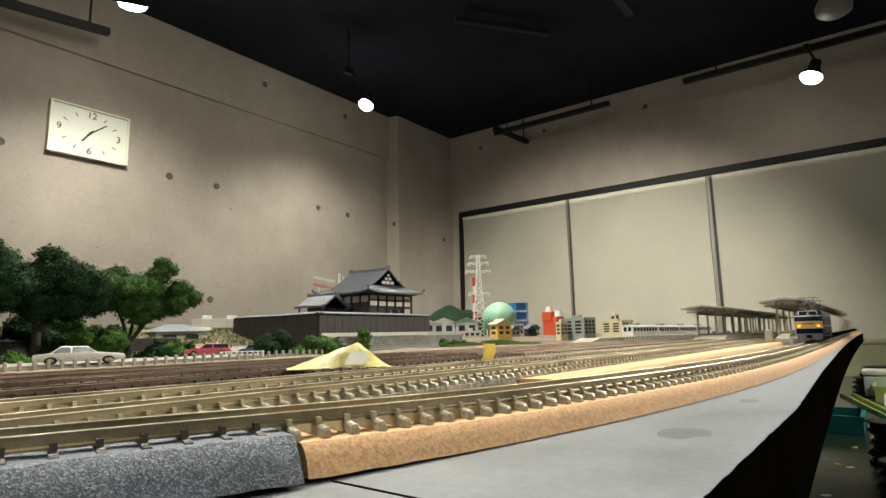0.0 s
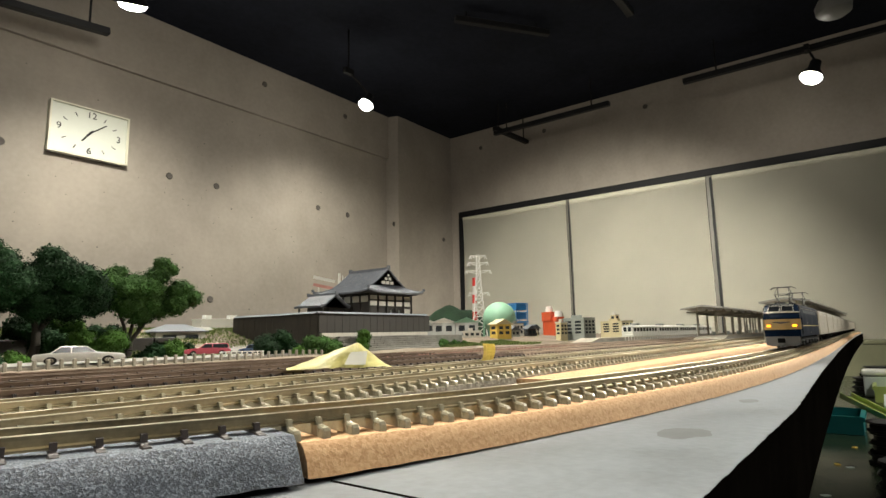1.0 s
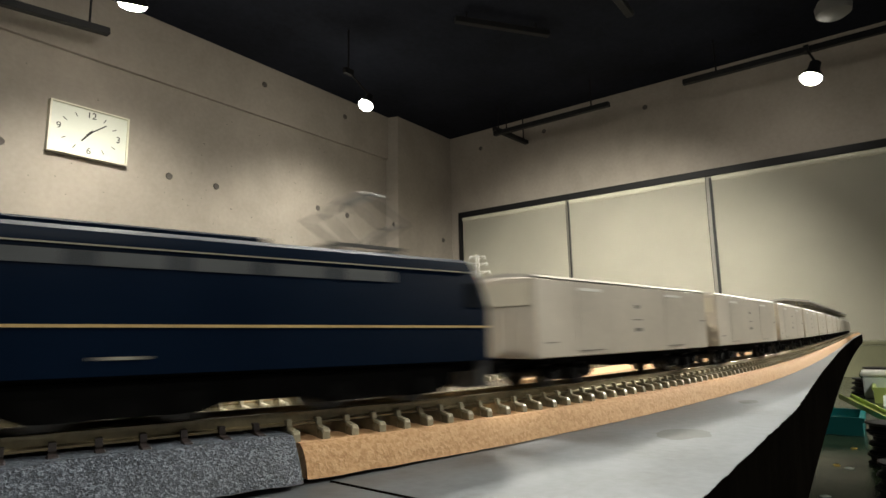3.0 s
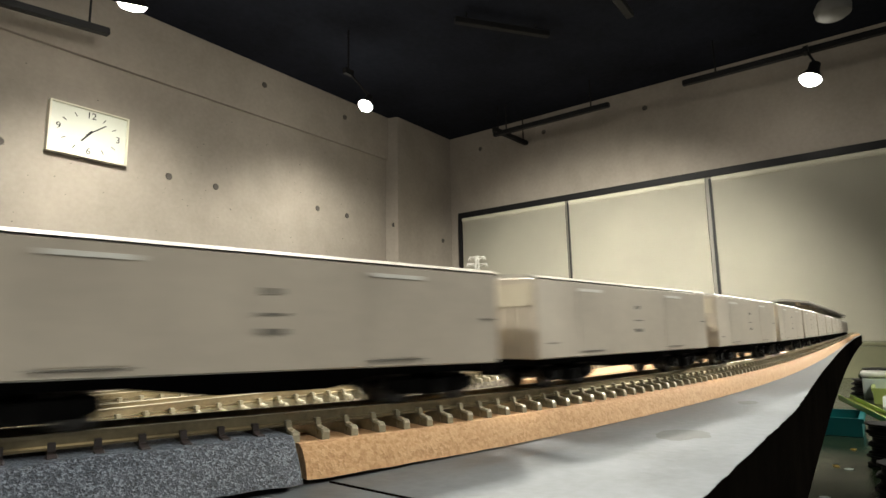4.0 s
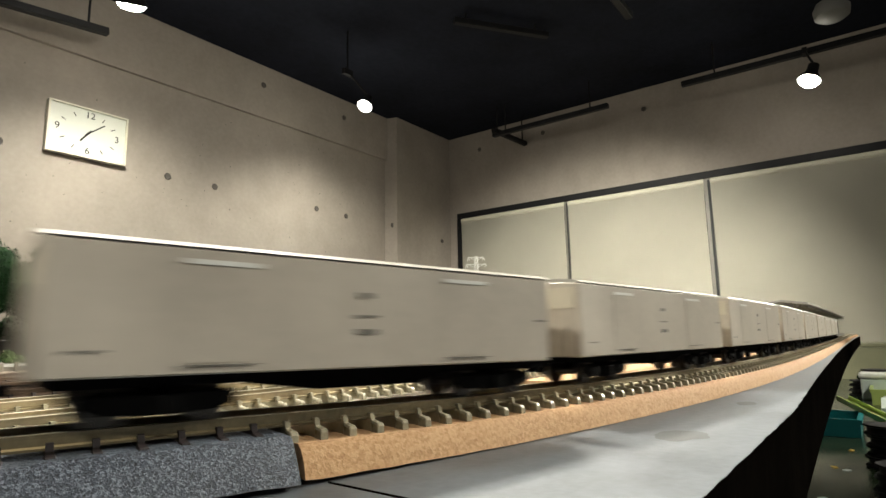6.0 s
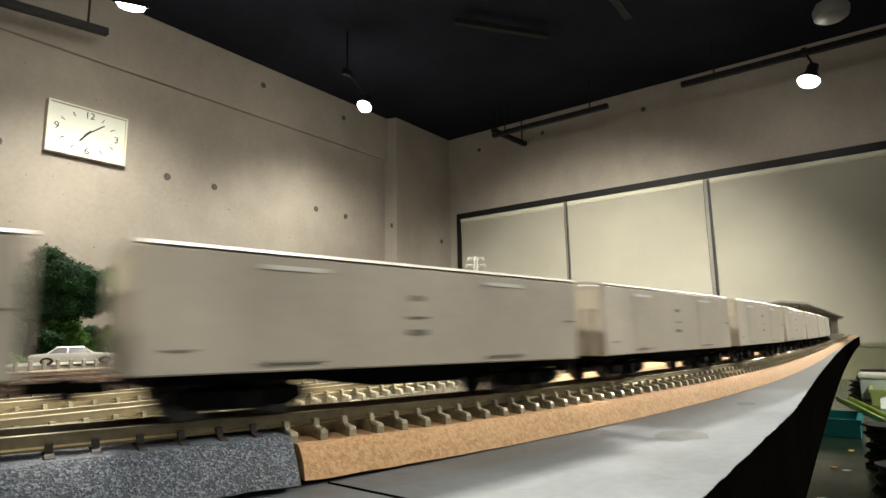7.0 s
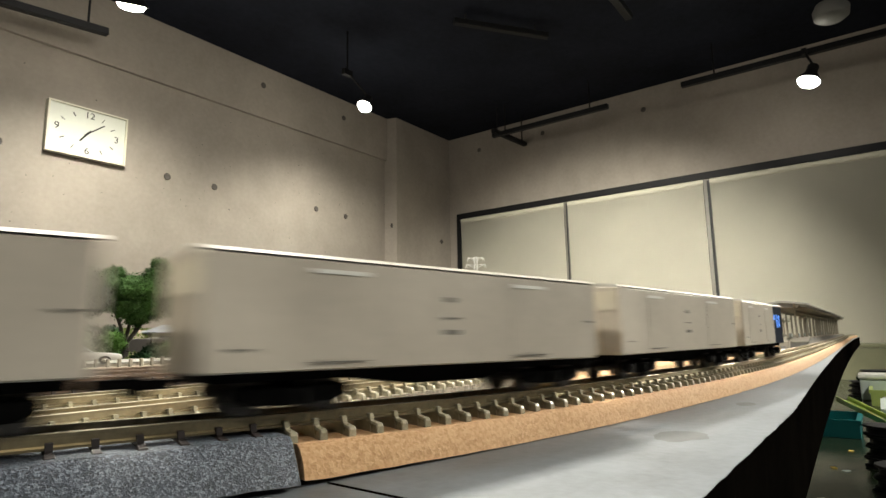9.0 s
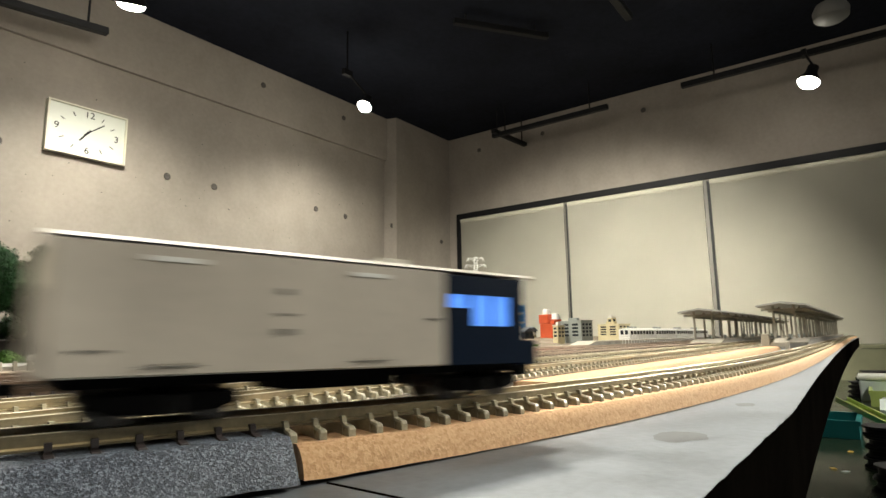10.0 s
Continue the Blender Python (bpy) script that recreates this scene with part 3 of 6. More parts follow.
def smooth01(u):
    u = min(1, max(0, u))
    return u * u * (3 - 2 * u)


def land(x, y):
    z = 0.9970 + 0.0015 * smooth01((y - 0.33) / 0.03)
    z += 0.026 * smooth01((y - 0.455) / 0.15) * (1 - smooth01((x - 0.50) / 0.25))
    z += 0.009 * smooth01((x - 0.55) / 0.25) * smooth01((y - 0.38) / 0.12)
    z += 0.0012 * noise.noise(Vector((x * 18, y * 18, 0))) + 0.0006 * noise.noise(Vector((x * 70, y * 70, 3)))
    return z


def terrain():
    bm = bmesh.new()
    nx, ny = 190, 120
    x0, x1, y0, y1 = -0.60, 2.10, 0.3182, 1.70
    rows = [[bm.verts.new((x0 + (x1 - x0) * i / nx, y0 + (y1 - y0) * j / ny, land(x0 + (x1 - x0) * i / nx, y0 + (y1 - y0) * j / ny))) for i in range(nx + 1)] for j in range(ny + 1)]
    for a, b in zip(rows, rows[1:]):
        for i in range(nx):
            bm.faces.new((a[i], a[i + 1], b[i + 1], b[i]))
    edge = [e for e in bm.edges if len(e.link_faces) == 1]
    ext = bmesh.ops.extrude_edge_only(bm, edges=edge)
    for v in ext["geom"]:
        if isinstance(v, bmesh.types.BMVert):
            v.co.z = TZ - 0.0002
    structure(part("ground_hill", bm, EARTH, None, smooth=60), "brown earth landscape of the model with a low rise", "ground")


terrain()


def road():
    bm = bmesh.new()
    pts = [(-0.25 + 0.02 * i, 0.392 + 0.012 * math.sin(i * 0.09)) for i in range(29)]
    rings = []
    for x, y in pts:
        rings.append([(x, y - 0.026, 0.9975), (x, y - 0.026, 0.9998), (x, y + 0.045, 0.9998), (x, y + 0.045, 0.9975)])
    loft(bm, rings)
    structure(part("road", bm, ROAD), "pale grey model road beside the tracks", "road")
    bm = bmesh.new()
    loft(bm, [[(0.300 + 0.02 * u, 0.43 + 0.17 * u, 0.998 + 0.024 * u * u), (0.335 + 0.025 * u, 0.43 + 0.17 * u, 0.998 + 0.024 * u * u), (0.335 + 0.025 * u, 0.43 + 0.17 * u, 1.0006 + 0.026 * u * u), (0.300 + 0.02 * u, 0.43 + 0.17 * u, 1.0006 + 0.026 * u * u)] for u in [i / 10 for i in range(11)]])
    structure(part("side_road", bm, ROAD), "pale lane climbing between grass banks", "road")


road()


def grass(n, x0, x1, y0, y1, name, keep=lambda x, y: True, h=0.006, material=None):
    """Short bent blades set on the land."""
    rnd = random.Random(7)
    V, F = [], []
    while len(F) < n:
        x, y = rnd.uniform(x0, x1), rnd.uniform(y0, y1)
        if not keep(x, y):
            continue
        z, a, s = land(x, y) - 0.0005, rnd.uniform(0, math.tau), h * rnd.uniform(0.4, 1.0)
        dx, dy = 0.0007 * math.cos(a), 0.0007 * math.sin(a)
        lx, ly = rnd.uniform(-0.4, 0.4) * s, rnd.uniform(-0.4, 0.4) * s
        k = len(V)
        V += [(x - dx, y - dy, z), (x + dx, y + dy, z), (x + lx, y + ly, z + s)]
        F.append((k, k + 1, k + 2))
    me = bpy.data.meshes.new(name)
    me.from_pydata(V, [], F)
    me.materials.append(material or GRASS)
    return tagged(new(name, me), "patches of short green and straw model grass", "grass", kind="stuff")


grass(42000, 0.05, 0.60, 0.455, 0.72, "grass", lambda x, y: noise.noise(Vector((x * 25, y * 25, 1))) > -0.25, 0.0032)
grass(9000, 0.54, 0.72, 0.37, 0.44, "grass", lambda x, y: noise.noise(Vector((x * 30, y * 30, 5))) > -0.1, 0.0045)


def crown_mesh(blobs, seed, flake=0.0030, density=1.0):
    """Clumps of torn foam: flakes set on a lumpy core, with gaps between the clumps."""
    rnd = random.Random(seed)
    V, F = [], []
    for c, r in blobs:
        c = Vector(c)
        n = int(1700 * density * (r / 0.016) ** 2)
        k = len(V)
        bm = bmesh.new()
        bmesh.ops.create_icosphere(bm, subdivisions=3, radius=r * 0.88)
        for v in bm.verts:
            v.co *= 1 + 0.35 * noise.noise(v.co / r * 2.2 + c * 50)
            v.co.z *= 0.85
        bm.verts.index_update()
        V += [c + v.co for v in bm.verts]
        F += [tuple(k + v.index for v in f.verts) for f in bm.faces]
        bm.free()
        for _ in range(n):
            d = Vector((rnd.gauss(0, 1), rnd.gauss(0, 1), rnd.gauss(0, 1))).normalized()
            lump = 1 + 0.35 * noise.noise(d * 2.2 + c * 50) + 0.16 * noise.noise(d * 6 + c * 90)
            p = c + Vector((d.x, d.y, d.z * 0.85)) * r * lump * rnd.uniform(0.80, 1.08)
            s = flake * rnd.uniform(0.35, 1.0)
            u = Vector((rnd.gauss(0, 1), rnd.gauss(0, 1), rnd.gauss(0, 1))).normalized()
            w = (u.cross(d) if abs(u.dot(d)) < 0.95 else Vector((0, 0, 1)).cross(d)).normalized()
            u = (w.cross(d) + d * rnd.uniform(-0.6, 0.6)).normalized()
            k = len(V)
            V += [p - u * s * 0.5, p + w * s * 0.45, p + u * s * 0.5 + d * s * 0.3, p - w * s * 0.4 + d * s * 0.2]
            F += [(k, k + 1, k + 2), (k, k + 2, k + 3)]
    return V, F


def tree(name, at, blobs, limbs, label, seed, material, category="tree", flake=0.0030, density=1.0):
    tr = thing(name, label, category, at)
    if limbs:
        bm = bmesh.new()
        for a, b, r0, r1 in limbs:
            a, b = Vector(a), Vector(b)
            m = (a + b) / 2 + Vector((0.001, -0.0008, 0.0006))
            tube(bm, a, m, r0, (r0 + r1) / 2, 8, False)
            tube(bm, m, b, (r0 + r1) / 2, r1, 8)
        part("trunk", bm, BARK, tr, "forked brown trunk", smooth=60)
    V, F = crown_mesh(blobs, seed, flake, density)
    me = bpy.data.meshes.new("crown")
    me.from_pydata(V, [], F)
    me.materials.append(material)
    ob = new("crown", me)
    ob.parent = tr
    ob["label"] = "dense clumpy green foliage"
    return tr


def across(d, right, up, away):
    """An offset in the frame of a direction in plan."""
    d = Vector((*d, 0)).normalized()
    return Vector((d.y, -d.x, 0)) * right + d * away + Vector((0, 0, up))


def hedge_wall():
    h = thing("retaining_wall", "dark brown retaining wall behind the trees", "wall", (0, 0, 0))
    for i in range(12):
        bm = bmesh.new()
        x = 0.045 + i * 0.0185
        box(bm, x, x + 0.0181, 0.4990 - 0.0006 * (i % 2), 0.5050, 0.9975, 1.0150)
        soften(bm, 0.0005, 1)
        part("panel", bm, WOOD, h)


hedge_wall()
DL, DC = (0.26, 0.96), (0.33, 0.94)


def crowns(d, items):
    return [(across(d, a, b * 0.97, c), r * 1.2) for a, b, c, r in items]


tree("tree", (0.124, 0.492, 0.9985), crowns(DL, [(-0.020, 0.062, 0, 0.020), (0.004, 0.066, 0.004, 0.018), (-0.006, 0.084, 0, 0.013), (0.012, 0.050, -0.006, 0.014), (-0.028, 0.080, 0.008, 0.014), (-0.004, 0.046, 0.0, 0.016), (-0.036, 0.050, 0, 0.018), (-0.012, 0.093, 0.004, 0.008)]),
     [((0, 0, 0), (0.001, 0, 0.026), 0.0042, 0.0032), ((0.001, 0, 0.025), (-0.016, 0.002, 0.055), 0.0026, 0.001), ((0.001, 0, 0.025), (0.012, -0.003, 0.056), 0.0026, 0.001)],
     "tall dark green model tree with clumpy foliage", 3, LEAF, flake=0.0022, density=1.8)
tree("tree", (0.160, 0.478, 0.9985), crowns(DL, [(-0.014, 0.056, 0, 0.016), (0.003, 0.066, 0.0, 0.014), (0.000, 0.077, 0, 0.009), (0.020, 0.058, -0.004, 0.014), (0.030, 0.052, 0.004, 0.010), (-0.022, 0.062, 0.004, 0.011), (0.012, 0.044, 0.002, 0.014), (-0.004, 0.042, 0.0, 0.013), (0.027, 0.044, 0, 0.010), (0.018, 0.066, 0.006, 0.008)]),
     [((-0.008, 0, 0), (-0.006, 0, 0.022), 0.0036, 0.0028), ((-0.006, 0, 0.021), (-0.014, 0.002, 0.050), 0.0022, 0.001), ((-0.006, 0, 0.021), (0.012, -0.003, 0.050), 0.0022, 0.001)],
     "broad dark green model tree behind the white car", 4, LEAF, flake=0.0022, density=1.8)
tree("tree", (0.214, 0.476, 0.9985), crowns(DC, [(-0.012, 0.062, 0, 0.010), (0.004, 0.056, 0, 0.013), (0.021, 0.068, 0, 0.008), (0.030, 0.074, 0.002, 0.0055), (0.016, 0.056, -0.003, 0.010), (0.038, 0.056, 0, 0.009), (0.047, 0.050, 0.002, 0.0075), (0.034, 0.044, -0.002, 0.009), (0.020, 0.043, 0.003, 0.011), (0.002, 0.043, 0.0, 0.010), (-0.010, 0.048, 0.003, 0.009), (0.024, 0.078, 0, 0.006), (-0.008, 0.070, 0.002, 0.006), (0.010, 0.035, 0, 0.008)]),
     [((0, 0, -0.001), (0.003, 0, 0.013), 0.0040, 0.0026), ((0.002, 0, 0.010), (-0.007, 0.001, 0.040), 0.0018, 0.0009), ((0.002, 0, 0.012), (0.006, 0.001, 0.042), 0.0017, 0.0009), ((0.003, 0, 0.012), (0.019, -0.004, 0.040), 0.0019, 0.0010), ((0.008, -0.002, 0.020), (0.012, -0.002, 0.040), 0.0012, 0.0008)],
     "spreading green model tree with a forked trunk", 5, LEAF3, flake=0.0021, density=1.9)

BUSHES = [((0.187, 0.462), 0.014, LEAF2, "light green bush under the trees", 0.020), ((0.222, 0.448), 0.009, LEAF, "dark bush beside the tree trunk", 0.006), ((0.238, 0.446), 0.009, LEAF2, "leafy bush behind the pink car", 0.008), ((0.252, 0.450), 0.007, LEAF, "small round dark bush", 0.007),
          ((0.120, 0.440), 0.008, LEAF, "low dark bush at the roadside", 0.004), ((0.137, 0.450), 0.007, LEAF2, "low bush at the roadside", 0.004), ((0.297, 0.402), 0.0125, LEAF, "round dark green bush below the wall", 0.012), ((0.313, 0.398), 0.008, LEAF, "brown green bush below the wall", 0.008), ((0.317, 0.372), 0.010, LEAF3, "dark shrub in front of the terrace", 0.010),
          ((0.327, 0.364), 0.008, LEAF3, "shrub in front of the terrace", 0.010), ((0.305, 0.376), 0.006, LEAF2, "low shrub in front of the terrace", 0.004), ((0.410, 0.408), 0.007, LEAF2, "flowering shrub on the terrace", 0.022), ((0.548, 0.418), 0.006, LEAF3, "dark low shrub beside the terrace", 0.005), ((0.560, 0.410), 0.0055, LEAF3, "dark low shrub on the bank", 0.004), ((0.588, 0.428), 0.006, LEAF3, "dark low shrub on the bank", 0.004), ((0.600, 0.420), 0.005, LEAF2, "grassy shrub on the bank", 0.003), ((0.180, 0.520), 0.014, LEAF2, "light green bush behind the trees", 0.024), ((0.150, 0.512), 0.014, LEAF, "dark bush behind the tree trunks", 0.014), ((0.168, 0.506), 0.013, LEAF, "dark bush behind the tree trunks", 0.010), ((0.214, 0.512), 0.012, LEAF, "dark bush behind the tree trunks", 0.012)]
for k, ((x, y), r, m, label, up) in enumerate(BUSHES):
    r, up = r * 1.25, up * 1.1
    rnd = random.Random(40 + k)
    bl = [(Vector((rnd.uniform(-0.6, 0.6) * r, rnd.uniform(-0.5, 0.5) * r, rnd.uniform(-0.35, 0.5) * r)), r * rnd.uniform(0.45, 0.62)) for _ in range(6)]
    gz = max(land(x, y), 0.997)
    tree("bush", (x, y, gz + up * 0.55), bl + [(Vector((0, 0, -up * 0.35)), r * 0.65)], [((0, 0, -up * 0.6), (0, 0, 0), 0.001, 0.0006)], label, 60 + k, m, "bush", 0.0022, 1.6)


# ---- cars ----
def model_car(at, turn, length, paint, label, wagon=False, flat=1.0):
    """A toy saloon: lower body, glazed cabin, bumpers, four wheels."""
    car = thing("toy_car", label, "toy car", Matrix.Translation(at) @ pose(0, 0, 0, 0, 0, turn))
    k = length / 0.046
    w = 0.0088 * k
    bm = bmesh.new()
    prof = [(-0.023, 0.0036, 0.0072), (-0.0222, 0.0026, 0.0084), (-0.016, 0.0022, 0.0092), (-0.009, 0.0022, 0.0096), (0.0, 0.0022, 0.0097), (0.010, 0.0022, 0.0095), (0.018, 0.0024, 0.0085), (0.0225, 0.0030, 0.0076), (0.023, 0.0036, 0.0068)]
    loft(bm, [[(x * k, -w * 0.93, a * k), (x * k, -w, (a + b) / 2 * k), (x * k, -w * 0.9, b * k), (x * k, w * 0.9, b * k), (x * k, w, (a + b) / 2 * k), (x * k, w * 0.93, a * k)] for x, a, b in prof])
    part("body", bm, paint, car, smooth=40)
    e = -0.021 if wagon else -0.0145
    bm = bmesh.new()
    loft(bm, [[(x * k, -w * f, z * k), (x * k, w * f, z * k), (x2 * k, w * f2, 0.0143 * k), (x2 * k, -w * f2, 0.0143 * k)] for x, z, f, x2, f2 in ((e, 0.0092, 0.86, e + (0.0015 if wagon else 0.0050), 0.72), (0.0085, 0.0092, 0.86, 0.0030, 0.72))])
    part("glasshouse", bm, DARKWIN, car, "dark glazing")
    bm = bmesh.new()
    box(bm, (e + (0.001 if wagon else 0.0042)) * k, 0.0036 * k, -w * 0.74, w * 0.74, 0.0142 * k, 0.0150 * k)
    soften(bm, 0.0003 * k, 1)
    part("roof", bm, paint, car)
    for x, x2 in ((e, e + (0.0014 if wagon else 0.0048)), (-0.0045, -0.0045), (0.0085, 0.0031)):
        for s in (-1, 1):
            bm = bmesh.new()
            tube(bm, (x * k, s * w * 0.865, 0.0092 * k), (x2 * k, s * w * 0.73, 0.0144 * k), 0.0004 * k, seg=6)
            part("pillar", bm, paint, car)
    for s in (-1, 1):
        bm = bmesh.new()
        box(bm, (s * 0.0228 - 0.0006) * k, (s * 0.0228 + 0.0006) * k, -w * 0.95, w * 0.95, 0.0036 * k, 0.0052 * k)
        part("bumper", bm, SILVERTRIM, car, "bright bumper")
        for x in (-0.0142, 0.0142):
            bm = bmesh.new()
            tube(bm, (x * k, s * w * 0.80, 0.0032 * k), (x * k, s * w * 1.0, 0.0032 * k), 0.0032 * k, seg=16)
            wh = part("wheel", bm, BLACK, car, "black tyre")
            bm = bmesh.new()
            tube(bm, (x * k, s * w * 1.0, 0.0032 * k), (x * k, s * w * 1.03, 0.0032 * k), 0.0018 * k, seg=12)
            part("hubcap", bm, SILVERTRIM, wh)
    car.scale = (1, 1, flat)
    return car


SILVERTRIM = mat("bright_trim", (0.6, 0.6, 0.58), 0.25, 0.9, bump=0)
model_car((0.146, 0.3805, 0.9999), -21, 0.046, mat("white_car_paint", (0.62, 0.62, 0.59), 0.25, vary=0.05, bump=0), "white toy saloon car parked on the model road", flat=0.68)
model_car((0.258, 0.431, 0.9999), 148, 0.034, mat("pink_car_paint", (0.58, 0.10, 0.14), 0.3, vary=0.08, bump=0), "pink red toy estate car on the model road", True, 0.85)
model_car((0.288, 0.414, 0.9999), 100, 0.024, mat("blue_car_paint", (0.04, 0.08, 0.16), 0.3, vary=0.08, bump=0), "small dark blue toy car beside the fence")


def posts_fence():
    """A row of stubby concrete posts joined by a low rail, between road and tracks."""
    fe = thing("post_fence", "row of stubby grey concrete posts beside the tracks", "fence", (0, 0, 0))
    x = -0.02
    while x < 0.315:
        y = 0.352 + 0.02 * x
        bm = bmesh.new()
        h = 0.0060 + 0.0005 * math.sin(x * 900)
        box(bm, x - 0.0009, x + 0.0009, y - 0.0009, y + 0.0009, 0.9970, 0.9970 + h)
        soften(bm, 0.0003, 1)
        part("post", bm, CONC, fe)
        x += 0.0064
    bm = bmesh.new()
    loft(bm, [[(x, 0.353 + 0.02 * x - 0.0005, 0.9985), (x, 0.353 + 0.02 * x + 0.0005, 0.9985), (x, 0.353 + 0.02 * x + 0.0005, 0.9996), (x, 0.353 + 0.02 * x - 0.0005, 0.9996)] for x in (-0.02, 0.31)])
    part("fence_rail", bm, CONC, fe)
    fe = thing("white_fence", "low white fence by the parked cars", "fence", (0, 0, 0))
    for i in range(9):
        bm = bmesh.new()
        x, y = 0.244 + i * 0.0031, 0.391 - i * 0.0021
        box(bm, x - 0.0004, x + 0.0004, y - 0.0004, y + 0.0004, 0.9970, 1.0034)
        part("post", bm, WHITE, fe)
    for z in (1.0010, 1.0030):
        bm = bmesh.new()
        tube(bm, (0.2435, 0.3913, z), (0.2695, 0.3738, z), 0.0004, seg=6)
        part("fence_rail", bm, WHITE, fe)


posts_fence()


# ---- buildings ----
def win_grid(parent, x0, x1, z0, z1, y, cols, rows, side="y", frac=0.6, material=None):
    for i in range(cols):
        for j in range(rows):
            a = x0 + (x1 - x0) * (i + 0.5) / cols
            c = z0 + (z1 - z0) * (j + 0.5) / rows
            w, h = (x1 - x0) / cols * frac / 2, (z1 - z0) / rows * frac / 2
            bm = bmesh.new()
            if side == "y":
                box(bm, a - w, a + w, y - 0.0003, y + 0.0008, c - h, c + h)
            else:
                box(bm, y - 0.0003, y + 0.0008, a - w, a + w, c - h, c + h)
            part("window", bm, material or DARKWIN, parent)


def flat_house(name, at, size, turn, wall, roofm, label, category="building", cols=3, rows=2, roof="flat", rise=0.010):
    """A model house: walls, a flat, gabled or hipped roof with eaves, and windows on the two sides in view."""
    h = thing(name, label, category, Matrix.Translation(at) @ pose(0, 0, 0, 0, 0, turn))
    w, d, t = size[0] / 2, size[1] / 2, size[2]
    bm = bmesh.new()
    box(bm, -w, w, -d, d, -0.012, t)
    part("wall", bm, wall, h)
    bm = bmesh.new()
    if roof == "flat":
        box(bm, -w - 0.0006, w + 0.0006, -d - 0.0006, d + 0.0006, t, t + 0.0015)
        box(bm, -w * 0.4, w * 0.1, -d * 0.3, d * 0.5, t + 0.0015, t + 0.006)
    elif roof == "gable":
        o = 0.0025
        loft(bm, [[(-w - o, y, t - 0.001), (-w - o, y, t + 0.0005), (0, y, t + rise + 0.0012), (w + o, y, t + 0.0005), (w + o, y, t - 0.001), (0, y, t + rise)] for y in (-d - o, d + o)])
        loft(bm, [[(-w, y, t - 0.0005), (0, y, t + rise - 0.0004), (w, y, t - 0.0005)] for y in (-d, d)])
    else:
        o = 0.003
        loft(bm, [[(-w - o, -d - o, t), (w + o, -d - o, t), (w + o, d + o, t), (-w - o, d + o, t)], [(-w - o, -d - o, t + 0.001), (w + o, -d - o, t + 0.001), (w + o, d + o, t + 0.001), (-w - o, d + o, t + 0.001)], [(-w * 0.4, -0.0006, t + rise), (w * 0.4, -0.0006, t + rise), (w * 0.4, 0.0006, t + rise), (-w * 0.4, 0.0006, t + rise)]])
    part("roof", bm, roofm, h)
    if cols:
        win_grid(h, -w * 0.9, w * 0.9, t * 0.12, t * 0.92, -d, cols, rows)
        win_grid(h, -d * 0.9, d * 0.9, t * 0.12, t * 0.92, -w, max(1, cols - 1), rows, "x")
    return h


flat_house("house", (0.297, 0.556, 1.010), (0.046, 0.034, 0.010), -10, PLASTER, TILE, "small house with a pale blue grey hipped roof", "house", 2, 1, "hip", 0.008)
flat_house("house", (0.378, 0.632, 1.027), (0.030, 0.020, 0.008), 0, WHITE, WHITE, "low white building on the far rise", "house", 0, 1)
flat_house("house", (0.420, 0.645, 1.026), (0.040, 0.018, 0.010), 0, WHITE, WHITE, "low white building on the far rise", "house", 0, 1)
flat_house("factory_hall", (0.868, 0.705, 1.014), (0.046, 0.050, 0.022), -52, PALEGREY, WHITE, "pale grey factory hall with a low white roof", "factory", 3, 1, "gable", 0.008)
flat_house("factory_hall", (0.880, 0.664, 1.013), (0.042, 0.044, 0.022), -52, PALEGREY, WHITE, "grey workshop hall with dark doors", "factory", 2, 1, "gable", 0.008)
flat_house("factory_hall", (0.906, 0.630, 1.013), (0.042, 0.044, 0.022), -52, PALEGREY, MINT, "grey hall with a pale green roof", "factory", 2, 1, "gable", 0.008)
flat_house("wall_block", (0.80, 0.545, 1.008), (0.030, 0.006, 0.009), -45, PLASTER, PLASTER, "low pale wall with small openings", "wall", 3, 1)
flat_house("house", (0.772, 0.472, 1.008), (0.024, 0.026, 0.019), -32, YELLOW, CREAMPL, "yellow two-storey house with a cream gable", "house", 2, 2, "gable", 0.007)
flat_house("house", (0.93, 0.535, 1.008), (0.022, 0.016, 0.022), -30, PLASTER, GREYPL, "pale town house with balconies", "house", 3, 2)
flat_house("house", (0.86, 0.500, 1.008), (0.016, 0.014, 0.010), -30, GREYPL, TILE, "small grey house with a tiled roof", "house", 2, 1, "gable", 0.006)
flat_house("house", (0.90, 0.490, 1.008), (0.016, 0.014, 0.012), -30, WOOD, TILE, "small brown timber house", "house", 2, 1, "gable", 0.006)
flat_house("office_block", (0.885, 0.392, 1.006), (0.024, 0.050, 0.028), -24, GREYPL, GREYPL, "grey green office block with rows of windows", "building", 3, 4)
flat_house("house", (0.862, 0.412, 1.006), (0.014, 0.012, 0.022), -24, CREAMPL, PLASTER, "narrow cream house beside the office block", "house", 2, 3)
flat_house("office_block", (1.035, 0.385, 1.008), (0.030, 0.050, 0.022), -22, CREAMPL, CREAMPL, "cream apartment block with a roof tower", "building", 3, 4)
flat_house("roof_tower", (1.035, 0.388, 1.0325), (0.010, 0.012, 0.010), -22, CREAMPL, PLASTER, "cream tower on the apartment block", "building", 1, 1)
flat_house("house", (0.99, 0.425, 1.006), (0.016, 0.016, 0.024), -24, PLASTER, PLASTER, "white narrow town house", "house", 2, 3)
flat_house("shed", (0.93, 0.418, 1.006), (0.010, 0.010, 0.012), -24, DARKWIN, GREYPL, "small dark shed between the houses", "building", 0, 1)


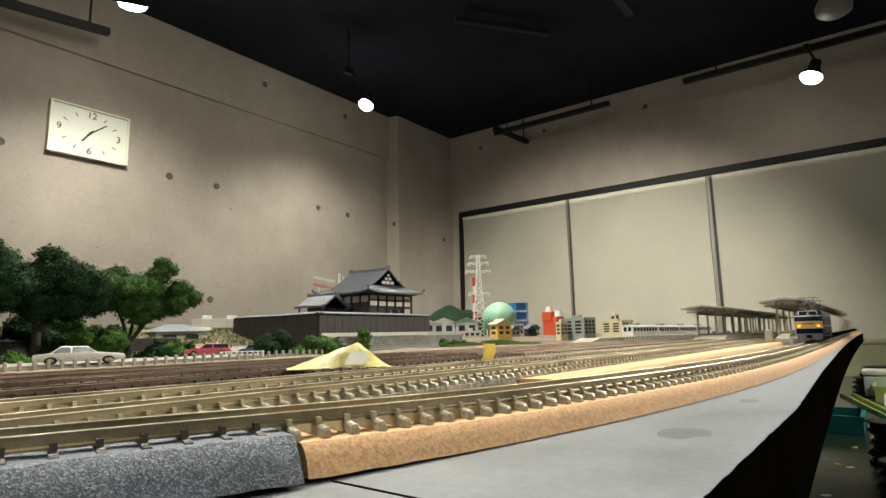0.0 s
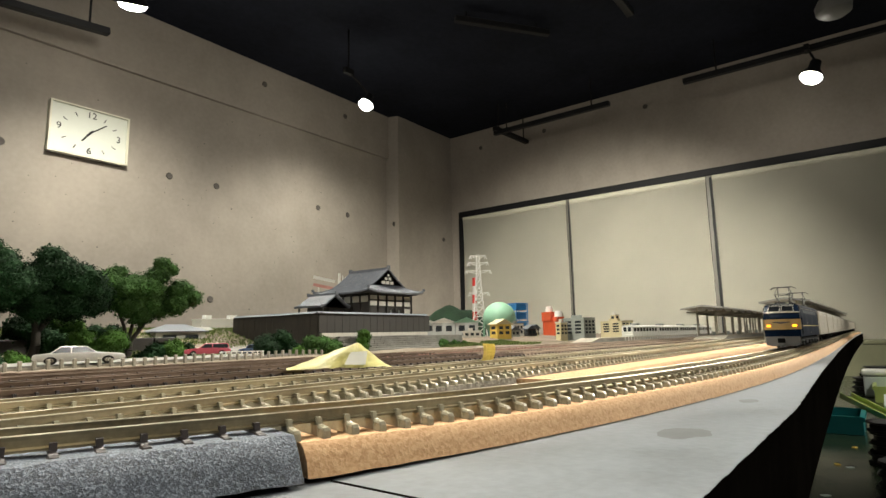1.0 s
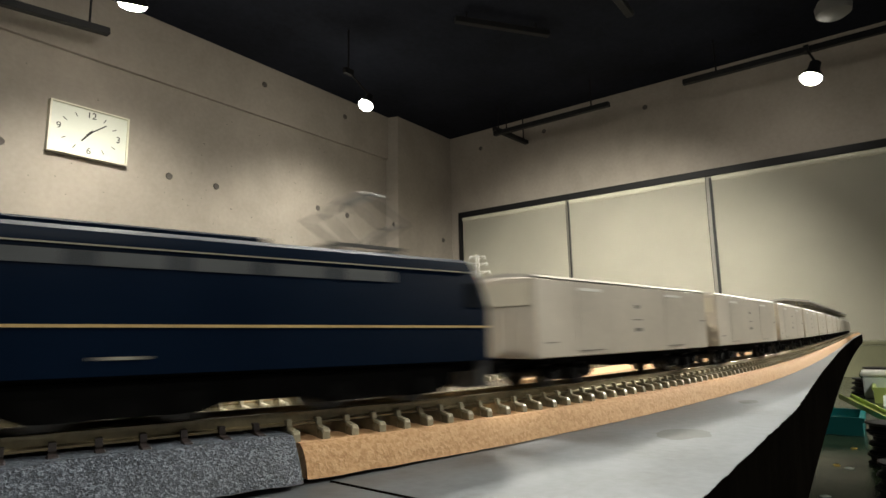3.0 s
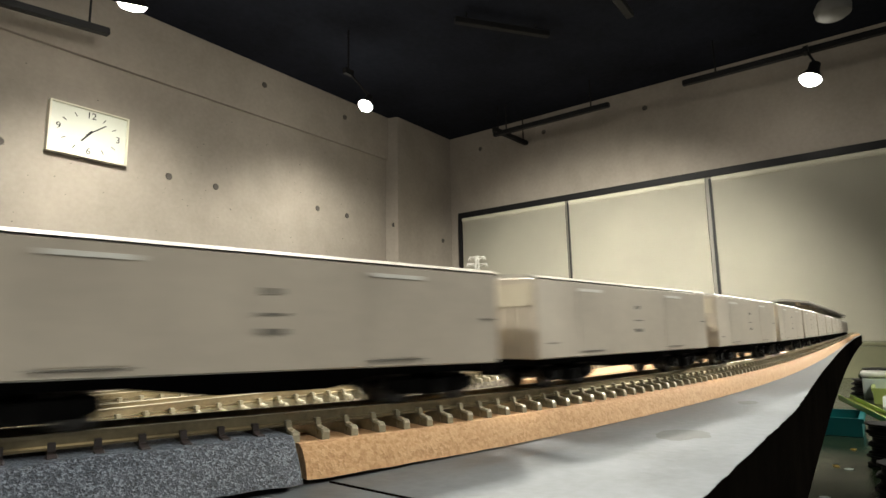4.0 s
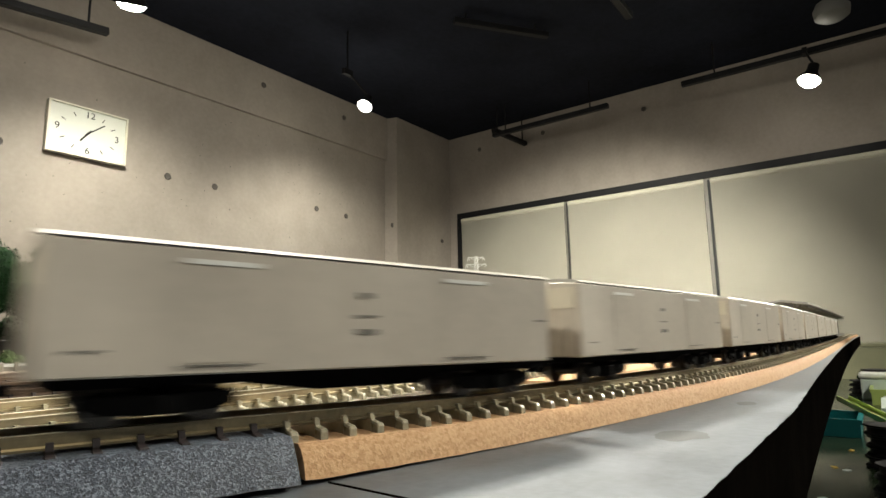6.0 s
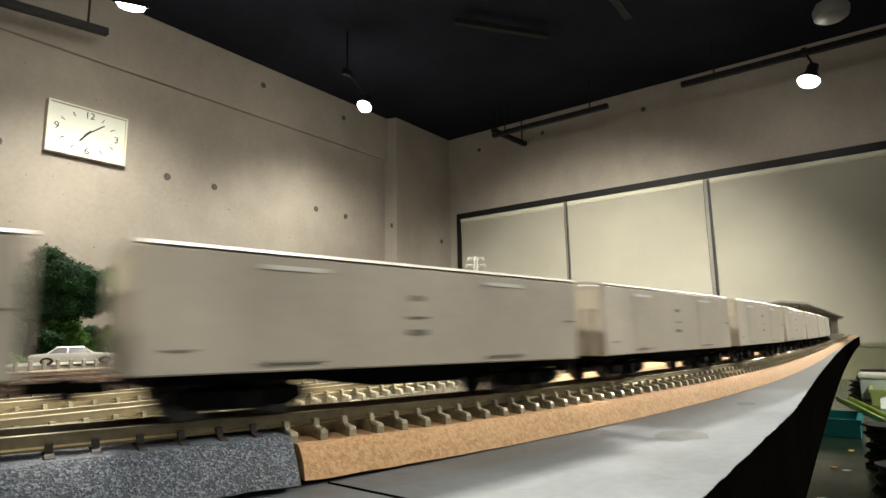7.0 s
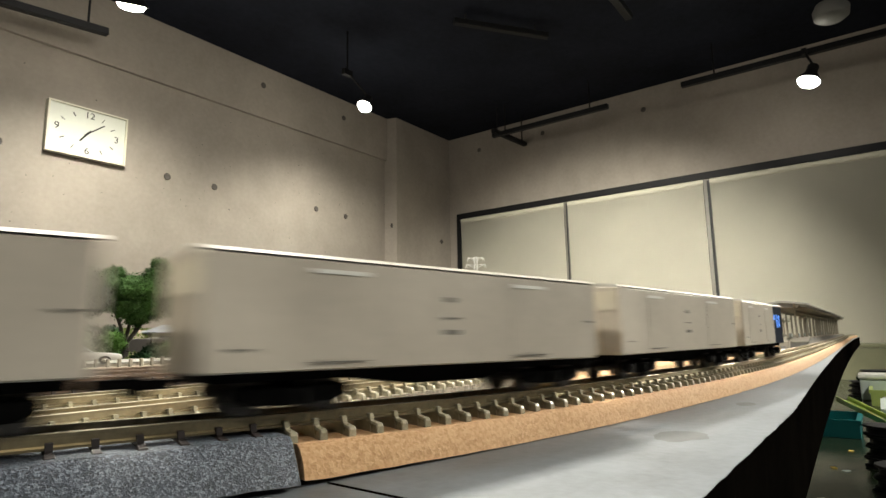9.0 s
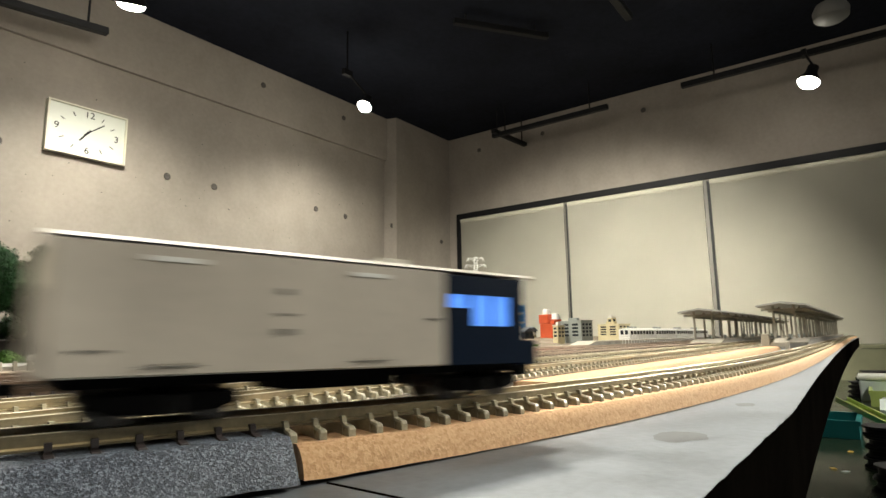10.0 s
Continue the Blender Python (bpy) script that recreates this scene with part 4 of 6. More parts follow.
flat_house("house", (0.99, 0.560, 1.006), (0.020, 0.022, 0.020), -32, PLASTER, GREYPL, "white town house with a flat grey roof", "house", 3, 2)
flat_house("house", (0.985, 0.530, 1.006), (0.016, 0.016, 0.016), -20, WOOD, TILE, "brown timber town house with a tiled roof", "house", 2, 2, "gable", 0.006)
flat_house("house", (0.955, 0.515, 1.005), (0.014, 0.016, 0.010), -30, CREAMPL, PLASTER, "low cream house with a pale roof", "house", 2, 1, "gable", 0.004)
flat_house("house", (0.90, 0.540, 1.005), (0.020, 0.016, 0.006), -30, DARKWIN, TILE, "low house with a black tiled roof", "house", 1, 1, "hip", 0.006)


def orange_works():
    h = thing("orange_works", "orange industrial building with white roof tanks", "building", Matrix.Translation((1.032, 0.510, 1.005)) @ pose(0, 0, 0, 0, 0, -28))
    for nm, b, m in (("wall", (-0.011, 0.011, -0.020, 0.020, -0.01, 0.030), ORANGE), ("wall", (-0.012, 0.012, -0.008, 0.022, 0.0302, 0.048), ORANGE), ("wall", (-0.009, 0.009, -0.024, -0.010, 0.0302, 0.038), ORANGE)):
        bm = bmesh.new()
        box(bm, *b)
        soften(bm, 0.0006, 1)
        part(nm, bm, m, h)
    for y in (-0.017, 0.012):
        bm = bmesh.new()
        lathe(bm, [(0.0075, 0.0), (0.0072, 0.006), (0.0062, 0.011), (0.0, 0.0115)], (0, y, 0.038 if y < 0 else 0.048), 18)
        part("roof_tank", bm, WHITE, h, "white roof tank", smooth=40)


orange_works()


def gas_holder():
    g = thing("gas_holder", "mint green spherical gas holder", "gas holder", (0.985, 0.604, 1.004))
    r = 0.0330
    bm = bmesh.new()
    lathe(bm, [(r * math.cos(a), 0.0385 + r * math.sin(a)) for a in [radians(-70 + 8 * i) for i in range(21)]], seg=36)
    part("sphere", bm, MINT, g, smooth=60)
    bm = bmesh.new()
    lathe(bm, [(r + 0.0002, 0.0355), (r + 0.0010, 0.0355), (r + 0.0010, 0.0375), (r + 0.0002, 0.0375)], seg=36)
    part("walkway", bm, MINT, g, smooth=40)
    for i in range(10):
        a = i * math.tau / 10
        bm = bmesh.new()
        tube(bm, (0.0328 * math.cos(a), 0.0328 * math.sin(a), -0.008), (0.0325 * math.cos(a), 0.0325 * math.sin(a), 0.0385), 0.0011, seg=8)
        part("leg", bm, MINT, g)


gas_holder()


def blue_plant():
    h = thing("blue_plant", "blue plastic silo plant with frames", "building", Matrix.Translation((1.045, 0.596, 1.004)) @ pose(0, 0, 0, 0, 0, -30))
    for i in range(4):
        bm = bmesh.new()
        z = i * 0.0185
        box(bm, -0.012, 0.012, -0.016, 0.016, z + 0.0001, z + 0.013)
        soften(bm, 0.001, 1)
        part("tank_section", bm, BLUEPL, h)
        bm = bmesh.new()
        box(bm, -0.014, 0.014, -0.018, 0.018, z + 0.0131, z + 0.0150)
        part("deck", bm, BLUEPL, h)
        for x in (-0.013, 0.013):
            for y in (-0.017, 0.017):
                bm = bmesh.new()
                box(bm, x - 0.0008, x + 0.0008, y - 0.0008, y + 0.0008, z - 0.0035, z + 0.013)
                part("post", bm, BLUEPL, h)


blue_plant()


def pylon(at, height, label):
    """A lattice tower with three pairs of arms."""
    p = thing("pylon", label, "pylon", Matrix.Translation(at) @ pose(0, 0, 0, 0, 0, -57))
    def half(z):
        u = z / height
        return 0.0155 * (1 - u) ** 1.6 + 0.0036
    zs = [height * u for u in (0, 0.13, 0.25, 0.36, 0.46, 0.55, 0.63, 0.71, 0.79, 0.87, 0.95, 1.0)]
    bm = bmesh.new()
    for sx in (-1, 1):
        for sy in (-1, 1):
            for a, b in zip(zs, zs[1:]):
                tube(bm, (sx * half(a), sy * half(a), a), (sx * half(b), sy * half(b), b), 0.0014, seg=5)
    part("leg_frame", bm, WHITE, p)
    bm = bmesh.new()
    for a, b in zip(zs, zs[1:]):
        c = [(1, 1), (-1, 1), (-1, -1), (1, -1)]
        for (x0, y0), (x1, y1) in zip(c, c[1:] + c[:1]):
            tube(bm, (x0 * half(a), y0 * half(a), a), (x1 * half(b), y1 * half(b), b), 0.0008, seg=4)
            tube(bm, (x1 * half(a), y1 * half(a), a), (x0 * half(b), y0 * half(b), b), 0.0008, seg=4)
            tube(bm, (x0 * half(b), y0 * half(b), b), (x1 * half(b), y1 * half(b), b), 0.0008, seg=4)
    part("lattice", bm, WHITE, p)
    for z, w in ((0.80 * height, 0.030), (0.90 * height, 0.024), (0.985 * height, 0.019), (0.53 * height, 0.024)):
        for s in (-1, 1):
            bm = bmesh.new()
            for y in (-0.003, 0.003):
                tube(bm, (s * 0.003, y, z), (s * w, 0, z + 0.002), 0.0009, seg=5)
                tube(bm, (s * 0.003, y, z - 0.007), (s * w, 0, z + 0.002), 0.0007, seg=5)
            arm = part("arm", bm, WHITE, p)
            bm = bmesh.new()
            for o in (-1, 1):
                tube(bm, (s * w, 0, z + 0.002), (s * (w + o * 0.003), 0, z - 0.007), 0.0011, seg=6)
            part("insulator", bm, WHITE, arm)


pylon((1.21, 0.80, 1.005), 0.207, "white lattice power pylon")


def chimney():
    c = thing("chimney_mast", "red and white banded mast behind the pylon", "mast", (1.262, 0.848, 1.004))
    for i in range(7):
        bm = bmesh.new()
        tube(bm, (0, 0, i * 0.0225 - (0.01 if i == 0 else 0)), (0, 0, (i + 1) * 0.0225), 0.0075 - i * 0.0004, 0.0071 - i * 0.0004, 12)
        part("band", bm, REDPL if i % 2 == 0 else WHITE, c, smooth=40)


chimney()


def hills():
    bm = bmesh.new()
    n = 26
    rows = []
    for j in range(12):
        row = []
        for i in range(n + 1):
            u, v = i / n * 2 - 1, j / 11 * 2 - 1
            z = max(0, 1 - (u * u * 0.9 + v * v)) ** 0.8 * 0.085 * (1 + 0.3 * noise.noise(Vector((u * 2.5, v * 2, 1))))
            row.append(bm.verts.new((u * 0.115, v * 0.06, z)))
        rows.append(row)
    for a, b in zip(rows, rows[1:]):
        for i in range(n):
            bm.faces.new((a[i], a[i + 1], b[i + 1], b[i]))
    ob = part("hill", bm, HILL, None, smooth=60)
    ob.matrix_world = Matrix.Translation((1.305, 0.94, 1.004)) @ pose(0, 0, 0, 0, 0, -52)
    tagged(ob, "dark green wooded model hill", "hill")


hills()


# ---- the temple on its terrace ----
def temple():
    tp = thing("temple", "wooden model temple with a curved dark grey tiled roof", "temple", (0.5002, 0.489, 1.0185))
    AX, AY, GY, ZE, ZR = 0.0482, 0.0458, 0.0305, 0.0440, 0.0722
    HX, HY = 0.0355, 0.0345

    def slope(d):
        """Height of the long concave slopes, d from the ridge."""
        u = min(1, abs(d) / AX)
        return ZE + (ZR - ZE) * (1 - u) ** 1.45

    def skirt(d):
        """Height of the skirt roofs below the gables, d from the middle."""
        u = (abs(d) - GY) / (AY - GY)
        return ZE + 0.0088 * max(0, 1 - u) ** 1.3

    def height(x, y, gable):
        z = slope(x) if abs(y) < GY or (abs(y) == GY and gable) else min(slope(x), skirt(y))
        return z + 0.0032 * (abs(x) / AX) ** 5 * (abs(y) / AY) ** 5
    bm = bmesh.new()
    box(bm, -HX, HX, -HY, HY, -0.002, 0.0425)
    part("hall", bm, WOOD, tp, "dark timber hall")
    bm = bmesh.new()
    box(bm, -0.042, 0.042, -0.041, 0.041, -0.008, -0.0021)
    part("veranda", bm, WOOD, tp, "dark timber veranda")
    for i in range(6):
        for j in range(6):
            if i in (0, 5) or j in (0, 5):
                x, y = -HX * 1.03 + HX * 2.06 * i / 5, -HY * 1.03 + HY * 2.06 * j / 5
                bm = bmesh.new()
                tube(bm, (x, y, -0.002), (x, y, 0.0425), 0.0011, seg=8)
                part("column", bm, WOOD, tp)
    for i in range(5):
        a, w = -HX + 2 * HX * i / 5 + 0.0016, 2 * HX / 5 - 0.0032
        for z0, z1 in ((0.0285, 0.0340), (0.0355, 0.0400)):
            bm = bmesh.new()
            box(bm, a, a + w, -HY - 0.0006, -HY - 0.0001, z0, z1)
            part("wall_panel", bm, PLASTER, tp, "white plaster panel")
        bm = bmesh.new()
        if i in (2, 3):
            # bell-shaped window
            c = a + w / 2
            for y in (-HY - 0.0007,):
                vs = [bm.verts.new((c + u * w * 0.40, y, v)) for u, v in ((-1, 0.004), (-0.9, 0.015), (-0.55, 0.021), (0, 0.0245), (0.55, 0.021), (0.9, 0.015), (1, 0.004))]
                bm.faces.new(vs)
            bmesh.ops.solidify(bm, geom=bm.faces[:], thickness=0.0006)
            part("bell_window", bm, GREYPL, tp, "grey bell-shaped window")
        else:
            box(bm, a, a + w, -HY - 0.0006, -HY - 0.0001, 0.004, 0.0255)
            part("lattice_door", bm, PLASTER if i == 4 else WOOD, tp, "white plaster panel" if i == 4 else "")
        bm = bmesh.new()
        b, w = -HY + 2 * HY * i / 5 + 0.0016, 2 * HY / 5 - 0.0032
        box(bm, -HX - 0.0006, -HX - 0.0001, b, b + w, 0.0325, 0.0395)
        part("wall_panel", bm, PLASTER, tp, "white plaster panel")
    for z in (0.0272, 0.0347):
        bm = bmesh.new()
        for s in (-1, 1):
            box(bm, -HX - 0.001, HX + 0.001, s * (HY + 0.0009) - 0.0004, s * (HY + 0.0009) + 0.0004, z - 0.0006, z + 0.0006)
        part("tie_beam", bm, WOOD, tp)
    # hip-and-gable roof
    xs = [-AX + 2 * AX * i / 28 for i in range(29)]
    ys = [(-AY + (AY - GY) * i / 6, False) for i in range(7)] + [(-GY + 2 * GY * i / 12, True) for i in range(13)] + [(GY + (AY - GY) * i / 6, False) for i in range(7)]
    bm = bmesh.new()
    top = [[bm.verts.new((x, y, height(x, y, g))) for x in xs] for y, g in ys]
    for a, b in zip(top, top[1:]):
        for i in range(28):
            if (a[i].co - b[i].co).length > 1e-7 or (a[i + 1].co - b[i + 1].co).length > 1e-7:
                bm.faces.new((a[i], a[i + 1], b[i + 1], b[i]))
    rim = [e for e in bm.edges if len(e.link_faces) == 1 and (abs(abs(e.verts[0].co.x) - AX) < 1e-6 and abs(abs(e.verts[1].co.x) - AX) < 1e-6 or abs(abs(e.verts[0].co.y) - AY) < 1e-6 and abs(abs(e.verts[1].co.y) - AY) < 1e-6)]
    ext = bmesh.ops.extrude_edge_only(bm, edges=rim)
    low = [v for v in ext["geom"] if isinstance(v, bmesh.types.BMVert)]
    for v in low:
        v.co.z -= 0.0019
    rf = part("roof", bm, TILE, tp, "dark grey tiled hip-and-gable roof with upturned corners", smooth=25)
    bm = bmesh.new()
    loft(bm, [[(-AX * k, -AY * k, z), (AX * k, -AY * k, z), (AX * k, AY * k, z), (-AX * k, AY * k, z)] for k, z in ((0.985, ZE - 0.0004), (0.77, ZE - 0.0018))])
    part("eave_rafters", bm, WOOD, rf, "dark rafters under the eaves")
    for k in range(38):
        y = -GY + 0.001 + (2 * GY - 0.002) * k / 37
        bm = bmesh.new()
        for s in (-1, 1):
            for i in range(8):
                a, b = AX * i / 8, AX * (i + 1) / 8
                tube(bm, (s * a, y, slope(a) + 0.0001), (s * b, y, slope(b) + 0.0001), 0.00042, seg=5, caps=False)
        part("tile_rib", bm, TILE, rf)
    for k in range(32):
        x = -AX * 0.93 + AX * 1.86 * k / 31
        bm = bmesh.new()
        for s in (-1, 1):
            for i in range(4):
                a, b = GY + (AY - GY) * i / 4, GY + (AY - GY) * (i + 1) / 4
                if skirt(a) <= slope(x) + 0.0002:
                    tube(bm, (x, s * a, height(x, a + 1e-6, False) + 0.0001), (x, s * b, height(x, b, False) + 0.0001), 0.00042, seg=5, caps=False)
        part("tile_rib", bm, TILE, rf)
    bm = bmesh.new()
    box(bm, -0.0015, 0.0015, -GY - 0.001, GY + 0.001, ZR - 0.0006, ZR + 0.0022)
    for y in (-GY - 0.0014, GY + 0.0014):
        box(bm, -0.0022, 0.0022, y - 0.0010, y + 0.0010, ZR - 0.0012, ZR + 0.0042)
    part("ridge", bm, TILE, rf, "stacked ridge tiles with end ornaments")
    for s in (-1, 1):
        for o in (-1, 1):
            bm = bmesh.new()
            for i in range(6):
                a, b = 0.030 * i / 6, 0.030 * (i + 1) / 6
                tube(bm, (s * a, o * (GY + 0.0004), slope(a) + 0.0004), (s * b, o * (GY + 0.0004), slope(b) + 0.0004), 0.0011, seg=6)
            part("barge_ridge", bm, TILE, rf)
            bm = bmesh.new()
            p0, n = Vector((0.030, GY)), 6
            for i in range(n):
                p, q = p0.lerp(Vector((AX, AY)), i / n), p0.lerp(Vector((AX, AY)), (i + 1) / n)
                tube(bm, (s * p.x, o * p.y, height(p.x, p.y + 1e-6, False) + 0.0004), (s * q.x, o * q.y, height(q.x, q.y, False) + 0.0004), 0.0009, seg=6)
            box(bm, s * AX - 0.0012, s * AX + 0.0012, o * AY - 0.0012, o * AY + 0.0012, ZE + 0.0030, ZE + 0.0060)
            part("hip_ridge", bm, TILE, rf)
    for o in (-1, 1):
        bm = bmesh.new()
        vs = [bm.verts.new((x, o * (GY + 0.0003), slope(x) - 0.0008)) for x in [-0.026 + 0.052 * i / 12 for i in range(13)]]
        bm.faces.new(vs)
        bmesh.ops.solidify(bm, geom=bm.faces[:], thickness=0.0004)
        gw = part("gable_wall", bm, WOOD, tp, "dark timber gable")
        for x, z, w, h in ((-0.0085, 0.0558, 0.0055, 0.0034), (-0.0015, 0.0558, 0.0055, 0.0034), (0.0060, 0.0558, 0.0055, 0.0034), (-0.004, 0.0606, 0.004, 0.0030), (0.0025, 0.0606, 0.004, 0.0030), (0.0, 0.0648, 0.003, 0.0022)):
            bm = bmesh.new()
            y = o * (GY + 0.0010)
            box(bm, x - w / 2, x + w / 2, y - 0.0003, y + 0.0003, z - h / 2, z + h / 2)
            part("gable_panel", bm, PLASTER, gw, "white gable panel")
    # lower porch with its own bowed gable, ridge along the hall
    PX, P0, P1 = -0.0675, -0.0155, 0.0290
    prof = [(-0.0215, 0.0275), (-0.0150, 0.0296), (-0.0080, 0.0345), (0, 0.0402), (0.0080, 0.0345), (0.0150, 0.0296), (0.0215, 0.0275)]
    bm = bmesh.new()
    ring = prof + [(x * 0.98, z - 0.0018) for x, z in prof[::-1]]
    loft(bm, [[(PX + x, y, z) for x, z in ring] for y in (P0, P1)])
    pr = part("porch_roof", bm, TILE, tp, "dark grey tiled porch roof with upturned eaves", smooth=25)
    for k in range(20):
        y = P0 + 0.001 + (P1 - P0 - 0.002) * k / 19
        bm = bmesh.new()
        for (xa, za), (xb, zb) in zip(prof, prof[1:]):
            tube(bm, (PX + xa, y, za + 0.0001), (PX + xb, y, zb + 0.0001), 0.00042, seg=5, caps=False)
        part("tile_rib", bm, TILE, pr)
    bm = bmesh.new()
    box(bm, PX - 0.0013, PX + 0.0013, P0 - 0.0006, P1 + 0.0006, 0.0398, 0.0422)
    for y in (P0 - 0.001, P1 + 0.001):
        box(bm, PX - 0.0019, PX + 0.0019, y - 0.0009, y + 0.0009, 0.0394, 0.0438)
    for (xa, za), (xb, zb) in zip(prof, prof[1:]):
        tube(bm, (PX + xa, P0 - 0.0002, za + 0.0003), (PX + xb, P0 - 0.0002, zb + 0.0003), 0.0009, seg=6)
    part("ridge", bm, TILE, pr, "porch ridge tiles")
    bm = bmesh.new()
    vs = [bm.verts.new((PX + x * 0.94, P0 + 0.0022, z - 0.0016)) for x, z in prof]
    bm.faces.new(vs)
    bmesh.ops.solidify(bm, geom=bm.faces[:], thickness=0.0008)
    part("gable_wall", bm, WOOD, pr, "dark timber gable")
    bm = bmesh.new()
    box(bm, PX - 0.006, -HX - 0.0012, P0 + 0.005, P1 - 0.004, -0.004, 0.0275)
    part("porch_hall", bm, WOOD, tp, "dark timber porch")
    for x in (PX - 0.0165, PX + 0.0165):
        for y in (P0 + 0.003, P1 - 0.003):
            bm = bmesh.new()
            tube(bm, (x, y, -0.006), (x, y, 0.0275), 0.0011, seg=8)
            part("column", bm, WOOD, tp)


temple()


def compound():
    """The terrace with its courses of stone, and the plank wall round it."""
    te = thing("stone_terrace", "stepped grey stone terrace under the temple", "terrace", (0, 0, 0))
    bm = bmesh.new()
    box(bm, 0.372, 0.60, 0.4235, 0.60, 0.9955, 1.0125)
    part("core", bm, STONE, te)
    for j in range(8):
        z = 0.9960 + j * 0.00215
        y = 0.4035 + j * 0.0020
        x = 0.383 + 0.004 * (j % 2)
        while x < 0.520:
            w = 0.012 + 0.004 * abs(math.sin(x * 310 + j * 7))
            bm = bmesh.new()
            box(bm, x, x + w - 0.0003, y, y + 0.012, z, z + 0.0019)
            soften(bm, 0.0003, 1)
            part("stone", bm, STONE, te)
            x += w
    wl2 = thing("plank_wall", "dark brown plank wall with a tiled coping", "wall", (0, 0, 0))
    x0, x1, y0, y1, z0, z1 = 0.3630, 0.5250, 0.4200, 0.5560, 1.0134, 1.0348
    m = 0.0098
    x = x0
    while x < x1 - 0.001:
        bm = bmesh.new()
        box(bm, x + 0.0002, x + m - 0.0002, y0, y0 + 0.0022, z0 + 0.0032, z1)
        part("plank", bm, WOOD, wl2)
        x += m
    y = y0 + 0.0025
    while y < y1 - 0.001:
        bm = bmesh.new()
        box(bm, x0, x0 + 0.0022, y + 0.0002, y + m - 0.0002, 0.9990, z1)
        part("plank", bm, WOOD, wl2)
        y += m
    bm = bmesh.new()
    loft(bm, [[(x, y0 - 0.0022, z1), (x, y0 + 0.0011, z1 + 0.0020), (x, y0 + 0.0044, z1)] for x in (x0 - 0.002, x1)])
    part("coping", bm, TILE, wl2, "grey tiled coping")
    bm = bmesh.new()
    loft(bm, [[(x0 - 0.0022, y, z1), (x0 + 0.0011, y, z1 + 0.0020), (x0 + 0.0044, y, z1)] for y in (y0 - 0.002, y1)])
    part("coping", bm, TILE, wl2, "grey tiled coping")
    bm = bmesh.new()
    box(bm, x0 + 0.003, x1, y0 - 0.0006, y0 + 0.0026, z0 - 0.0008, z0 + 0.0030)
    part("plinth", bm, PLASTER, wl2, "pale plinth")


compound()


def billboard():
    b = thing("billboard", "white and red lattice billboard behind the temple", "billboard", Matrix.Translation((0.575, 0.640, 1.02)) @ pose(0, 0, 0, 0, 0, -40))
    bm = bmesh.new()
    for x in (-0.018, 0.0):
        tube(bm, (x, 0, 0), (x, 0, 0.065), 0.0010, seg=6)
    part("post", bm, WHITE, b)
    for z in (0.066, 0.077):
        bm = bmesh.new()
        obox(bm, (-0.010, -0.001, z), (0.032, 0.001, 0.0042), Matrix.Rotation(radians(12), 3, "Y"))
        part("sign_bar", bm, WHITE if z > 0.07 else PINK, b, "plain faded bar")
    bm = bmesh.new()
    for x in (0.012, 0.017, 0.021):
        tube(bm, (x, 0, 0.0), (x, 0, 0.086 - (x - 0.012) * 0.6), 0.0018 if x < 0.015 else 0.0007, seg=8)
    part("mast", bm, WHITE, b)


billboard()


# ---- station: platforms, canopies, buffer stop and a white train ----
def platform(y0, y1, x0, x1, label):
    p = thing("platform", label, "platform", (0, 0, 0), "station platforms")
    bm = bmesh.new()
    loft(bm, [[(x, y0 + 0.0008, 0.9905), (x, y1 - 0.0008, 0.9905), (x, y1 - 0.0008, z - 0.0010), (x, y0 + 0.0008, z - 0.0010)] for x, z in ((x0, 0.9990), (x0 + 0.03, 1.0040), (x1, 1.0040))])
    part("platform_wall", bm, STONE, p, "dark platform wall")
    bm = bmesh.new()
    loft(bm, [[(x, y0, z - 0.0010), (x, y1, z - 0.0010), (x, y1, z + 0.0002), (x, y0, z + 0.0002)] for x, z in ((x0, 0.9990), (x0 + 0.03, 1.0040), (x1, 1.0040))])
    part("platform_deck", bm, CONC, p, "pale concrete deck")
    return p


def canopy(yc, half, x0, x1, z, label, span=0.060):
    """A butterfly roof on paired posts with beams."""
    c = thing("platform_canopy", label, "canopy", (0, 0, 0), "station canopies")
    bm = bmesh.new()
    for s in (-1, 1):
        loft(bm, [[(x, yc, z + 0.0032), (x, yc + s * half, z - 0.0010), (x, yc + s * half, z - 0.0026), (x, yc, z + 0.0012)] for x in (x0, x1)])
    part("roof", bm, CANOPY, c, "grey ribbed canopy roof")
    bm = bmesh.new()
    x = x0 + 0.004
    while x < x1:
        for s in (-1, 1):
            tube(bm, (x, yc, z + 0.0034), (x, yc + s * half, z - 0.0008), 0.0004, seg=5, caps=False)
        x += 0.010
    part("roof_rib", bm, CANOPY, c)
    x = x0 + 0.025
    while x < x1:
        for s in (-1, 1):
            bm = bmesh.new()
            box(bm, x - 0.0012, x + 0.0012, yc + s * half * 0.42 - 0.0012, yc + s * half * 0.42 + 0.0012, 1.0042, z)
            part("post", bm, CONC, c)
        bm = bmesh.new()
        box(bm, x - 0.0010, x + 0.0010, yc - half * 0.92, yc + half * 0.92, z - 0.0072, z - 0.0046)
        part("beam", bm, CONC, c)
        x += span
    bm = bmesh.new()
    for s in (-1, 1):
        box(bm, x0 + 0.02, x1, yc + s * half * 0.42 - 0.0008, yc + s * half * 0.42 + 0.0008, z - 0.0098, z - 0.0074)
    part("purlin", bm, CONC, c)
    x = x0 + 0.07
    while x < x1 - 0.05:
        bm = bmesh.new()
        box(bm, x - 0.010, x + 0.010, yc - 0.0015, yc + 0.0015, 1.0043, 1.0095)
        part("bench", bm, GREYPL, c)
        x += span * 1.5


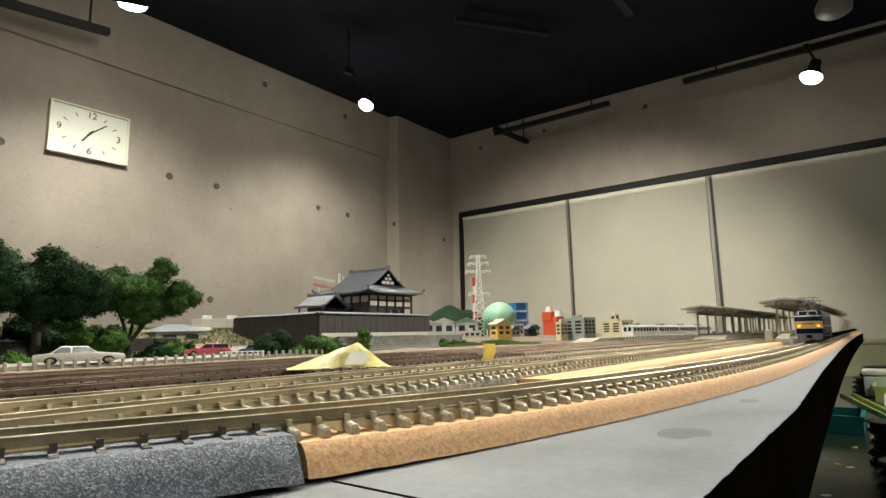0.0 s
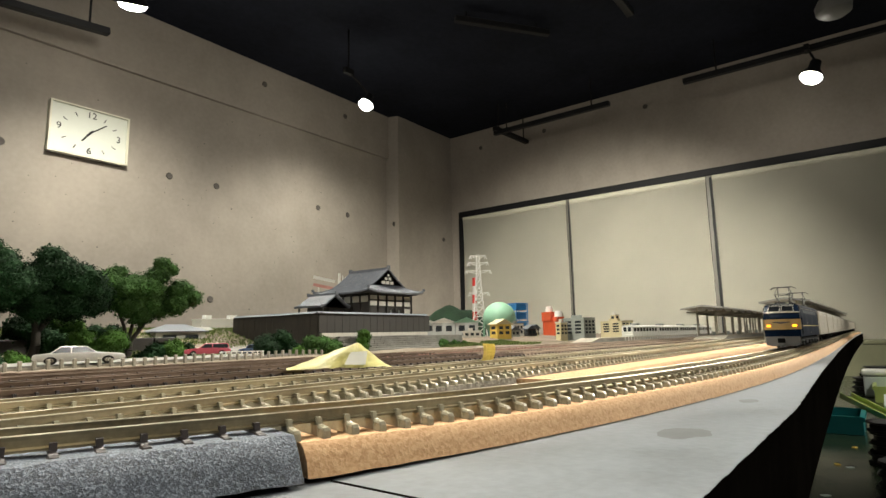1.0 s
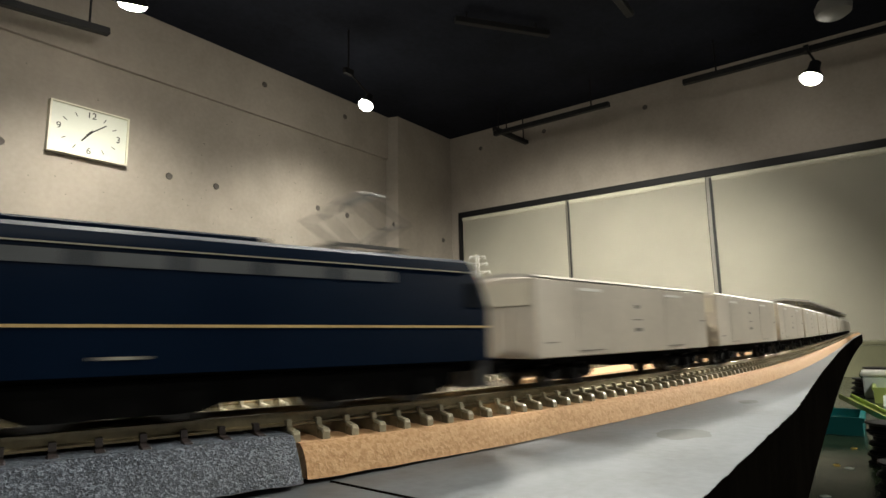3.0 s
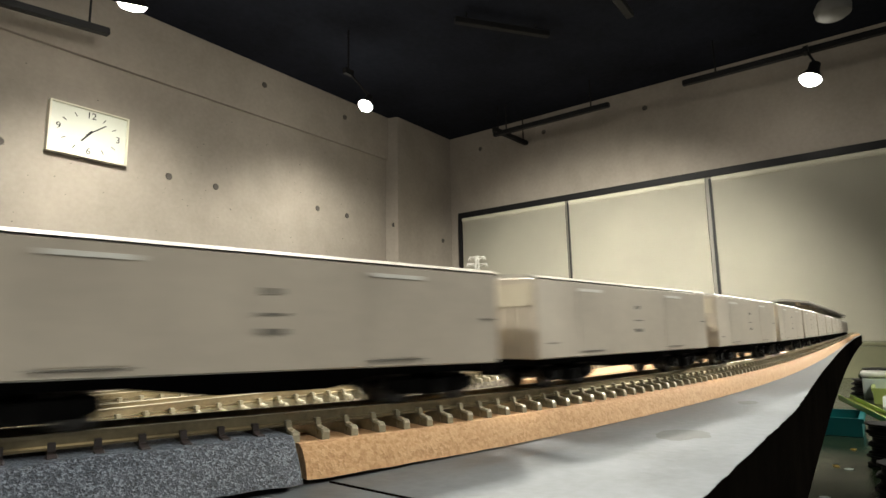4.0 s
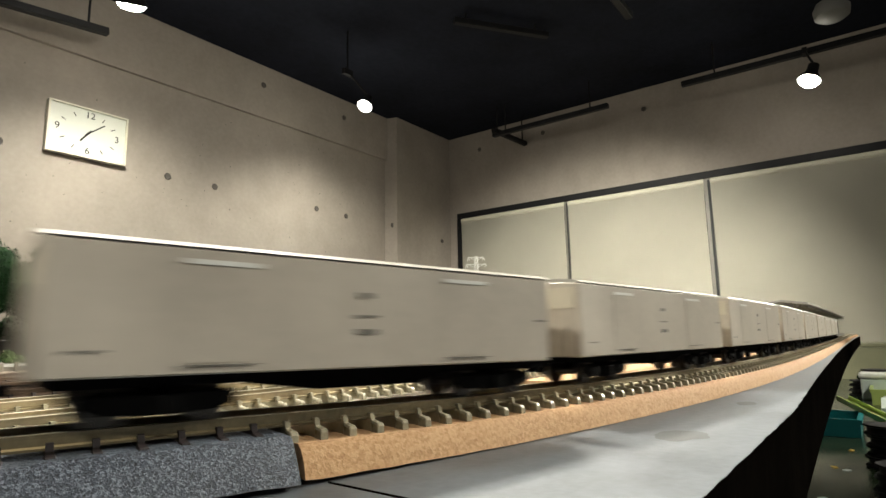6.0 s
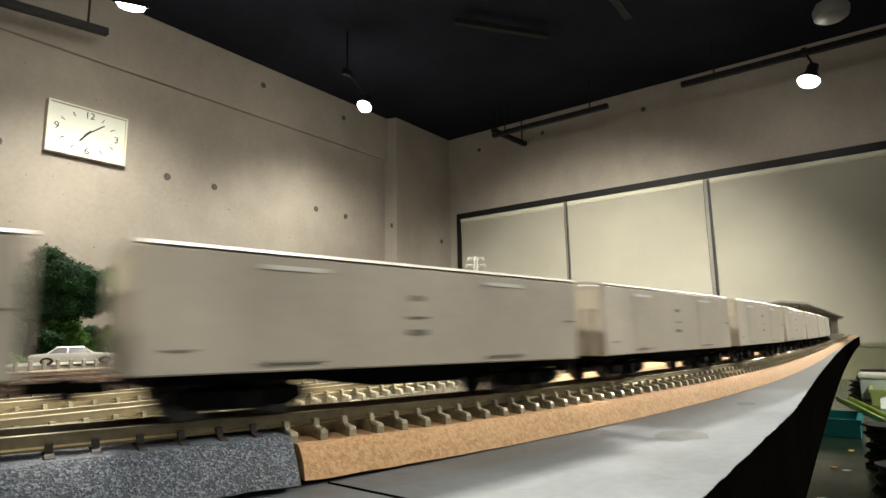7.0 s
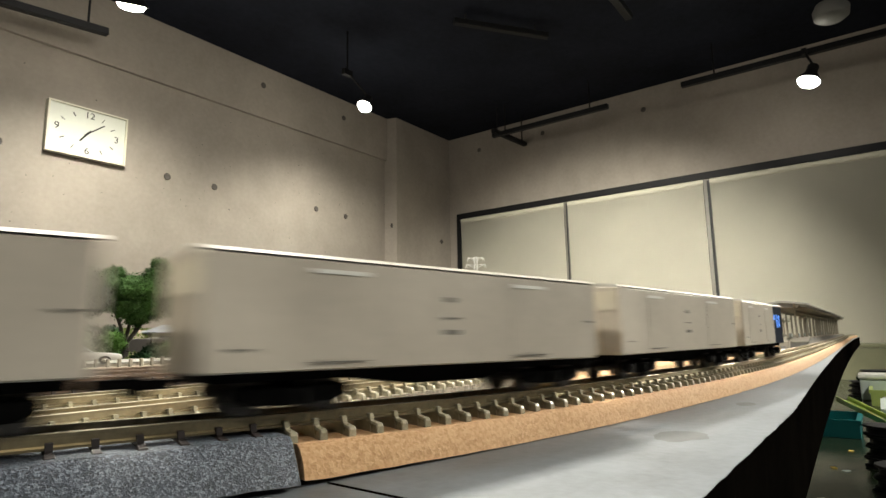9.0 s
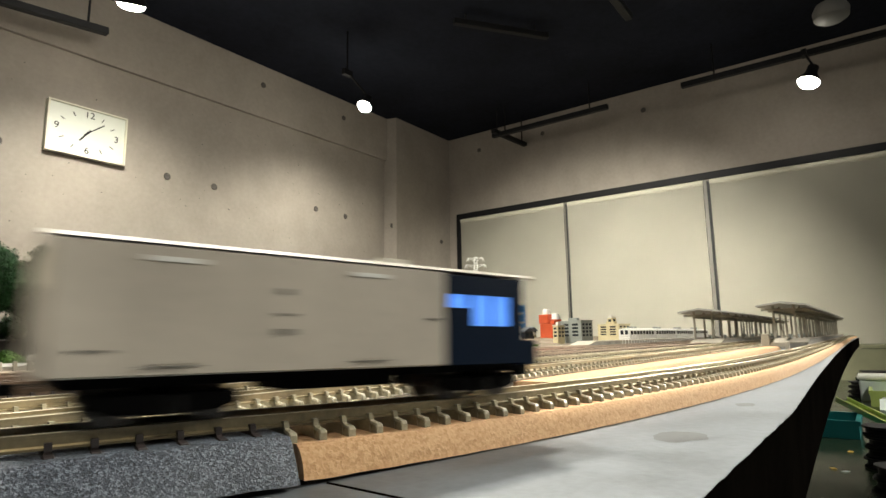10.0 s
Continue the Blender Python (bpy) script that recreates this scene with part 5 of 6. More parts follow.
platform(0.0695, 0.1080, 0.845, 1.80, "long island platform beside the main track")
canopy(0.0905, 0.0270, 0.80, 1.75, 1.0455, "grey platform canopy on slim posts beside the main track")
platform(0.1720, 0.2120, 0.86, 1.80, "long platform between the yard tracks")
canopy(0.1990, 0.0285, 0.865, 1.70, 1.0435, "grey platform canopy on slim posts in the yard")
platform(0.2920, 0.3180, 0.69, 1.75, "long low platform with a dark wall")


def buffer_stop():
    b = thing("buffer_stop", "pale concrete buffer posts at the end of the cork strip", "buffer stop", (0.792, 0.1045, 0.9910))
    for y, w in ((0.004, 0.0045), (-0.018, 0.002)):
        bm = bmesh.new()
        box(bm, -0.004, 0.004, y - w, y + w, 0.0, 0.019 if y > 0 else 0.010)
        soften(bm, 0.0008, 1)
        part("post", bm, CONC, b)
    bm = bmesh.new()
    box(bm, -0.002, 0.002, -0.0159, -0.0006, 0.004, 0.0085)
    part("beam", bm, CONC, b)


buffer_stop()


def white_train():
    t = thing("commuter_train", "white commuter train with dark windows at the platform", "train", (0, 0, 0))
    for k in range(4):
        a = 0.955 + k * 0.140
        bm = bmesh.new()
        loft(bm, [car_profile(x, 0.338, 0.0093, 1.0035, 1.0225) for x in (a, a + 0.136)])
        body = part("coach", bm, WHITE, t, "white coach body", smooth=30)
        for i in range(8):
            bm = bmesh.new()
            x = a + 0.006 + i * 0.0160
            box(bm, x, x + 0.0105, 0.3285, 0.3292, 1.0120, 1.0180)
            part("window", bm, DARKWIN, body)
        for i in range(2):
            bm = bmesh.new()
            box(bm, a - 0.0005, a + 0.0003, 0.3315 + i * 0.0075, 0.3365 + i * 0.0075, 1.0120, 1.0190)
            part("window", bm, DARKWIN, body)
        bm = bmesh.new()
        box(bm, a + 0.004, a + 0.132, 0.3300, 0.3460, 0.9965, 1.0034)
        part("underframe", bm, GREYPL, body)
        bm = bmesh.new()
        box(bm, a + 0.03, a + 0.05, 0.333, 0.343, 1.0225, 1.0255)
        part("roof_unit", bm, GREYPL, body)


def car_profile(x, y, w, z0, z1):
    return [(x, y - w, z0), (x, y - w, z1 - 0.003), (x, y - w * 0.75, z1 - 0.0008), (x, y, z1), (x, y + w * 0.75, z1 - 0.0008), (x, y + w, z1 - 0.003), (x, y + w, z0)]


white_train()


def railings():
    r = thing("white_railing", "thin white railing along the low platform", "railing", (0, 0, 0))
    bm = bmesh.new()
    for z in (1.0075, 1.0110):
        tube(bm, (0.80, 0.286, z), (1.20, 0.286, z), 0.0004, seg=5)
    part("rail_bar", bm, WHITE, r)
    for i in range(34):
        bm = bmesh.new()
        x = 0.80 + i * 0.012
        tube(bm, (x, 0.286, 0.996), (x, 0.286, 1.0112), 0.0004, seg=5)
        part("post", bm, WHITE, r)


railings()


# ---- small loose things among the tracks ----
def wrapper():
    """A crumpled clear yellow bag lying over the yard tracks."""
    bm = bmesh.new()
    n, m = 26, 14
    rows = []
    for j in range(m + 1):
        row = []
        for i in range(n + 1):
            u, v = i / n, j / m
            ridge = max(0.0, 1 - abs(u - 0.70) / (0.70 if u < 0.70 else 0.30))
            z = 0.0003 + 0.0108 * ridge * (1 - abs(2 * v - 1) ** 1.4) + 0.0011 * abs(noise.noise(Vector((u * 7, v * 5, 2)))) * (0.3 + ridge)
            row.append(bm.verts.new((-0.027 + 0.0445 * u + (0.0009 * (j % 2) if i == n else 0), -0.008 + 0.018 * v + 0.002 * math.sin(u * 20) * (v - 0.5), z)))
        rows.append(row)
    for a, b in zip(rows, rows[1:]):
        for i in range(n):
            bm.faces.new((a[i], a[i + 1], b[i + 1], b[i]))
    bmesh.ops.solidify(bm, geom=bm.faces[:], thickness=0.0002)
    w = thing("paper_wrapper", "crumpled pale yellow wrapper lying on the tracks", "wrapper", Matrix.Translation((0.1615, 0.1690, 1.0000)) @ pose(0, 0, 0, 0, 0, -38))
    w.scale = (0.88, 0.9, 0.88)
    part("sheet", bm, mat("yellow_film", (0.74, 0.70, 0.32), 0.35, vary=0.12, scale=120, fine=500, bump=0.3, dist=0.0005), w, "creased pale yellow film")
    bm = bmesh.new()
    v = [bm.verts.new(p) for p in ((-0.0030, -0.0094, 0.0018), (0.0062, -0.0094, 0.0016), (0.0078, -0.0042, 0.0074), (0.0002, -0.0044, 0.0070))]
    bm.faces.new(v)
    bmesh.ops.solidify(bm, geom=bm.faces[:], thickness=0.0003)
    part("label_patch", bm, WHITE, w, "plain whitish patch")


wrapper()


def sticky_note():
    bm = bmesh.new()
    rows = []
    for j in range(6):
        z = j * 0.0016
        rows.append([bm.verts.new((0.75 * x + 0.0012 * math.sin(j * 0.5), 0.0010 * math.sin(x * 400 + j * 0.6), z)) for x in (-0.0038, -0.0013, 0.0013, 0.0038)])
    for a, b in zip(rows, rows[1:]):
        for i in range(3):
            bm.faces.new((a[i], a[i + 1], b[i + 1], b[i]))
    bmesh.ops.solidify(bm, geom=bm.faces[:], thickness=0.00015)
    ob = part("sticky_note", bm, mat("note_yellow", (0.72, 0.60, 0.22), 0.6, vary=0.06, scale=80, bump=0), None)
    ob.matrix_world = Matrix.Translation((0.2395, 0.1545, 0.9995)) @ pose(0, 0, 0, 8, 0, -52)
    tagged(ob, "yellow paper note standing between the rails", "paper note")


sticky_note()


def debris():
    rnd = random.Random(11)
    V, F = [], []
    for _ in range(5000):
        x, y = rnd.gauss(0.42, 0.07), rnd.gauss(0.2445, 0.0055)
        s = rnd.uniform(0.0006, 0.002)
        k = len(V)
        V += [(x - s, y - s, 0.9960), (x + s, y - s * rnd.random(), 0.9960), (x, y + s, 0.9960), (x + s * rnd.uniform(-.4, .4), y, 0.9960 + s * rnd.uniform(0.8, 2.4))]
        F += [(k, k + 1, k + 3), (k + 1, k + 2, k + 3), (k + 2, k, k + 3)]
    me = bpy.data.meshes.new("red_gravel")
    me.from_pydata(V, [], F)
    me.materials.append(REDCLAY)
    tagged(new("red_gravel", me), "heap of reddish loose gravel between tracks", "gravel", kind="stuff")


debris()


def stains():
    m = mat("dried_glue", (0.070, 0.074, 0.078), 0.5, vary=0.2, scale=200, bump=0.1, dist=0.0002)
    for x, y, rx, ry in ((0.1272, 0.0348, 0.0072, 0.0048), (0.192, 0.0333, 0.005, 0.0026)):
        bm = bmesh.new()
        n = 26
        ring = [bm.verts.new((x + rx * math.cos(a) * (1 + 0.25 * noise.noise(Vector((math.cos(a) * 2, math.sin(a) * 2, x * 99)))), y + ry * math.sin(a) * (1 + 0.3 * noise.noise(Vector((math.cos(a) * 2, math.sin(a) * 2, 4 + x * 99)))), TZ + 0.00005)) for a in [k * math.tau / n for k in range(n)]]
        c = bm.verts.new((x, y, TZ + 0.00009))
        for i in range(n):
            bm.faces.new((ring[i], ring[(i + 1) % n], c))
        tagged(part("glue_stain", bm, m), "dull dried glue patch on the painted board", "stain")


stains()

# ================= the lower desk beside the layout =================
MATGREEN = mat("dark_green_mat", (0.020, 0.031, 0.016), 0.2, vary=0.35, scale=9, fine=200, bump=0.15, dist=0.0006)
GREENPL = mat("lime_plastic", (0.36, 0.45, 0.13), 0.35, vary=0.1, scale=20, bump=0.05)
TEAL = mat("teal_plastic", (0.010, 0.17, 0.18), 0.4, vary=0.1, scale=20, bump=0.05)
OLIVE = mat("olive_cabinet_paint", (0.17, 0.17, 0.10), 0.5, vary=0.12, scale=8, fine=200, bump=0.1, dist=0.0005)
PALE = mat("pale_paper", (0.55, 0.62, 0.60), 0.5, vary=0.06, scale=20, bump=0.02)


def low_desk():
    d = thing("low_desk", "low desk covered with a glossy dark green mat", "desk", (0, 0, 0))
    slab("desk_top", MATGREEN, 0.55, 3.55, -0.9, 0.5, 0.735, 0.77, parent=d, bevel=0.004)
    for x in (0.6, 3.45):
        for y in (-0.85, 0.45):
            slab("leg", BLACK, x, x + 0.05, y - 0.05, y, 0, 0.734, parent=d)
    s = thing("low_cabinet", "olive green cabinet under the window", "cabinet", (0, 0, 0))
    slab("body", OLIVE, 3.56, 3.87, -1.2, 0.6, 0, 0.925, parent=s, bevel=0.004)
    slab("top", OLIVE, 3.555, 3.875, -1.2, 0.6, 0.9255, 0.945, parent=s, bevel=0.004)

    def crate(at, sx, sy, sz, m, label):
        c = thing("plastic_box", label, "box", at)
        bm = bmesh.new()
        t = 0.006
        box(bm, -sx, sx, -sy, sy, 0, t)
        for b in ((-sx, sx, -sy, -sy + t), (-sx, sx, sy - t, sy), (-sx, -sx + t, -sy + t, sy - t), (sx - t, sx, -sy + t, sy - t)):
            box(bm, *b, t, sz)
        part("tray", bm, m, c)
        bm = bmesh.new()
        for b in ((-sx - 0.004, sx + 0.004, -sy - 0.004, -sy), (-sx - 0.004, sx + 0.004, sy, sy + 0.004)):
            box(bm, *b, sz - 0.010, sz)
        part("lip", bm, m, c)
    crate((1.72, 0.115, 0.7705), 0.09, 0.06, 0.040, TEAL, "teal plastic box on the green desk")
    crate((2.45, -0.03, 0.7705), 0.10, 0.07, 0.05, GREENPL, "lime green plastic crate on the desk")
    crate((2.85, -0.02, 0.7705), 0.16, 0.10, 0.07, MATGREEN, "dark green tray on the desk")
    g = thing("plastic_ruler", "long lime plastic channel leaning on a crate", "ruler", Matrix.Translation((1.757, 0.022, 0.802)) @ pose(0, 0, 0, 0, -11.5, 33))
    bm = bmesh.new()
    box(bm, -0.13, 0.135, -0.016, 0.016, 0, 0.003)
    box(bm, -0.13, 0.135, -0.016, -0.0135, 0.003, 0.013)
    box(bm, -0.13, 0.135, 0.0135, 0.016, 0.003, 0.013)
    part("channel", bm, GREENPL, g)
    for k, (x, y, n, r) in enumerate(((1.32, 0.005, 4, 0.035), (1.05, -0.005, 3, 0.032), (2.70, 0.05, 3, 0.06), (3.10, 0.02, 4, 0.06))):
        t = thing("cable_reel", "stack of black plastic rings on the desk", "reel", (x, y, 0.7705), "black reels")
        for i in range(n):
            bm = bmesh.new()
            lathe(bm, [(r * 0.55, 0.0), (r, 0.0), (r * 1.02, 0.003), (r * 0.86, 0.005), (r * 0.86, 0.013), (r * 1.02, 0.015), (r, 0.018), (r * 0.55, 0.018)], (0.004 * math.sin(i * 2.1), 0.003 * math.cos(i * 1.7), i * 0.0185), 28)
            part("ring", bm, BLACK, t, smooth=40)
    p = thing("paper_stack", "pale paper stack on the desk", "paper", (1.95, -0.02, 0.7705))
    slab("sheets", PALE, -0.14, 0.14, -0.05, 0.035, 0, 0.05, parent=p, bevel=0.002)
    p = thing("storage_box", "white plastic storage box on the green desk", "box", (2.58, 0.015, 0.7705))
    slab("box", PALE, -0.06, 0.06, -0.10, 0.055, 0, 0.072, parent=p, bevel=0.006)
    slab("lid", WHITE, -0.064, 0.064, -0.104, 0.059, 0.0725, 0.090, parent=p, label="white rounded lid", bevel=0.007)
    p = thing("storage_box", "small pale grey box on the green desk", "box", (2.15, -0.035, 0.7705))
    slab("box", GREYPL, -0.05, 0.05, -0.05, 0.045, 0, 0.045, parent=p, bevel=0.004)
    rnd = random.Random(5)
    for i in range(7):
        n = thing("paper_scrap", "tiny pale scrap lying on the green desk", "scrap", Matrix.Translation((rnd.uniform(0.85, 1.5), rnd.uniform(-0.02, 0.10), 0.7706)) @ pose(0, 0, 0, 0, 0, rnd.uniform(0, 180)))
        slab("scrap", YELLOW if i % 2 else PALE, -0.006, 0.006, -0.004, 0.004, 0, 0.001, parent=n)


low_desk()


# ================= the train =================
LOCOBLUE = mat("deep_blue_paint", (0.0016, 0.0070, 0.0200), 0.42, spec=0.06, vary=0.12, scale=60, fine=800, bump=0.05, dist=0.0001)
CREAM = mat("cream_paint", (0.60, 0.44, 0.20), 0.38, vary=0.08, scale=80, bump=0.05, dist=0.0001)
SILVER = mat("silver_trim", (0.42, 0.40, 0.33), 0.55, 0.5, vary=0.06, scale=80, bump=0)
UNDER = mat("underframe_black", (0.004, 0.004, 0.004), 0.8, spec=0.04, vary=0.3, scale=120, fine=900, dist=0.0002)
LOCOGREY = mat("loco_grey", (0.080, 0.080, 0.080), 0.5, vary=0.15, scale=120, dist=0.0002)
GLASS = mat("dark_glass", (0.012, 0.014, 0.017), 0.25, vary=0.1, bump=0, spec=0.05)
HEADLIGHT = glow("amber_headlight", (1.0, 0.33, 0.01), 3.2)
WHEEL = mat("blackened_wheel", (0.10, 0.095, 0.09), 0.35, 0.9, vary=0.15, scale=200, bump=0)
REEFER = mat("pale_grey_paint", (0.485, 0.44, 0.37), 0.42, vary=0.10, scale=45, fine=600, bump=0.08, dist=0.0002)
ENDCREAM = mat("cream_end", (0.56, 0.52, 0.42), 0.45, vary=0.06, scale=50, bump=0.05, dist=0.0002)
REEFROOF = mat("roof_silver", (0.46, 0.44, 0.39), 0.5, 0.0, vary=0.08, scale=50, fine=500, bump=0.05, dist=0.0002)
MARK = mat("dark_marking", (0.16, 0.15, 0.13), 0.5, bump=0)
BLUEGLOW = glow("lit_blue_window", (0.09, 0.27, 0.85), 0.85)
MESHGREY = mat("grey_louvre", (0.12, 0.13, 0.14), 0.5, 0.3, vary=0.1, scale=100)


def bogie(parent, x, half=0.0075):
    """Bolster, two side frames with axle boxes and springs, two wheelsets."""
    bm = bmesh.new()
    box(bm, x - 0.0022, x + 0.0022, -0.0058, 0.0058, 0.0028, 0.0062)
    bg = part("bogie", bm, UNDER, parent)
    e = half + 0.0036
    for s in (-1, 1):
        bm = bmesh.new()
        y0, y1 = sorted((s * 0.0059, s * 0.0069))
        loft(bm, [[(xx, y0, z0), (xx, y1, z0), (xx, y1, z1), (xx, y0, z1)] for xx, z0, z1 in
                  ((x - e, 0.0026, 0.0042), (x - half - 0.0013, 0.0017, 0.0047), (x - half + 0.0013, 0.0017, 0.0047), (x - 0.0032, 0.0014, 0.0042), (x + 0.0032, 0.0014, 0.0042), (x + half - 0.0013, 0.0017, 0.0047), (x + half + 0.0013, 0.0017, 0.0047), (x + e, 0.0026, 0.0042))])
        part("side_frame", bm, UNDER, bg, "black bogie side frame")
        for k in (-1, 1):
            bm = bmesh.new()
            tube(bm, (x + k * half, s * 0.0069, 0.0031), (x + k * half, s * 0.0077, 0.0031), 0.0011, seg=10)
            part("axle_box", bm, UNDER, bg)
        bm = bmesh.new()
        tube(bm, (x, s * 0.0073, 0.0016), (x, s * 0.0073, 0.0040), 0.0013, seg=10)
        part("spring", bm, UNDER, bg)
    for s in (-1, 1):
        bm = bmesh.new()
        lathe(bm, [(0.0008, -0.0053), (0.0029, -0.0053), (0.0029, -0.0040), (0.0034, -0.0039), (0.0034, -0.0036), (0.0008, -0.0035),
                   (0.0008, 0.0035), (0.0034, 0.0036), (0.0034, 0.0039), (0.0029, 0.0040), (0.0029, 0.0053), (0.0008, 0.0053)], seg=18)
        ws = part("wheelset", bm, WHEEL, bg, "dark metal wheelset")
        ws.matrix_local = Matrix.Translation((x + s * half, 0, 0.0029)) @ pose(0, 0, 0, 90)
    return bg


def coupler(parent, x, s):
    bm = bmesh.new()
    box(bm, min(x, x + s * 0.0052), max(x, x + s * 0.0052), -0.0008, 0.0008, 0.0045, 0.0058)
    box(bm, min(x + s * 0.0042, x + s * 0.0062), max(x + s * 0.0042, x + s * 0.0062), -0.0019, 0.0019, 0.0036, 0.0062)
    part("coupler", bm, UNDER, parent)


def bars(parent, name, material, items, y, label=""):
    """Small bars on both flanks: (x0, x1, z0, z1, proud)."""
    for x0, x1, z0, z1, d in items:
        for s in (-1, 1):
            bm = bmesh.new()
            box(bm, x0, x1, min(s * y, s * (y + d)), max(s * y, s * (y + d)), z0, z1)
            part(name, bm, material, parent, label)


def car_ring(x, w, z0, z1, crown=0.0016):
    return [(x, -w, z0), (x, -w, z1 + 0.0001), (x, -w + 0.0009, z1 + 0.0002), (x, -w * 0.5, z1 + crown * 0.35), (x, 0, z1 + crown * 0.5),
            (x, w * 0.5, z1 + crown * 0.35), (x, w - 0.0009, z1 + 0.0002), (x, w, z1 + 0.0001), (x, w, z0)]


def reefer(length=0.0930, tail=0.0, last=False):
    """A refrigerator van. Its front is at +x; with last, a blue guard's cab closes its rear."""
    L = length / 2
    name = "guard_van" if last else "refrigerator_van"
    v = thing(name, "pale grey van with a dark blue guard cab, windows lit" if last else "pale grey refrigerator van with white door rails and black bogies", "freight wagon", None, "" if last else "vans of the train")
    W, Z0, Z1 = 0.0094, 0.0066, 0.0249
    rear = -L + tail
    bm = bmesh.new()
    loft(bm, [car_ring(x, W, Z0, Z1 - 0.0009) for x in (rear, rear + 0.0006, L - 0.0006, L)])
    soften(bm, 0.00025, 1, 0.9)
    part("body", bm, REEFER, v)
    bm = bmesh.new()
    ra = -L - 0.0034 if last else -L + 0.0002
    loft(bm, [[(x, -W - 0.0001, Z1 - 0.0006), (x, -W + 0.0006, Z1), (x, -W * 0.5, Z1 + 0.0005), (x, 0, Z1 + 0.0008), (x, W * 0.5, Z1 + 0.0005), (x, W - 0.0006, Z1), (x, W + 0.0001, Z1 - 0.0006), (x, W * 0.5, Z1 - 0.0006), (x, 0, Z1 - 0.0004), (x, -W * 0.5, Z1 - 0.0006)] for x in (ra, L - 0.0002)])
    part("roof", bm, REEFROOF, v, "silvery roof with a bright edge")
    for s in ((1,) if last else (-1, 1)):
        bm = bmesh.new()
        box(bm, min(s * L, s * (L + 0.0003)), max(s * L, s * (L + 0.0003)), -W + 0.0012, W - 0.0012, 0.0182, 0.0232)
        part("end_panel", bm, ENDCREAM, v, "cream upper end panel")
        bm = bmesh.new()
        for y in (-0.0058, -0.0022, 0.0022, 0.0058):
            box(bm, min(s * L, s * (L + 0.0005)), max(s * L, s * (L + 0.0005)), y - 0.0003, y + 0.0003, 0.0070, 0.0181)
        part("end_rib", bm, REEFER, v)
    k = length / 0.0945 if not last else 0.66
    f0 = L
    rails_x = [(f0 - 0.0280 * k, f0 - 0.0172 * k), (f0 - 0.0755 * k, f0 - 0.0645 * k)]
    bars(v, "door_rail", WHITE, [(a, b, 0.02190, 0.02260, 0.00016) for a, b in rails_x], W, "bright door rail")
    bars(v, "door_sill", MARK, [(a, b, 0.00775, 0.00795, 0.0002) for a, b in rails_x], W)
    bars(v, "lettering_bar", MARK, [(f0 - 0.0480 * k, f0 - 0.0455 * k, 0.0182, 0.0191, 0.0001), (f0 - 0.0492 * k, f0 - 0.0448 * k, 0.0150, 0.01535, 0.0001),
                                  (f0 - 0.0490 * k, f0 - 0.0450 * k, 0.0121, 0.0130, 0.0001), (rear + 0.0012, rear + 0.0046, 0.0149, 0.01525, 0.0001), (f0 - 0.0075, f0 - 0.0038, 0.0098, 0.0101, 0.0001)], W, "illegible dark lettering bar")
    # panel seams beside the doors
    for a, b in rails_x:
        bars(v, "door", REEFER, [(a - 0.0004, b + 0.0004, 0.0082, 0.0217, 0.00006)], W, "flush van door")
    bm = bmesh.new()
    box(bm, -L + 0.0015, L - 0.0015, -0.0075, 0.0075, 0.0052, 0.0066)
    if not last:
        loft(bm, [[(x, y, z) for y, z in ((-0.006, 0.0052), (-0.006, z0), (0.006, z0), (0.006, 0.0052))] for x, z0 in ((-0.020, 0.0050), (-0.012, 0.0034), (0.008, 0.0034), (0.020, 0.0050))])
    else:
        box(bm, -0.012, 0.010, -0.006, 0.006, 0.0036, 0.0052)
    part("underframe", bm, UNDER, v, "black underframe with brake gear")
    for x in ((-L + (0.0105 if last else 0.0145), L - 0.0155)):
        bogie(v, x, 0.0068)
    for s in (-1, 1):
        coupler(v, s * L + (-0.003 if last and s < 0 else 0), s)
    if last:
        cab = slab("cab", LOCOBLUE, -L, rear, -W + 0.0001, W - 0.0001, 0.0066, 0.0140, parent=v, label="dark blue guard cab")
        slab("cab_head", LOCOBLUE, -L, rear, -W + 0.0001, W - 0.0001, 0.0200, Z1 - 0.0012, parent=cab)
        # lights along the cab, from its front: a small one over a panel, then two deep ones
        lights = [(rear - 0.0060, rear - 0.0009, 0.0174), (rear - 0.0118, rear - 0.0070, 0.0140), (rear - 0.0172, rear - 0.0124, 0.0140)]
        for x0, x1 in ((-L, rear - 0.0172), (rear - 0.0124, rear - 0.0118), (rear - 0.0070, rear - 0.0060), (rear - 0.0009, rear)):
            slab("cab_post", LOCOBLUE, x0, x1, -W + 0.0001, W - 0.0001, 0.0140, 0.0200, parent=cab)
        slab("cab_panel", LOCOBLUE, rear - 0.0060, rear - 0.0009, -W + 0.0001, W - 0.0001, 0.0140, 0.0174, parent=cab)
        for x0, x1, z0 in lights:
            z1 = 0.0200
            for s in (-1, 1):
                bm = bmesh.new()
                box(bm, x0, x1, min(s * (W - 0.0010), s * (W - 0.0004)), max(s * (W - 0.0010), s * (W - 0.0004)), z0, z1)
                part("cab_window", bm, BLUEGLOW, cab, "window lit blue from inside")
        bm = bmesh.new()
        box(bm, -L - 0.0045, -L, -W + 0.0008, W - 0.0008, 0.0062, 0.0075)
        for s in (-1, 1):
            box(bm, -L - 0.0045, -L, s * (W - 0.0012) - 0.0004, s * (W - 0.0012) + 0.0004, 0.0075, 0.0112)
        box(bm, -L - 0.0045, -L - 0.0037, -W + 0.0008, W - 0.0008, 0.0075, 0.0112)
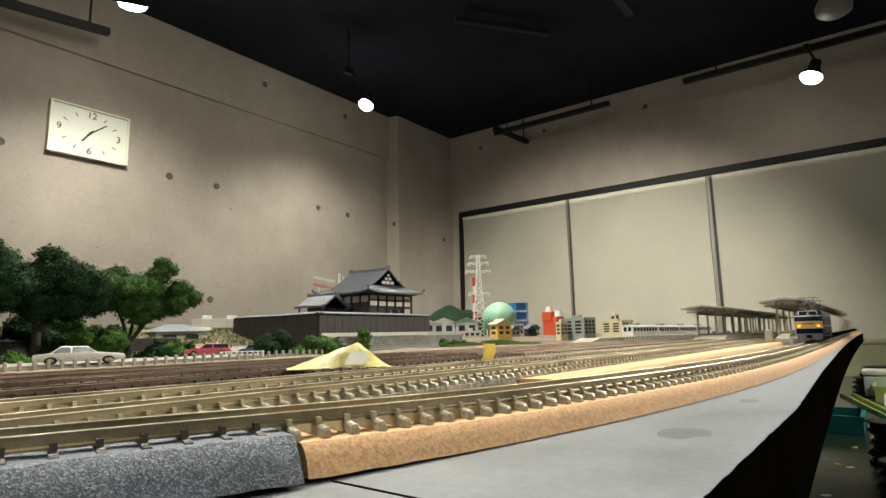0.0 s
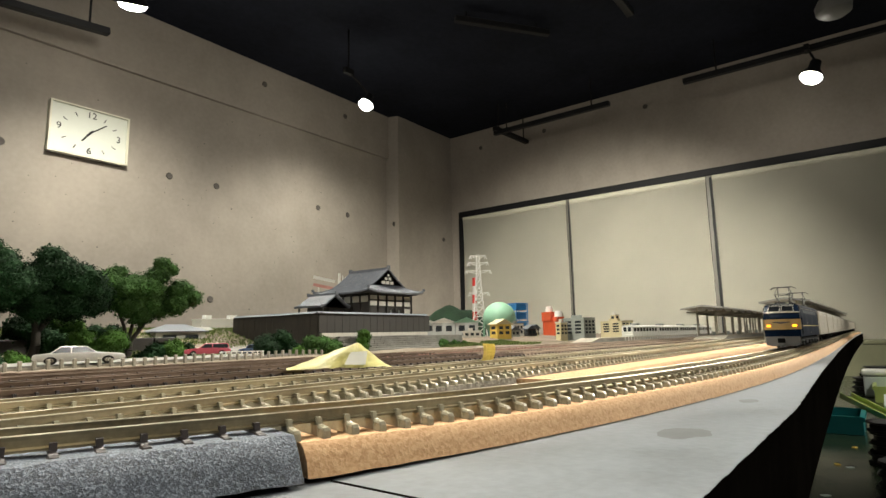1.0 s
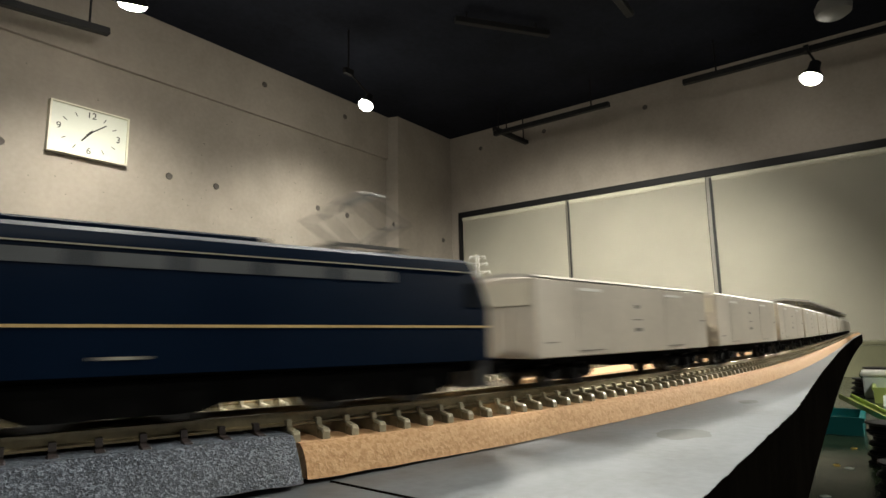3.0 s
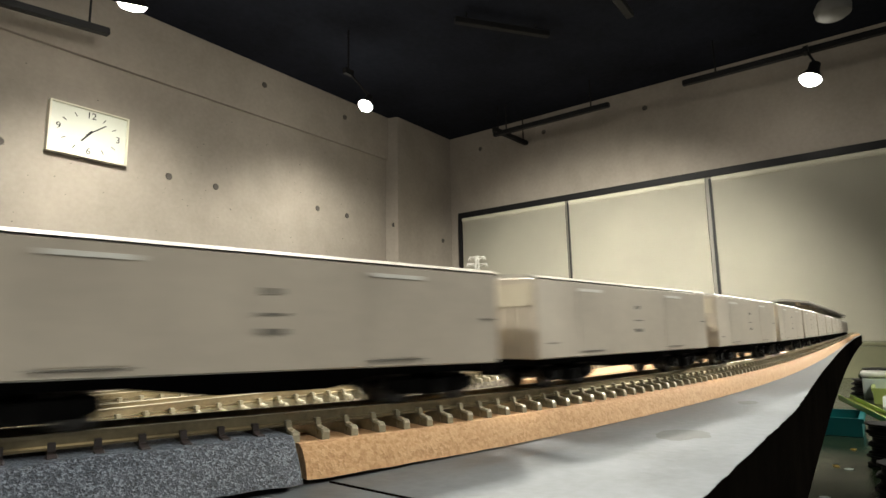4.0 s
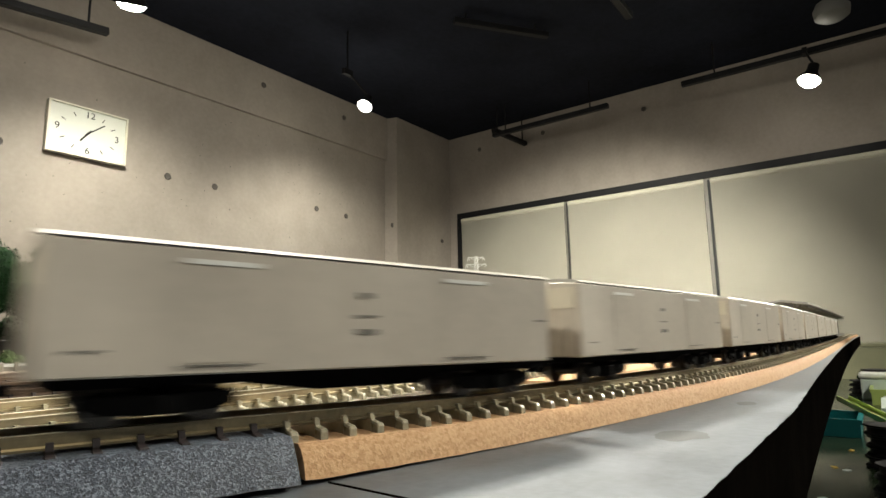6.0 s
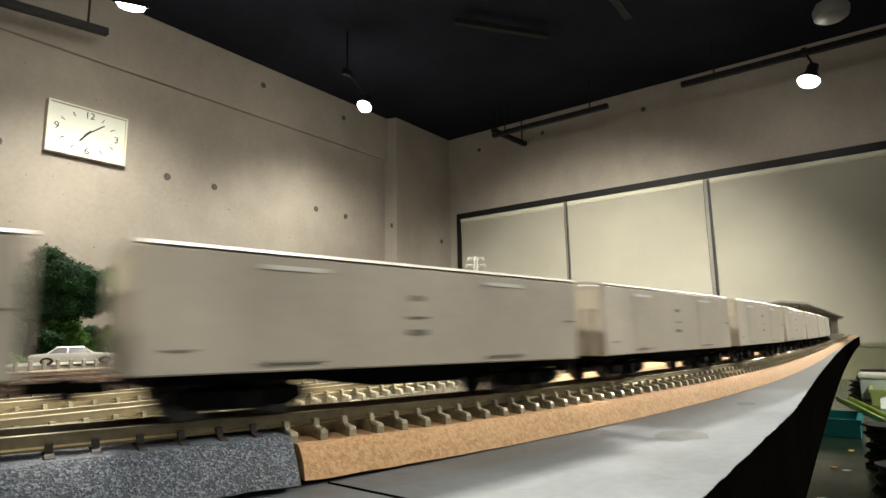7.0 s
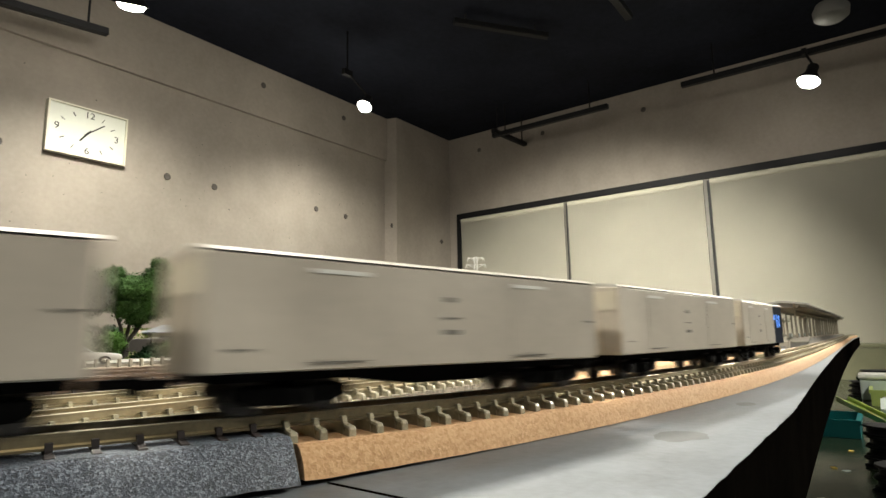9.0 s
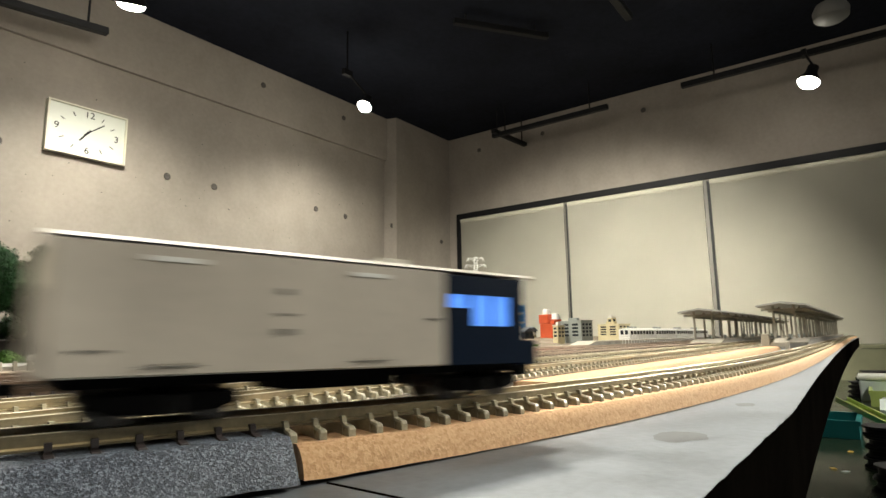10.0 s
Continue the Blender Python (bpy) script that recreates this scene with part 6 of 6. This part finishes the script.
        part("end_platform", bm, LOCOBLUE, v, "blue open end platform")
        bm = bmesh.new()
        box(bm, rear + 0.004, rear + 0.010, -0.003, 0.003, Z1 + 0.0004, Z1 + 0.0018)
        part("roof_vent", bm, REEFROOF, v)
    return v


def locomotive():
    lo = thing("electric_locomotive", "dark blue electric locomotive with a cream front and amber headlights lit", "locomotive")
    L, W = 0.0635, 0.0094

    def ring(x, w, z0, z1):
        return [(x, -w, z0), (x, -w, z1 - 0.0026), (x, -w + 0.0008, z1 - 0.0009), (x, -w + 0.0030, z1), (x, w - 0.0030, z1), (x, w - 0.0008, z1 - 0.0009), (x, w, z1 - 0.0026), (x, w, z0)]
    bm = bmesh.new()
    st = [(-L, 0.0085, 0.0192), (-L + 0.0012, W, 0.0196), (-L + 0.0042, W, 0.0244), (L - 0.0068, W, 0.0244)]
    loft(bm, [ring(x, w, 0.0070, z) for x, w, z in st])
    # the nose: raked windscreen above a proud lower face
    prof = [(0.0070, L - 0.0004), (0.0108, L), (0.0174, L - 0.0001), (0.0192, L - 0.0010), (0.0197, L - 0.0016), (0.0230, L - 0.0052), (0.0243, L - 0.0068)]
    rows = []
    for z, x in prof:
        w = W if z < 0.0215 else W - (z - 0.0215) * 0.55
        rows.append([bm.verts.new(p) for p in ((L - 0.0069, -w, z), (x - 0.0016, -w, z), (x - 0.0004, -w * 0.72, z), (x, 0, z), (x - 0.0004, w * 0.72, z), (x - 0.0016, w, z), (L - 0.0069, w, z))])
    for a, b in zip(rows, rows[1:]):
        for i in range(6):
            bm.faces.new((a[i], a[i + 1], b[i + 1], b[i]))
    bm.faces.new(rows[0][::-1])
    bm.faces.new(rows[-1])
    body = part("body", bm, LOCOBLUE, lo, "deep blue body shell", smooth=30)

    def wrap(nm, z0, z1, material, out, label, back=0.0006):
        """A band round the nose."""
        bm = bmesh.new()
        def px(z):
            for (za, xa), (zb, xb) in zip(prof, prof[1:]):
                if z <= zb:
                    return xa + (xb - xa) * (z - za) / (zb - za)
            return prof[-1][1]
        rr = []
        for z in (z0, z1):
            x = px(z) + out
            w = W + out if z < 0.0215 else W + out - (z - 0.0215) * 0.55
            rr.append([(x - back - 0.0016, -w, z), (x - 0.0016, -w, z), (x - 0.0004, -w * 0.72, z), (x, 0, z), (x - 0.0004, w * 0.72, z), (x - 0.0016, w, z), (x - back - 0.0016, w, z)])
        a = [bm.verts.new(p) for p in rr[0]]
        b = [bm.verts.new(p) for p in rr[1]]
        for i in range(6):
            bm.faces.new((a[i], a[i + 1], b[i + 1], b[i]))
        bmesh.ops.solidify(bm, geom=bm.faces[:], thickness=0.0001)
        return part(nm, bm, material, lo, label, smooth=30)
    wrap("front_panel", 0.0112, 0.0172, CREAM, 0.00022, "cream front panel", 0.0045)
    wrap("silver_belt", 0.0190, 0.0195, SILVER, 0.00025, "silver belt below the windscreen", 0.0030)
    wrap("silver_belt", 0.0237, 0.0240, SILVER, 0.00025, "silver line above the windscreen", 0.0004)
    # windscreen halves
    for s in (-1, 1):
        bm = bmesh.new()
        z0, z1 = 0.0199, 0.0229
        xa, xb = L - 0.0016 - 0.0003, L - 0.0052 + 0.0001
        v = [bm.verts.new(p) for p in ((xa + 0.0003, s * 0.0006, z0), (xa - 0.0001, s * 0.0064, z0), (xb - 0.0002, s * 0.0060, z1), (xb + 0.0003, s * 0.0006, z1))]
        bm.faces.new(v if s > 0 else v[::-1])
        bmesh.ops.solidify(bm, geom=bm.faces[:], thickness=-0.0003)
        ws = part("windscreen", bm, GLASS, lo, "dark raked windscreen")
        for a, b, in (((xa + 0.0006, s * 0.0004, z0 - 0.0002), (xb + 0.0006, s * 0.0004, z1 + 0.0002)), ((xa + 0.0003, s * 0.0067, z0 - 0.0002), (xb + 0.0002, s * 0.0063, z1 + 0.0002)),
                      ((xa + 0.0005, s * 0.0004, z0 - 0.0002), (xa + 0.0002, s * 0.0067, z0 - 0.0002)), ((xb + 0.0006, s * 0.0004, z1 + 0.0002), (xb + 0.0002, s * 0.0063, z1 + 0.0002))):
            bm = bmesh.new()
            tube(bm, a, b, 0.00015, seg=6)
            part("windscreen_frame", bm, SILVER, ws, "silver frame")
        bm = bmesh.new()
        lathe(bm, [(0.00105, -0.0006), (0.00105, 0.0003), (0.0008, 0.0006), (0, 0.0007)], seg=16)
        h = part("headlight", bm, HEADLIGHT, lo, "lit amber headlight", smooth=40)
        h.matrix_local = Matrix.Translation((L - 0.0007, s * 0.0066, 0.0134)) @ pose(0, 0, 0, 0, 90, 0) @ Matrix.Diagonal((0.85, 1.3, 1, 1))
        bm = bmesh.new()
        lathe(bm, [(0.0016, -0.0006), (0.0016, 0.0002), (0.0011, 0.0002)], seg=16)
        h = part("headlight_rim", bm, SILVER, lo)
        h.matrix_local = Matrix.Translation((L - 0.0008, s * 0.0066, 0.0134)) @ pose(0, 0, 0, 0, 90, 0) @ Matrix.Diagonal((0.85, 1.2, 1, 1))
    # winged badge on the nose as a plain silver bar
    bm = bmesh.new()
    loft(bm, [[(L + 0.0002 - 0.0004 * abs(y) / 0.004, y, 0.0146 + 0.0007 * abs(y) / 0.0045), (L + 0.0004 - 0.0004 * abs(y) / 0.004, y, 0.0146 + 0.0007 * abs(y) / 0.0045), (L + 0.0004 - 0.0004 * abs(y) / 0.004, y, 0.0156 + 0.0002 * abs(y) / 0.0045), (L + 0.0002 - 0.0004 * abs(y) / 0.004, y, 0.0156 + 0.0002 * abs(y) / 0.0045)] for y in (-0.0045, -0.002, 0, 0.002, 0.0045)])
    part("nose_emblem", bm, LOCOGREY, lo, "dark winged emblem bar")
    # flank trim
    bars(lo, "waist_stripe", CREAM, [(-L + 0.0012, L - 0.0045, 0.01315, 0.01355, 0.00012)], W, "thin cream waist stripe")
    for i in range(7):
        x0 = -0.0405 + i * 0.0118
        bars(lo, "side_window", MESHGREY, [(x0, x0 + 0.0100, 0.0190, 0.0208, 0.00012)], W, "grey louvred side window")
    bars(lo, "gutter", SILVER, [(-L + 0.006, L - 0.010, 0.02145, 0.02165, 0.0002)], W)
    bars(lo, "side_window", GLASS, [(L - 0.0090, L - 0.0055, 0.0192, 0.0220, 0.00012), (-L + 0.0030, -L + 0.0062, 0.0170, 0.0195, 0.00012)], W, "dark cab side window")
    bars(lo, "grab_rail", LOCOBLUE, [(L - 0.0125, L - 0.0122, 0.0085, 0.0180, 0.0004), (L - 0.0103, L - 0.0100, 0.0085, 0.0180, 0.0004)], W)
    bars(lo, "lettering_bar", SILVER, [(0.0165, 0.0215, 0.0148, 0.0153, 0.00012), (-0.002, 0.003, 0.0090, 0.0094, 0.00012)], W, "illegible plate bar")
    # roof gear
    bm = bmesh.new()
    box(bm, -0.020, 0.022, -0.0042, 0.0042, 0.0243, 0.0256)
    for x in (-0.030, 0.030):
        box(bm, x - 0.004, x + 0.004, -0.003, 0.003, 0.0243, 0.0250)
    soften(bm, 0.0003, 1)
    part("roof_hatch", bm, LOCOBLUE, lo)
    for x in (L - 0.0105, L - 0.0135):
        bm = bmesh.new()
        tube(bm, (x, 0.003, 0.0243), (x, 0.003, 0.0254), 0.0007)
        part("roof_horn", bm, SILVER, lo)
    for c in (-0.0385, 0.0385):
        bm = bmesh.new()
        for s in (-1, 1):
            box(bm, c - 0.0075, c + 0.0075, s * 0.0042 - 0.0003, s * 0.0042 + 0.0003, 0.0254, 0.0260)
            box(bm, c + s * 0.0065 - 0.0004, c + s * 0.0065 + 0.0004, -0.0045, 0.0045, 0.0254, 0.0260)
            for o in (-1, 1):
                tube(bm, (c + s * 0.0055, o * 0.0040, 0.0240), (c + s * 0.0055, o * 0.0040, 0.0255), 0.0008)
        pg = part("pantograph", bm, LOCOGREY, lo, "raised grey pantograph")
        rods = []
        for s in (-1, 1):
            for o in (-1, 1):
                rods.append(((c + s * 0.0018, o * 0.0028, 0.0262), (c + s * 0.0082, o * 0.0040, 0.0308), 0.00026))
                rods.append(((c + s * 0.0082, o * 0.0040, 0.0308), (c + s * 0.0010, o * 0.0030, 0.0352), 0.00022))
            rods.append(((c + s * 0.0082, -0.0040, 0.0308), (c + s * 0.0082, 0.0040, 0.0308), 0.00022))
        for p, q, r in rods:
            bm = bmesh.new()
            tube(bm, p, q, r, seg=6)
            part("rod", bm, LOCOGREY, pg)
        bm = bmesh.new()
        for s in (-1, 1):
            tube(bm, (c + s * 0.0013, -0.0052, 0.0354), (c + s * 0.0013, 0.0052, 0.0354), 0.00028, seg=6)
            for o in (-1, 1):
                tube(bm, (c + s * 0.0013, o * 0.0052, 0.0354), (c + s * 0.0013, o * 0.0070, 0.0343), 0.00026, seg=6)
        part("contact_shoe", bm, LOCOGREY, pg)
    # skirts, plough and running gear
    bm = bmesh.new()
    box(bm, -L + 0.002, L - 0.003, -0.0078, 0.0078, 0.0050, 0.0070)
    for x in (-0.0185, 0.0185):
        box(bm, x - 0.006, x + 0.006, -0.0082, 0.0082, 0.0026, 0.0062)
    part("underframe", bm, UNDER, lo)
    for s in (-1, 1):
        bm = bmesh.new()
        loft(bm, [[(s * (L - 0.0030), y * 0.9, z), (s * (L + 0.0006 - abs(y) * 0.12), y, z)] + [(s * (L + 0.0002 - abs(y) * 0.12), y, 0.0072), (s * (L - 0.0030), y * 0.9, 0.0072)] for y, z in ((-0.0088, 0.0022), (-0.0052, 0.0016), (-0.0022, 0.0016), (0.0022, 0.0016), (0.0052, 0.0016), (0.0088, 0.0022))])
        part("front_skirt", bm, LOCOGREY, lo, "grey front skirt")
        coupler(lo, s * (L + 0.0004), s)
    for x in (-0.0395, 0.0, 0.0395):
        bg = bogie(lo, x, 0.0085)
        for s in (-1, 1):
            bm = bmesh.new()
            loft(bm, [[(xx, s * 0.0070, z0), (xx, s * 0.0082, z0), (xx, s * 0.0082, 0.0062), (xx, s * 0.0070, 0.0062)] for xx, z0 in ((x - 0.0150, 0.0030), (x - 0.0115, 0.0016), (x - 0.004, 0.0014), (x, 0.0022), (x + 0.004, 0.0014), (x + 0.0115, 0.0016), (x + 0.0150, 0.0030))])
            part("side_frame", bm, UNDER, bg, "black bogie side frame")
            for k in (-1, 1):
                bm = bmesh.new()
                tube(bm, (x + k * 0.0085, s * 0.0080, 0.0032), (x + k * 0.0085, s * 0.0090, 0.0032), 0.0014, seg=12)
                part("axle_box", bm, UNDER, bg)
    # the tall upper body: windscreen, louvres, roof and pantographs stand above a deep blue belt
    for ob in lo.children_recursive:
        if ob.type == "MESH" and not ob.name.startswith(("headlight", "wheelset")):
            for v in ob.data.vertices:
                v.co.z += 0.0021 * smooth01((v.co.z - 0.0175) / 0.0017)
    return lo


def run_x(s):
    return float(np.interp(s, RUN_S, RUN_X))


RUN_X = np.linspace(XA + 0.02, XB - 0.01, 8000)
_y = np.array([main_y(float(x)) for x in RUN_X])
RUN_S = np.concatenate([[0], np.cumsum(np.hypot(np.diff(RUN_X), np.diff(_y)))])
RUN_S -= float(np.interp(0.1, RUN_X, RUN_S))

FRONT = [(-1, .60), (0, .460), (0.5, .386), (1.0, .295), (1.5, .197), (2.0, .0870), (2.5, -.0212), (3.1, -.1490), (3.8, -.2955), (4.5, -.4375), (5.0, -.5385), (5.5, -.6395),
         (6.5, -.8362), (7.5, -1.0362), (8.25, -1.1858), (8.5, -1.2365), (9.0, -1.3460), (9.5, -1.4600), (10.0, -1.5730), (11, -1.797)]


def front_at(t):
    """Smooth place of the train's front along the line."""
    for i in range(1, len(FRONT) - 2):
        (t0, a), (t1, b) = FRONT[i], FRONT[i + 1]
        if t0 <= t <= t1:
            ma = (b - FRONT[i - 1][1]) / (t1 - FRONT[i - 1][0])
            mb = (FRONT[i + 2][1] - a) / (FRONT[i + 2][0] - t0)
            u, h = (t - t0) / (t1 - t0), t1 - t0
            return (2 * u ** 3 - 3 * u * u + 1) * a + (u ** 3 - 2 * u * u + u) * h * ma + (3 * u * u - 2 * u ** 3) * b + (u ** 3 - u * u) * h * mb
    return FRONT[-2][1]


def vehicle_pose(s_front, length, bogies):
    """The pose of a vehicle whose front stands at s_front: it rides on two bogies."""
    c = s_front + length / 2
    xa, xb = run_x(c - bogies), run_x(c + bogies)
    a, b = Vector((xa, main_y(xa), 1.0 + lift(xa))), Vector((xb, main_y(xb), 1.0 + lift(xb)))
    d = (a - b).normalized()
    side = Vector((0, 0, 1)).cross(d).normalized()
    up = d.cross(side)
    m = Matrix((d, side, up)).transposed().to_4x4()
    return Matrix.Translation((a + b) / 2) @ m


VAN, GAP, LOCO, LASTVAN = 0.0930, 0.0115, 0.1275, 0.0840
train = []
first = None
offset = 0.0
lo = locomotive()
train.append((lo, offset, LOCO, 0.036))
offset += LOCO + 0.0133
for k in range(13):
    if first is None:
        first = reefer()
        van = first
    else:
        van = copy_thing(first, Matrix.Identity(4))
    train.append((van, offset, VAN, 0.031))
    offset += VAN + GAP
train.append((reefer(LASTVAN, 0.0212, True), offset, LASTVAN, 0.026))


def motions():
    times = [0.2 * i for i in range(51)]
    for ob, off, length, bg in train:
        walk(ob, [(t, vehicle_pose(front_at(t) + off, length, bg)) for t in times])


motions()
